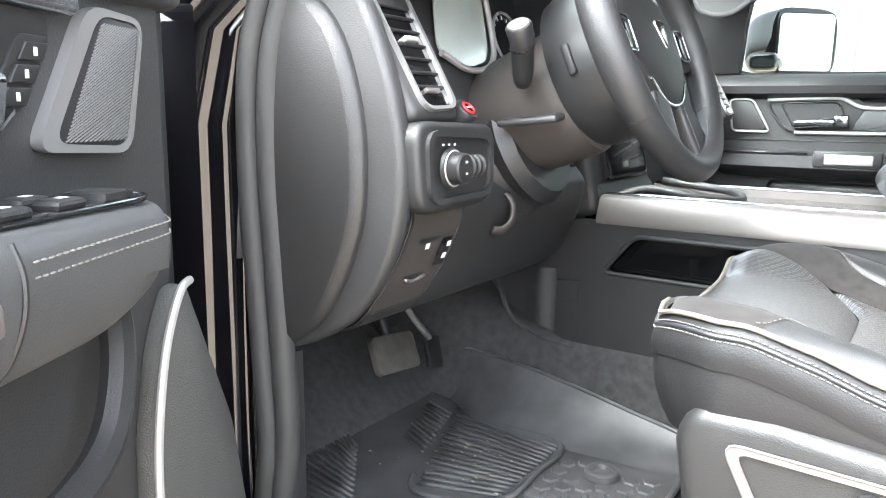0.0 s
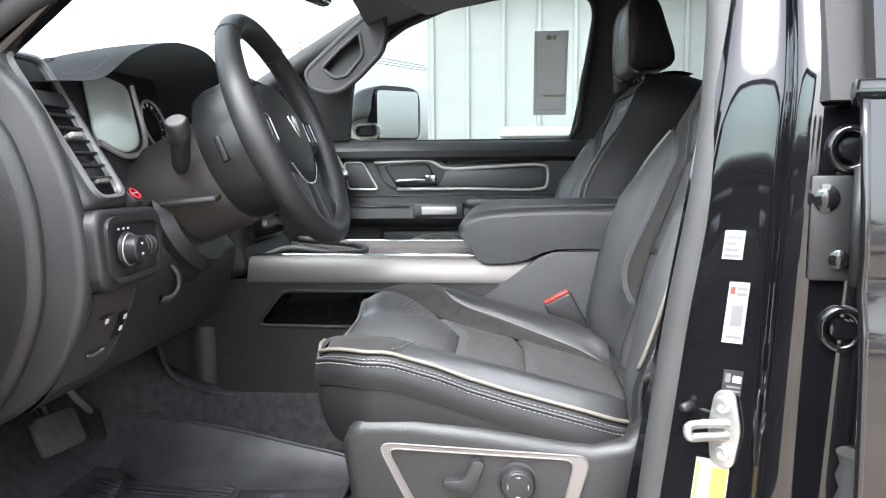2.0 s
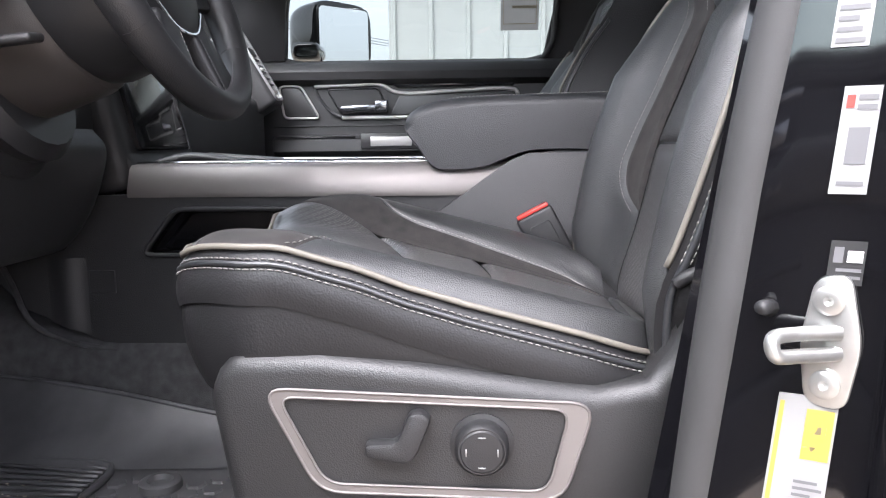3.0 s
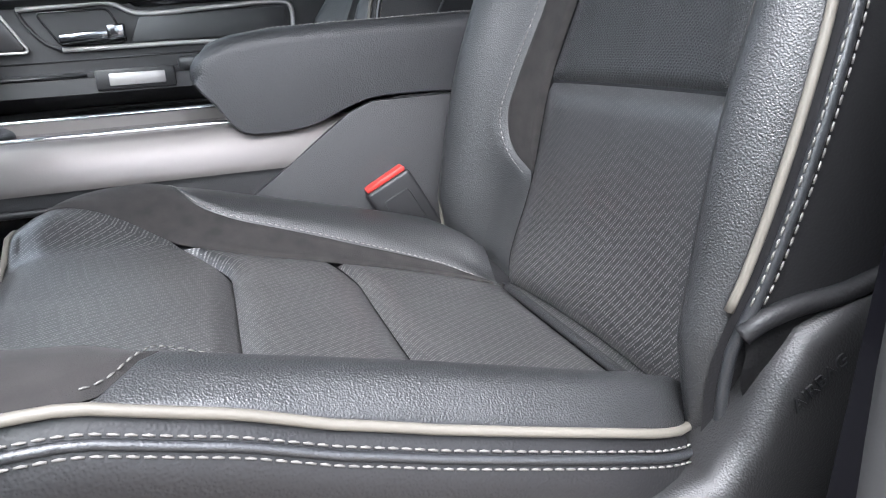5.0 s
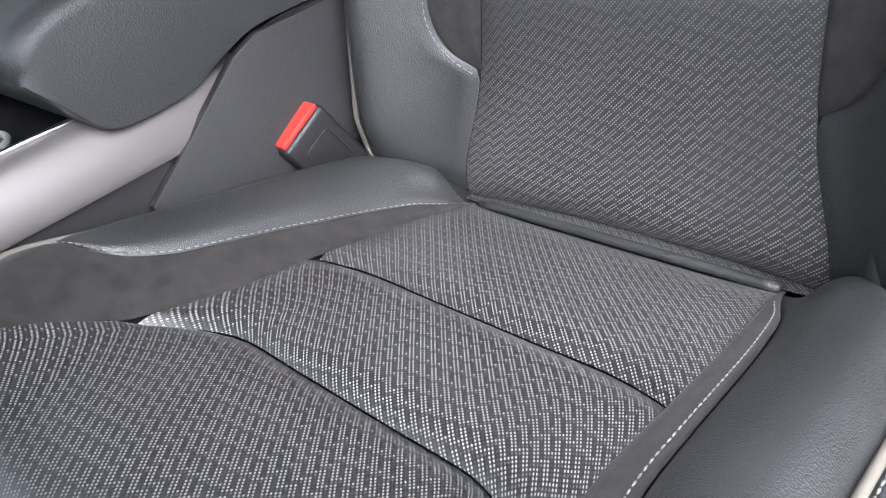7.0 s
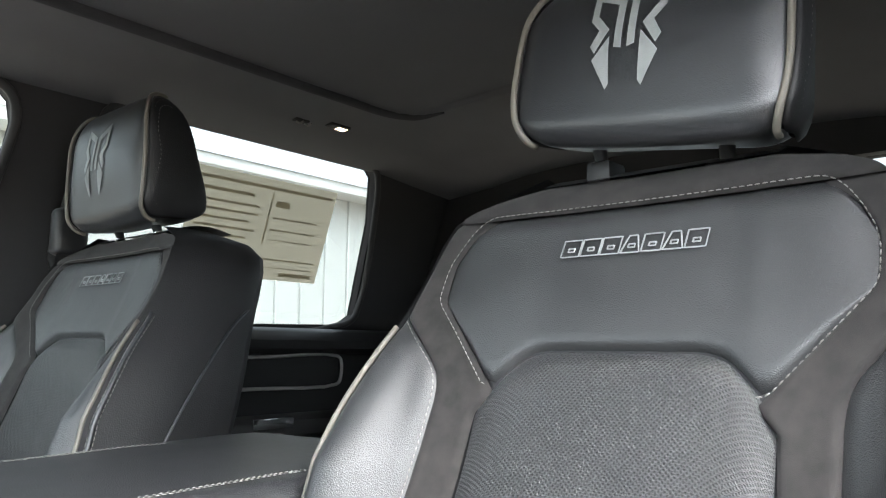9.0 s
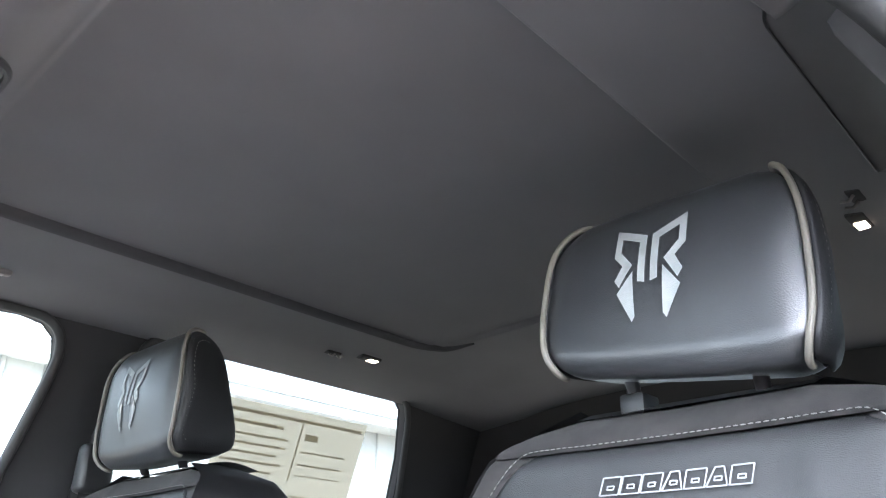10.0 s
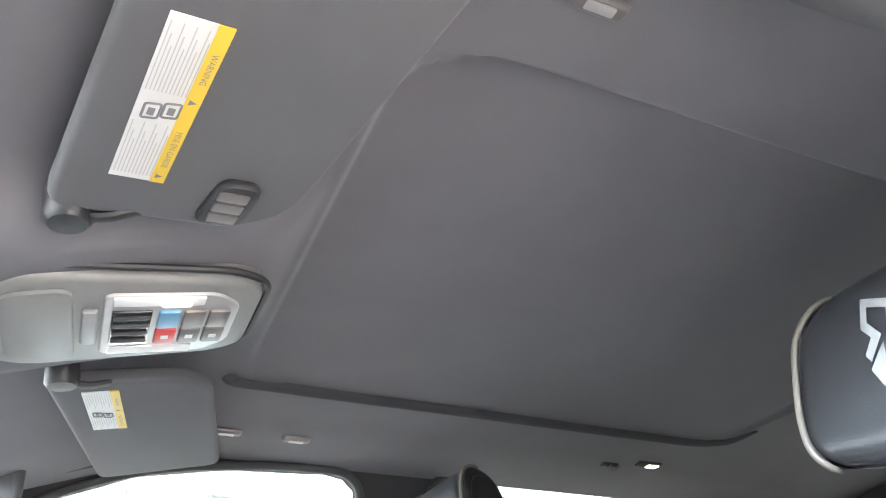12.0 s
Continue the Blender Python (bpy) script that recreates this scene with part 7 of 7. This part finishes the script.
part("webbing", grid(lambda u, v: (0.535 + 0.046 * (u - 0.5), -0.715 + 0.03 * v, 0.55 + 0.75 * v), 2, 10), VINYL, rbelt)
pbelt = thing("seat_belt", (0.46, 0.66, 1.10), "black woven seat belt hanging by the pillar", "seat belt", "seat belts")
part("webbing", grid(lambda u, v: (0.485 + 0.046 * (u - 0.5), 0.70 - 0.07 * v, 0.55 + 0.72 * v), 2, 10), VINYL, pbelt)
part("guide", rbox((0.455, 0.625, 1.225), (0.515, 0.66, 1.31), 0.012, 3), PLASTIC_D, pbelt, "belt guide loop")

# ---------------------------------------------------------------- footwell
fm = thing("floor_mat", (-0.55, -0.45, 0.425), "black ribbed rubber floor mat with dusty scuffs", "floor mat")


def mat_z(x, y):
    return 0.4335 + 0.55 * max(0.0, -0.72 - x) ** 1.3 + 0.018 * max(0.0, 1 - min(abs(y + 0.725), 0.03) / 0.03)


def rib(a, b, r=0.0035):
    pts = [(a[0] + (b[0] - a[0]) * k / 6, a[1] + (b[1] - a[1]) * k / 6) for k in range(7)]
    part("rib", tube([(x, y, mat_z(x, y) + 0.0022) for x, y in pts], r, 6, flat=0.8), MATRUB, fm)


part("sheet", grid(lambda u, v: (-0.95 + 0.80 * u, -0.740 + 0.53 * v, mat_z(-0.95 + 0.80 * u, -0.740 + 0.53 * v)), 50, 40), MATRUB, fm)
part("sheet_edge", tube([(x, -0.735, mat_z(x, -0.735)) for x in np.linspace(-0.95, -0.15, 20)] + [(-0.15, y, mat_z(-0.15, y)) for y in np.linspace(-0.72, -0.22, 8)], 0.005, 8), MATRUB, fm)
for k in range(17):
    q = k / 16
    rib((-0.800 + 0.035 * q, -0.400 - 0.29 * q), (-0.640 + 0.17 * q, -0.500 - 0.215 * q))
for k in range(11):
    q = k / 10
    rib((-0.650 + 0.055 * q, -0.265 - 0.155 * q), (-0.585 + 0.050 * q, -0.290 - 0.165 * q))
for k in range(16):
    q = k / 15
    rib((-0.578 + 0.098 * q, -0.270 - 0.275 * q), (-0.356, -0.306 - 0.20 * q))
part("heel_edge", tube(curve_pts([(-0.585, -0.262, 0.437), (-0.47, -0.285, 0.438), (-0.352, -0.306, 0.439), (-0.344, -0.42, 0.439), (-0.345, -0.520, 0.439), (-0.40, -0.562, 0.439), (-0.47, -0.570, 0.439), (-0.497, -0.535, 0.439)], 5), 0.005, 8), MATRUB, fm)
for i in range(6):
    for j in range(11):
        x, y = -0.322 + 0.027 * i, -0.66 + 0.031 * j + 0.0155 * (i % 2)
        if y < -0.325 and (x + 0.258) ** 2 + (y + 0.36) ** 2 > 0.0016:
            part("pad", lathe([(0, 0.0145), (0.003, 0.0125), (0.0035, 0.001)], (x, y, mat_z(x, y)), (0, 0, 1), 6), MATRUB, fm)
part("mat_anchor", lathe([(0, 0.028), (0.009, 0.027), (0.011, 0.024), (0.011, 0.017), (0.004, 0.015), (0.004, 0.001)], (-0.258, -0.360, 0.435), (0, 0, 1), 28), MATRUB, fm, "round mat anchor")
DUST = mat("pale_dirt", (0.30, 0.27, 0.22), 0.95, var=0.3, vscale=200)
rng = random.Random(7)
crumbs = bmesh.new()
for k in range(70):
    x, y = (rng.gauss(-0.47, 0.05), rng.gauss(-0.42, 0.045)) if k < 45 else (rng.uniform(-0.75, -0.35), rng.uniform(-0.68, -0.30))
    r = rng.uniform(0.0006, 0.0024)
    rbox((x, y, mat_z(x, y) + 0.004), (x + r * rng.uniform(1, 3), y + r, mat_z(x, y) + 0.0045 + r * 0.5), 0, 1, crumbs)
tagged(part("grit", crumbs, DUST), "pale crumbs of dry dirt on the mat", "grit", "", "stuff")
wall = thing("floor_liner", (-0.45, -0.24, 0.44), "smooth black raised floor liner beside the tunnel", "floor liner")
lo_ = curve_pts([(-0.90, -0.20, 0.52), (-0.74, -0.205, 0.440), (-0.641, -0.222, 0.436), (-0.544, -0.285, 0.436), (-0.44, -0.303, 0.436), (-0.352, -0.310, 0.436), (-0.248, -0.305, 0.436), (-0.18, -0.300, 0.436), (-0.14, -0.27, 0.436)], 5)
hi_ = curve_pts([(-0.92, -0.185, 0.60), (-0.76, -0.195, 0.545), (-0.658, -0.200, 0.535), (-0.585, -0.202, 0.536), (-0.518, -0.203, 0.531), (-0.385, -0.206, 0.511), (-0.265, -0.209, 0.487), (-0.177, -0.212, 0.470), (-0.12, -0.214, 0.452)], 5)
part("sheet", grid(lambda u, v: lo_[int(round(u * 40))].lerp(hi_[int(round(u * 40))], v) + Vector((0, 0.012 * math.sin(math.pi * v), -0.012 * math.sin(math.pi * v))), 40, 10), MATRUB, wall)
part("liner_edge", tube(hi_, 0.0035, 8), MATRUB, wall)
solo("kick_panel", prism([(-0.545, 0.43), (-0.515, 0.43), (-0.517, 0.695), (-0.545, 0.70), (-0.80, 0.78), (-0.90, 0.60), (-0.90, 0.43)], 1, -0.785, -0.745, 0.006), PLASTIC, "charcoal kick panel beside the footwell", "kick panel", "structure")
brake = thing("brake_pedal", (-0.62, -0.425, 0.55), "worn dusty rubber brake pedal", "pedal")
pm_ = local((-0.625, -0.422, 0.580), (0, 1, -0.06), (-0.45, 0, 0.893), (0.893, 0, 0.45))
part("pad", put(prism(rounded([(-0.062, -0.030), (0.052, -0.036), (0.062, 0.030), (-0.052, 0.036)], 0.012), 2, 0.0, 0.014, 0.003), pm_), mat("dusty_rubber", (0.062, 0.058, 0.053), 0.8, grain=0.5, gscale=200, kind="noise", var=0.35, vscale=40), brake, "dusty pedal pad")
part("arm", tube(curve_pts([(-0.632, -0.405, 0.575), (-0.68, -0.40, 0.66), (-0.72, -0.40, 0.78)], 5), 0.011, 8), PLASTIC_D, brake)
gas = thing("accelerator_pedal", (-0.66, -0.31, 0.53), "black plastic accelerator pedal", "pedal")
part("pad", put(rbox((-0.024, -0.032, 0.0), (0.024, 0.030, 0.010), 0.004, 2), local((-0.642, -0.276, 0.543), (0, 1, -0.25), (-0.35, 0.24, 0.93), (0.93, 0, 0.35))), PLASTIC_D, gas)
part("rod", tube([(-0.640, -0.285, 0.572), (-0.650, -0.318, 0.612), (-0.660, -0.348, 0.66), (-0.67, -0.36, 0.72)], 0.0065, 10), STEEL, gas, "bare steel rod")
part("bracket", rbox((-0.72, -0.375, 0.600), (-0.675, -0.315, 0.72), 0.006, 2), PLASTIC_D, gas)

# ---------------------------------------------------------------- overhead
VISOR = mat("visor_knit", (0.082, 0.083, 0.088), 0.95, grain=0.35, gscale=1600, kind="noise", var=0.08, sheen=0.1)
VISOR_W = mat("visor_label_white", (0.60, 0.60, 0.58), 0.45, var=0.05)
VISOR_Y = mat("visor_label_yellow", (0.66, 0.45, 0.03), 0.45, var=0.05)
VISOR_INK = mat("visor_label_ink", (0.42, 0.42, 0.41), 0.5, var=0.05)


def visor(s, tilt, label):
    vis = thing("sun_visor", (-0.07, s * 0.42, 1.47), label, "sun visor", "sun visors")
    b = Vector((0.14, s, 0.02)).normalized()
    a = Vector((1, -0.14 * s, 0.16)).normalized()
    vm = local((-0.040, s * 0.40, 1.478), a, b, a.cross(b) if s > 0 else b.cross(a))
    o = rounded([(-0.105, -0.215), (0.055, -0.208), (0.095, -0.17), (0.115, 0.215), (-0.085, 0.235)], 0.025)
    part("blade", put(prism(o, 2, -0.008, 0.014, 0.007, 3), vm), VISOR, vis, "dark knit visor blade")
    part("hinge_clip", put(lathe([(-0.02, 0.020), (0.010, 0.020), (0.015, 0.016), (0.016, 0.001)], (-0.083, -0.226, 0.0), (0, 0, -1), 24), vm), PLASTIC_D, vis, "round visor clip")
    part("clip_arm", put(tube(curve_pts([(-0.085, -0.226, -0.006), (-0.055, -0.214, -0.010), (-0.03, -0.205, -0.004)], 5), 0.007, 8, flat=0.6), vm), PLASTIC_D, vis)
    b0 = -0.152 if s < 0 else -0.186
    lw, ll = (0.031, 0.180) if s < 0 else (0.034, 0.150)
    lab = part("warning_label", put(rbox((-0.066, b0, -0.0095), (-0.066 + lw, b0 + ll, -0.0082), 0), vm), VISOR_W, vis, "white and yellow warning label")
    part("yellow_band", put(rbox((-0.0665 + lw, b0, -0.0100), (-0.0555 + lw, b0 + ll, -0.0083), 0), vm), VISOR_Y, lab)
    for k in range(11):
        for a, b in ((0.006, 0.066), (0.098, 0.160)):
            part("print_bar", put(rbox((-0.0640 + lw / 11.5 * k, b0 + a * ll / 0.166, -0.0099), (-0.0631 + lw / 11.5 * k, b0 + (b - 0.010 * (k % 3)) * ll / 0.166, -0.0096), 0), vm), VISOR_INK, lab)
    for u, v in ((-0.060, 0.076), (-0.047, 0.080)):
        part("print_block", put(tube([(u + x, b0 + v + y, -0.0098) for x, y in rounded([(0, 0), (0.011, 0.002), (0.011, 0.018), (0, 0.016)], 0.002)], 0.0010, 5, closed=True), vm), INK, lab)
        part("print_block", put(rbox((u + 0.003, b0 + v + 0.004, -0.0099), (u + 0.008, b0 + v + 0.012, -0.0096), 0), vm), INK, lab)
    # words on the yellow band
    for word, at in (("WARNING", b0 + ll * (0.77 if s < 0 else 0.24)), ("MISE EN GARDE", b0 + ll * (0.25 if s < 0 else 0.76))):
        tm = vm @ local((lw - 0.0610, at, -0.0103), (0, s, 0), (1, 0, 0), (0, 0, -1))
        part("word", lettering(word, 0.0066, tm), INK, lab)
        part("word_mark", put(prism([(lw - 0.0640, at + s * 0.033), (lw - 0.0640, at + s * 0.039), (lw - 0.0585, at + s * 0.036)], 2, -0.0103, -0.0100), vm), INK, lab)
    return vis, vm


vis, vm = visor(-1, 0, "dark knit driver sun visor with a warning label")
rem = part("remote_pad", put(prism(rounded([(0.010, -0.195), (0.052, -0.190), (0.054, -0.130), (0.018, -0.130)], 0.014), 2, -0.018, -0.006, 0.004), vm), PLASTIC, vis, "three-button garage remote")
for k in range(3):
    part("remote_button", put(rbox((0.018, -0.183 + 0.016 * k, -0.0200), (0.044, -0.170 + 0.016 * k, -0.0175), 0.002), vm), WARM, rem)
visor(1, 0, "dark knit passenger sun visor with a warning label")
oh = thing("overhead_console", (-0.08, 0.0, 1.50), "grey overhead console with lamps and buttons", "overhead console")
om = local((-0.093, 0.012, 1.473), (1, 0, 0.22), (0, 1, 0), (-0.22, 0, 1))
CONSG = mat("pale_grey_plastic", (0.20, 0.198, 0.19), 0.42, grain=0.25, gscale=1400, var=0.05)
o_out = rounded([(-0.135, -0.085), (-0.10, -0.105), (0.10, -0.090), (0.135, -0.066), (0.135, 0.066), (0.10, 0.090), (-0.10, 0.105), (-0.135, 0.085)], 0.03)
part("housing", put(prism(o_out, 2, -0.014, 0.05, 0.008, 3), om), CONSG, oh, "warm grey console housing")
part("housing_rim", put(tube([(a, b, -0.002) for a, b in rounded([(-0.142, -0.09), (-0.10, -0.112), (0.10, -0.097), (0.142, -0.070), (0.142, 0.070), (0.10, 0.097), (-0.10, 0.112), (-0.142, 0.09)], 0.03)], 0.004, 8, closed=True), om), PLASTIC, oh)
part("sunglass_door", put(prism(rounded([(-0.120, -0.075), (-0.055, -0.085), (-0.050, 0.085), (-0.120, 0.075)], 0.02), 2, -0.019, -0.010, 0.004), om), CONSG, oh, "storage door")
part("latch", put(rbox((-0.046, -0.040, -0.021), (-0.030, 0.040, -0.012), 0.004), om), LABEL, oh)
part("lamp_frame", put(prism(rounded([(-0.026, -0.072), (0.085, -0.072), (0.112, -0.045), (0.112, 0.045), (0.085, 0.072), (-0.026, 0.072)], 0.012), 2, -0.018, -0.010, 0.003), om), SATIN, oh, "satin silver lamp frame")
for s in (-1, 1):
    part("map_lamp", put(rbox((-0.018, s * 0.060 - 0.010, -0.0205), (0.072, s * 0.060 + 0.008, -0.016), 0.002), om), WHITE, oh, "clear map lamp")
part("lamp_glow", put(rbox((0.030, -0.066, -0.0222), (0.058, -0.054, -0.0200), 0.001), om), LAMPW, oh, "lit warm map lamp")
part("speaker_grille", put(rbox((-0.018, -0.040, -0.0205), (0.022, 0.042, -0.016), 0.002), om), PIANO, oh)
for k in range(4):
    part("slot_bar", put(rbox((-0.016, -0.032 + 0.019 * k, -0.0235), (0.020, -0.026 + 0.019 * k, -0.0195), 0.0012), om), PLASTIC, oh)
BLUEB = mat("blue_button", (0.10, 0.25, 0.40), 0.4)
for k, (m1, m2) in enumerate(((BLUEB, RED), (WARM, WARM), (WARM, WARM))):
    bt = part("button", put(rbox((0.028 + 0.026 * k, -0.040, -0.0225), (0.051 + 0.026 * k, 0.0, -0.016), 0.003), om), m1, oh, "square overhead button")
    part("button", put(rbox((0.028 + 0.026 * k, 0.003, -0.0225), (0.051 + 0.026 * k, 0.040, -0.016), 0.003), om), m2, oh)
    part("button_mark", put(rbox((0.035 + 0.026 * k, 0.016, -0.0232), (0.043 + 0.026 * k, 0.024, -0.0225), 0), om), WHITE, bt)
# rear-view mirror
rv = thing("rearview_mirror", (-0.30, 0.0, 1.42), "black rear-view mirror on the windshield", "mirror")
part("shell", put(rbox((-0.125, -0.035, -0.018), (0.125, 0.035, 0.018), 0.014, 4), local((-0.285, -0.03, 1.415), (0.25, 0.97, 0), (0, 0, 1), (0.97, -0.25, 0))), PIANO, rv)
part("mirror_glass", put(rbox((-0.115, -0.028, 0.0182), (0.115, 0.028, 0.0195), 0.0006, 1), local((-0.285, -0.03, 1.415), (0.25, 0.97, 0), (0, 0, 1), (0.97, -0.25, 0))), MIRROR, rv)
part("stem", tube([(-0.30, -0.01, 1.43), (-0.33, 0.0, 1.46)], 0.012, 8), PLASTIC_D, rv)
# coat hooks, lamps and caps on the side rails
for s in (-1, 1):
    lam = thing("side_lamp", (1.0, s * 0.51, 1.56), "small lit warm lamp on the side rail", "lamp", "side lamps")
    z = liner_z(1.0, 0.51)
    part("bezel", rbox((0.960, s * 0.51 - 0.012, z - 0.004), (1.018, s * 0.51 + 0.012, z + 0.01), 0.003), LINER_P, lam)
    part("lens", rbox((0.986, s * 0.51 - 0.008, z - 0.0060), (1.011, s * 0.51 + 0.008, z - 0.003), 0.0015), LAMPW, lam, "lit warm lens")
    hk = thing("coat_hook", (0.90, s * 0.53, 1.55), "small dark coat hook on the side rail", "hook", "coat hooks")
    zz = liner_z(0.90, 0.53)
    part("base", rbox((0.882, s * 0.53 - 0.009, zz - 0.003), (0.920, s * 0.53 + 0.009, zz + 0.01), 0.003), LINER_P, hk)
    for dx in (-0.010, 0.012):
        part("prong", tube([(0.90 + dx, s * 0.53, zz - 0.004), (0.90 + dx + 0.003, s * 0.522, zz - 0.010), (0.90 + dx + 0.004, s * 0.512, zz - 0.007)], 0.0022, 8), WARM, hk)
    for x in ((0.105, 0.232) if s > 0 else (0.095, 0.203)):
        yc = s * (0.572 if s > 0 else 0.48)
        cp = thing("rail_cap", (x, yc, 1.54), "oval grey cap on the side rail", "cap", "rail caps")
        zc = liner_z(x, abs(yc))
        part("cap", rbox((x - 0.026, yc - 0.010, zc - 0.007), (x + 0.026, yc + 0.010, zc + 0.01), 0.006, 3), WARM, cp)
        part("cap_face", rbox((x - 0.014, yc - 0.005, zc - 0.0085), (x + 0.014, yc + 0.005, zc - 0.005), 0.002), SATIN, cp)
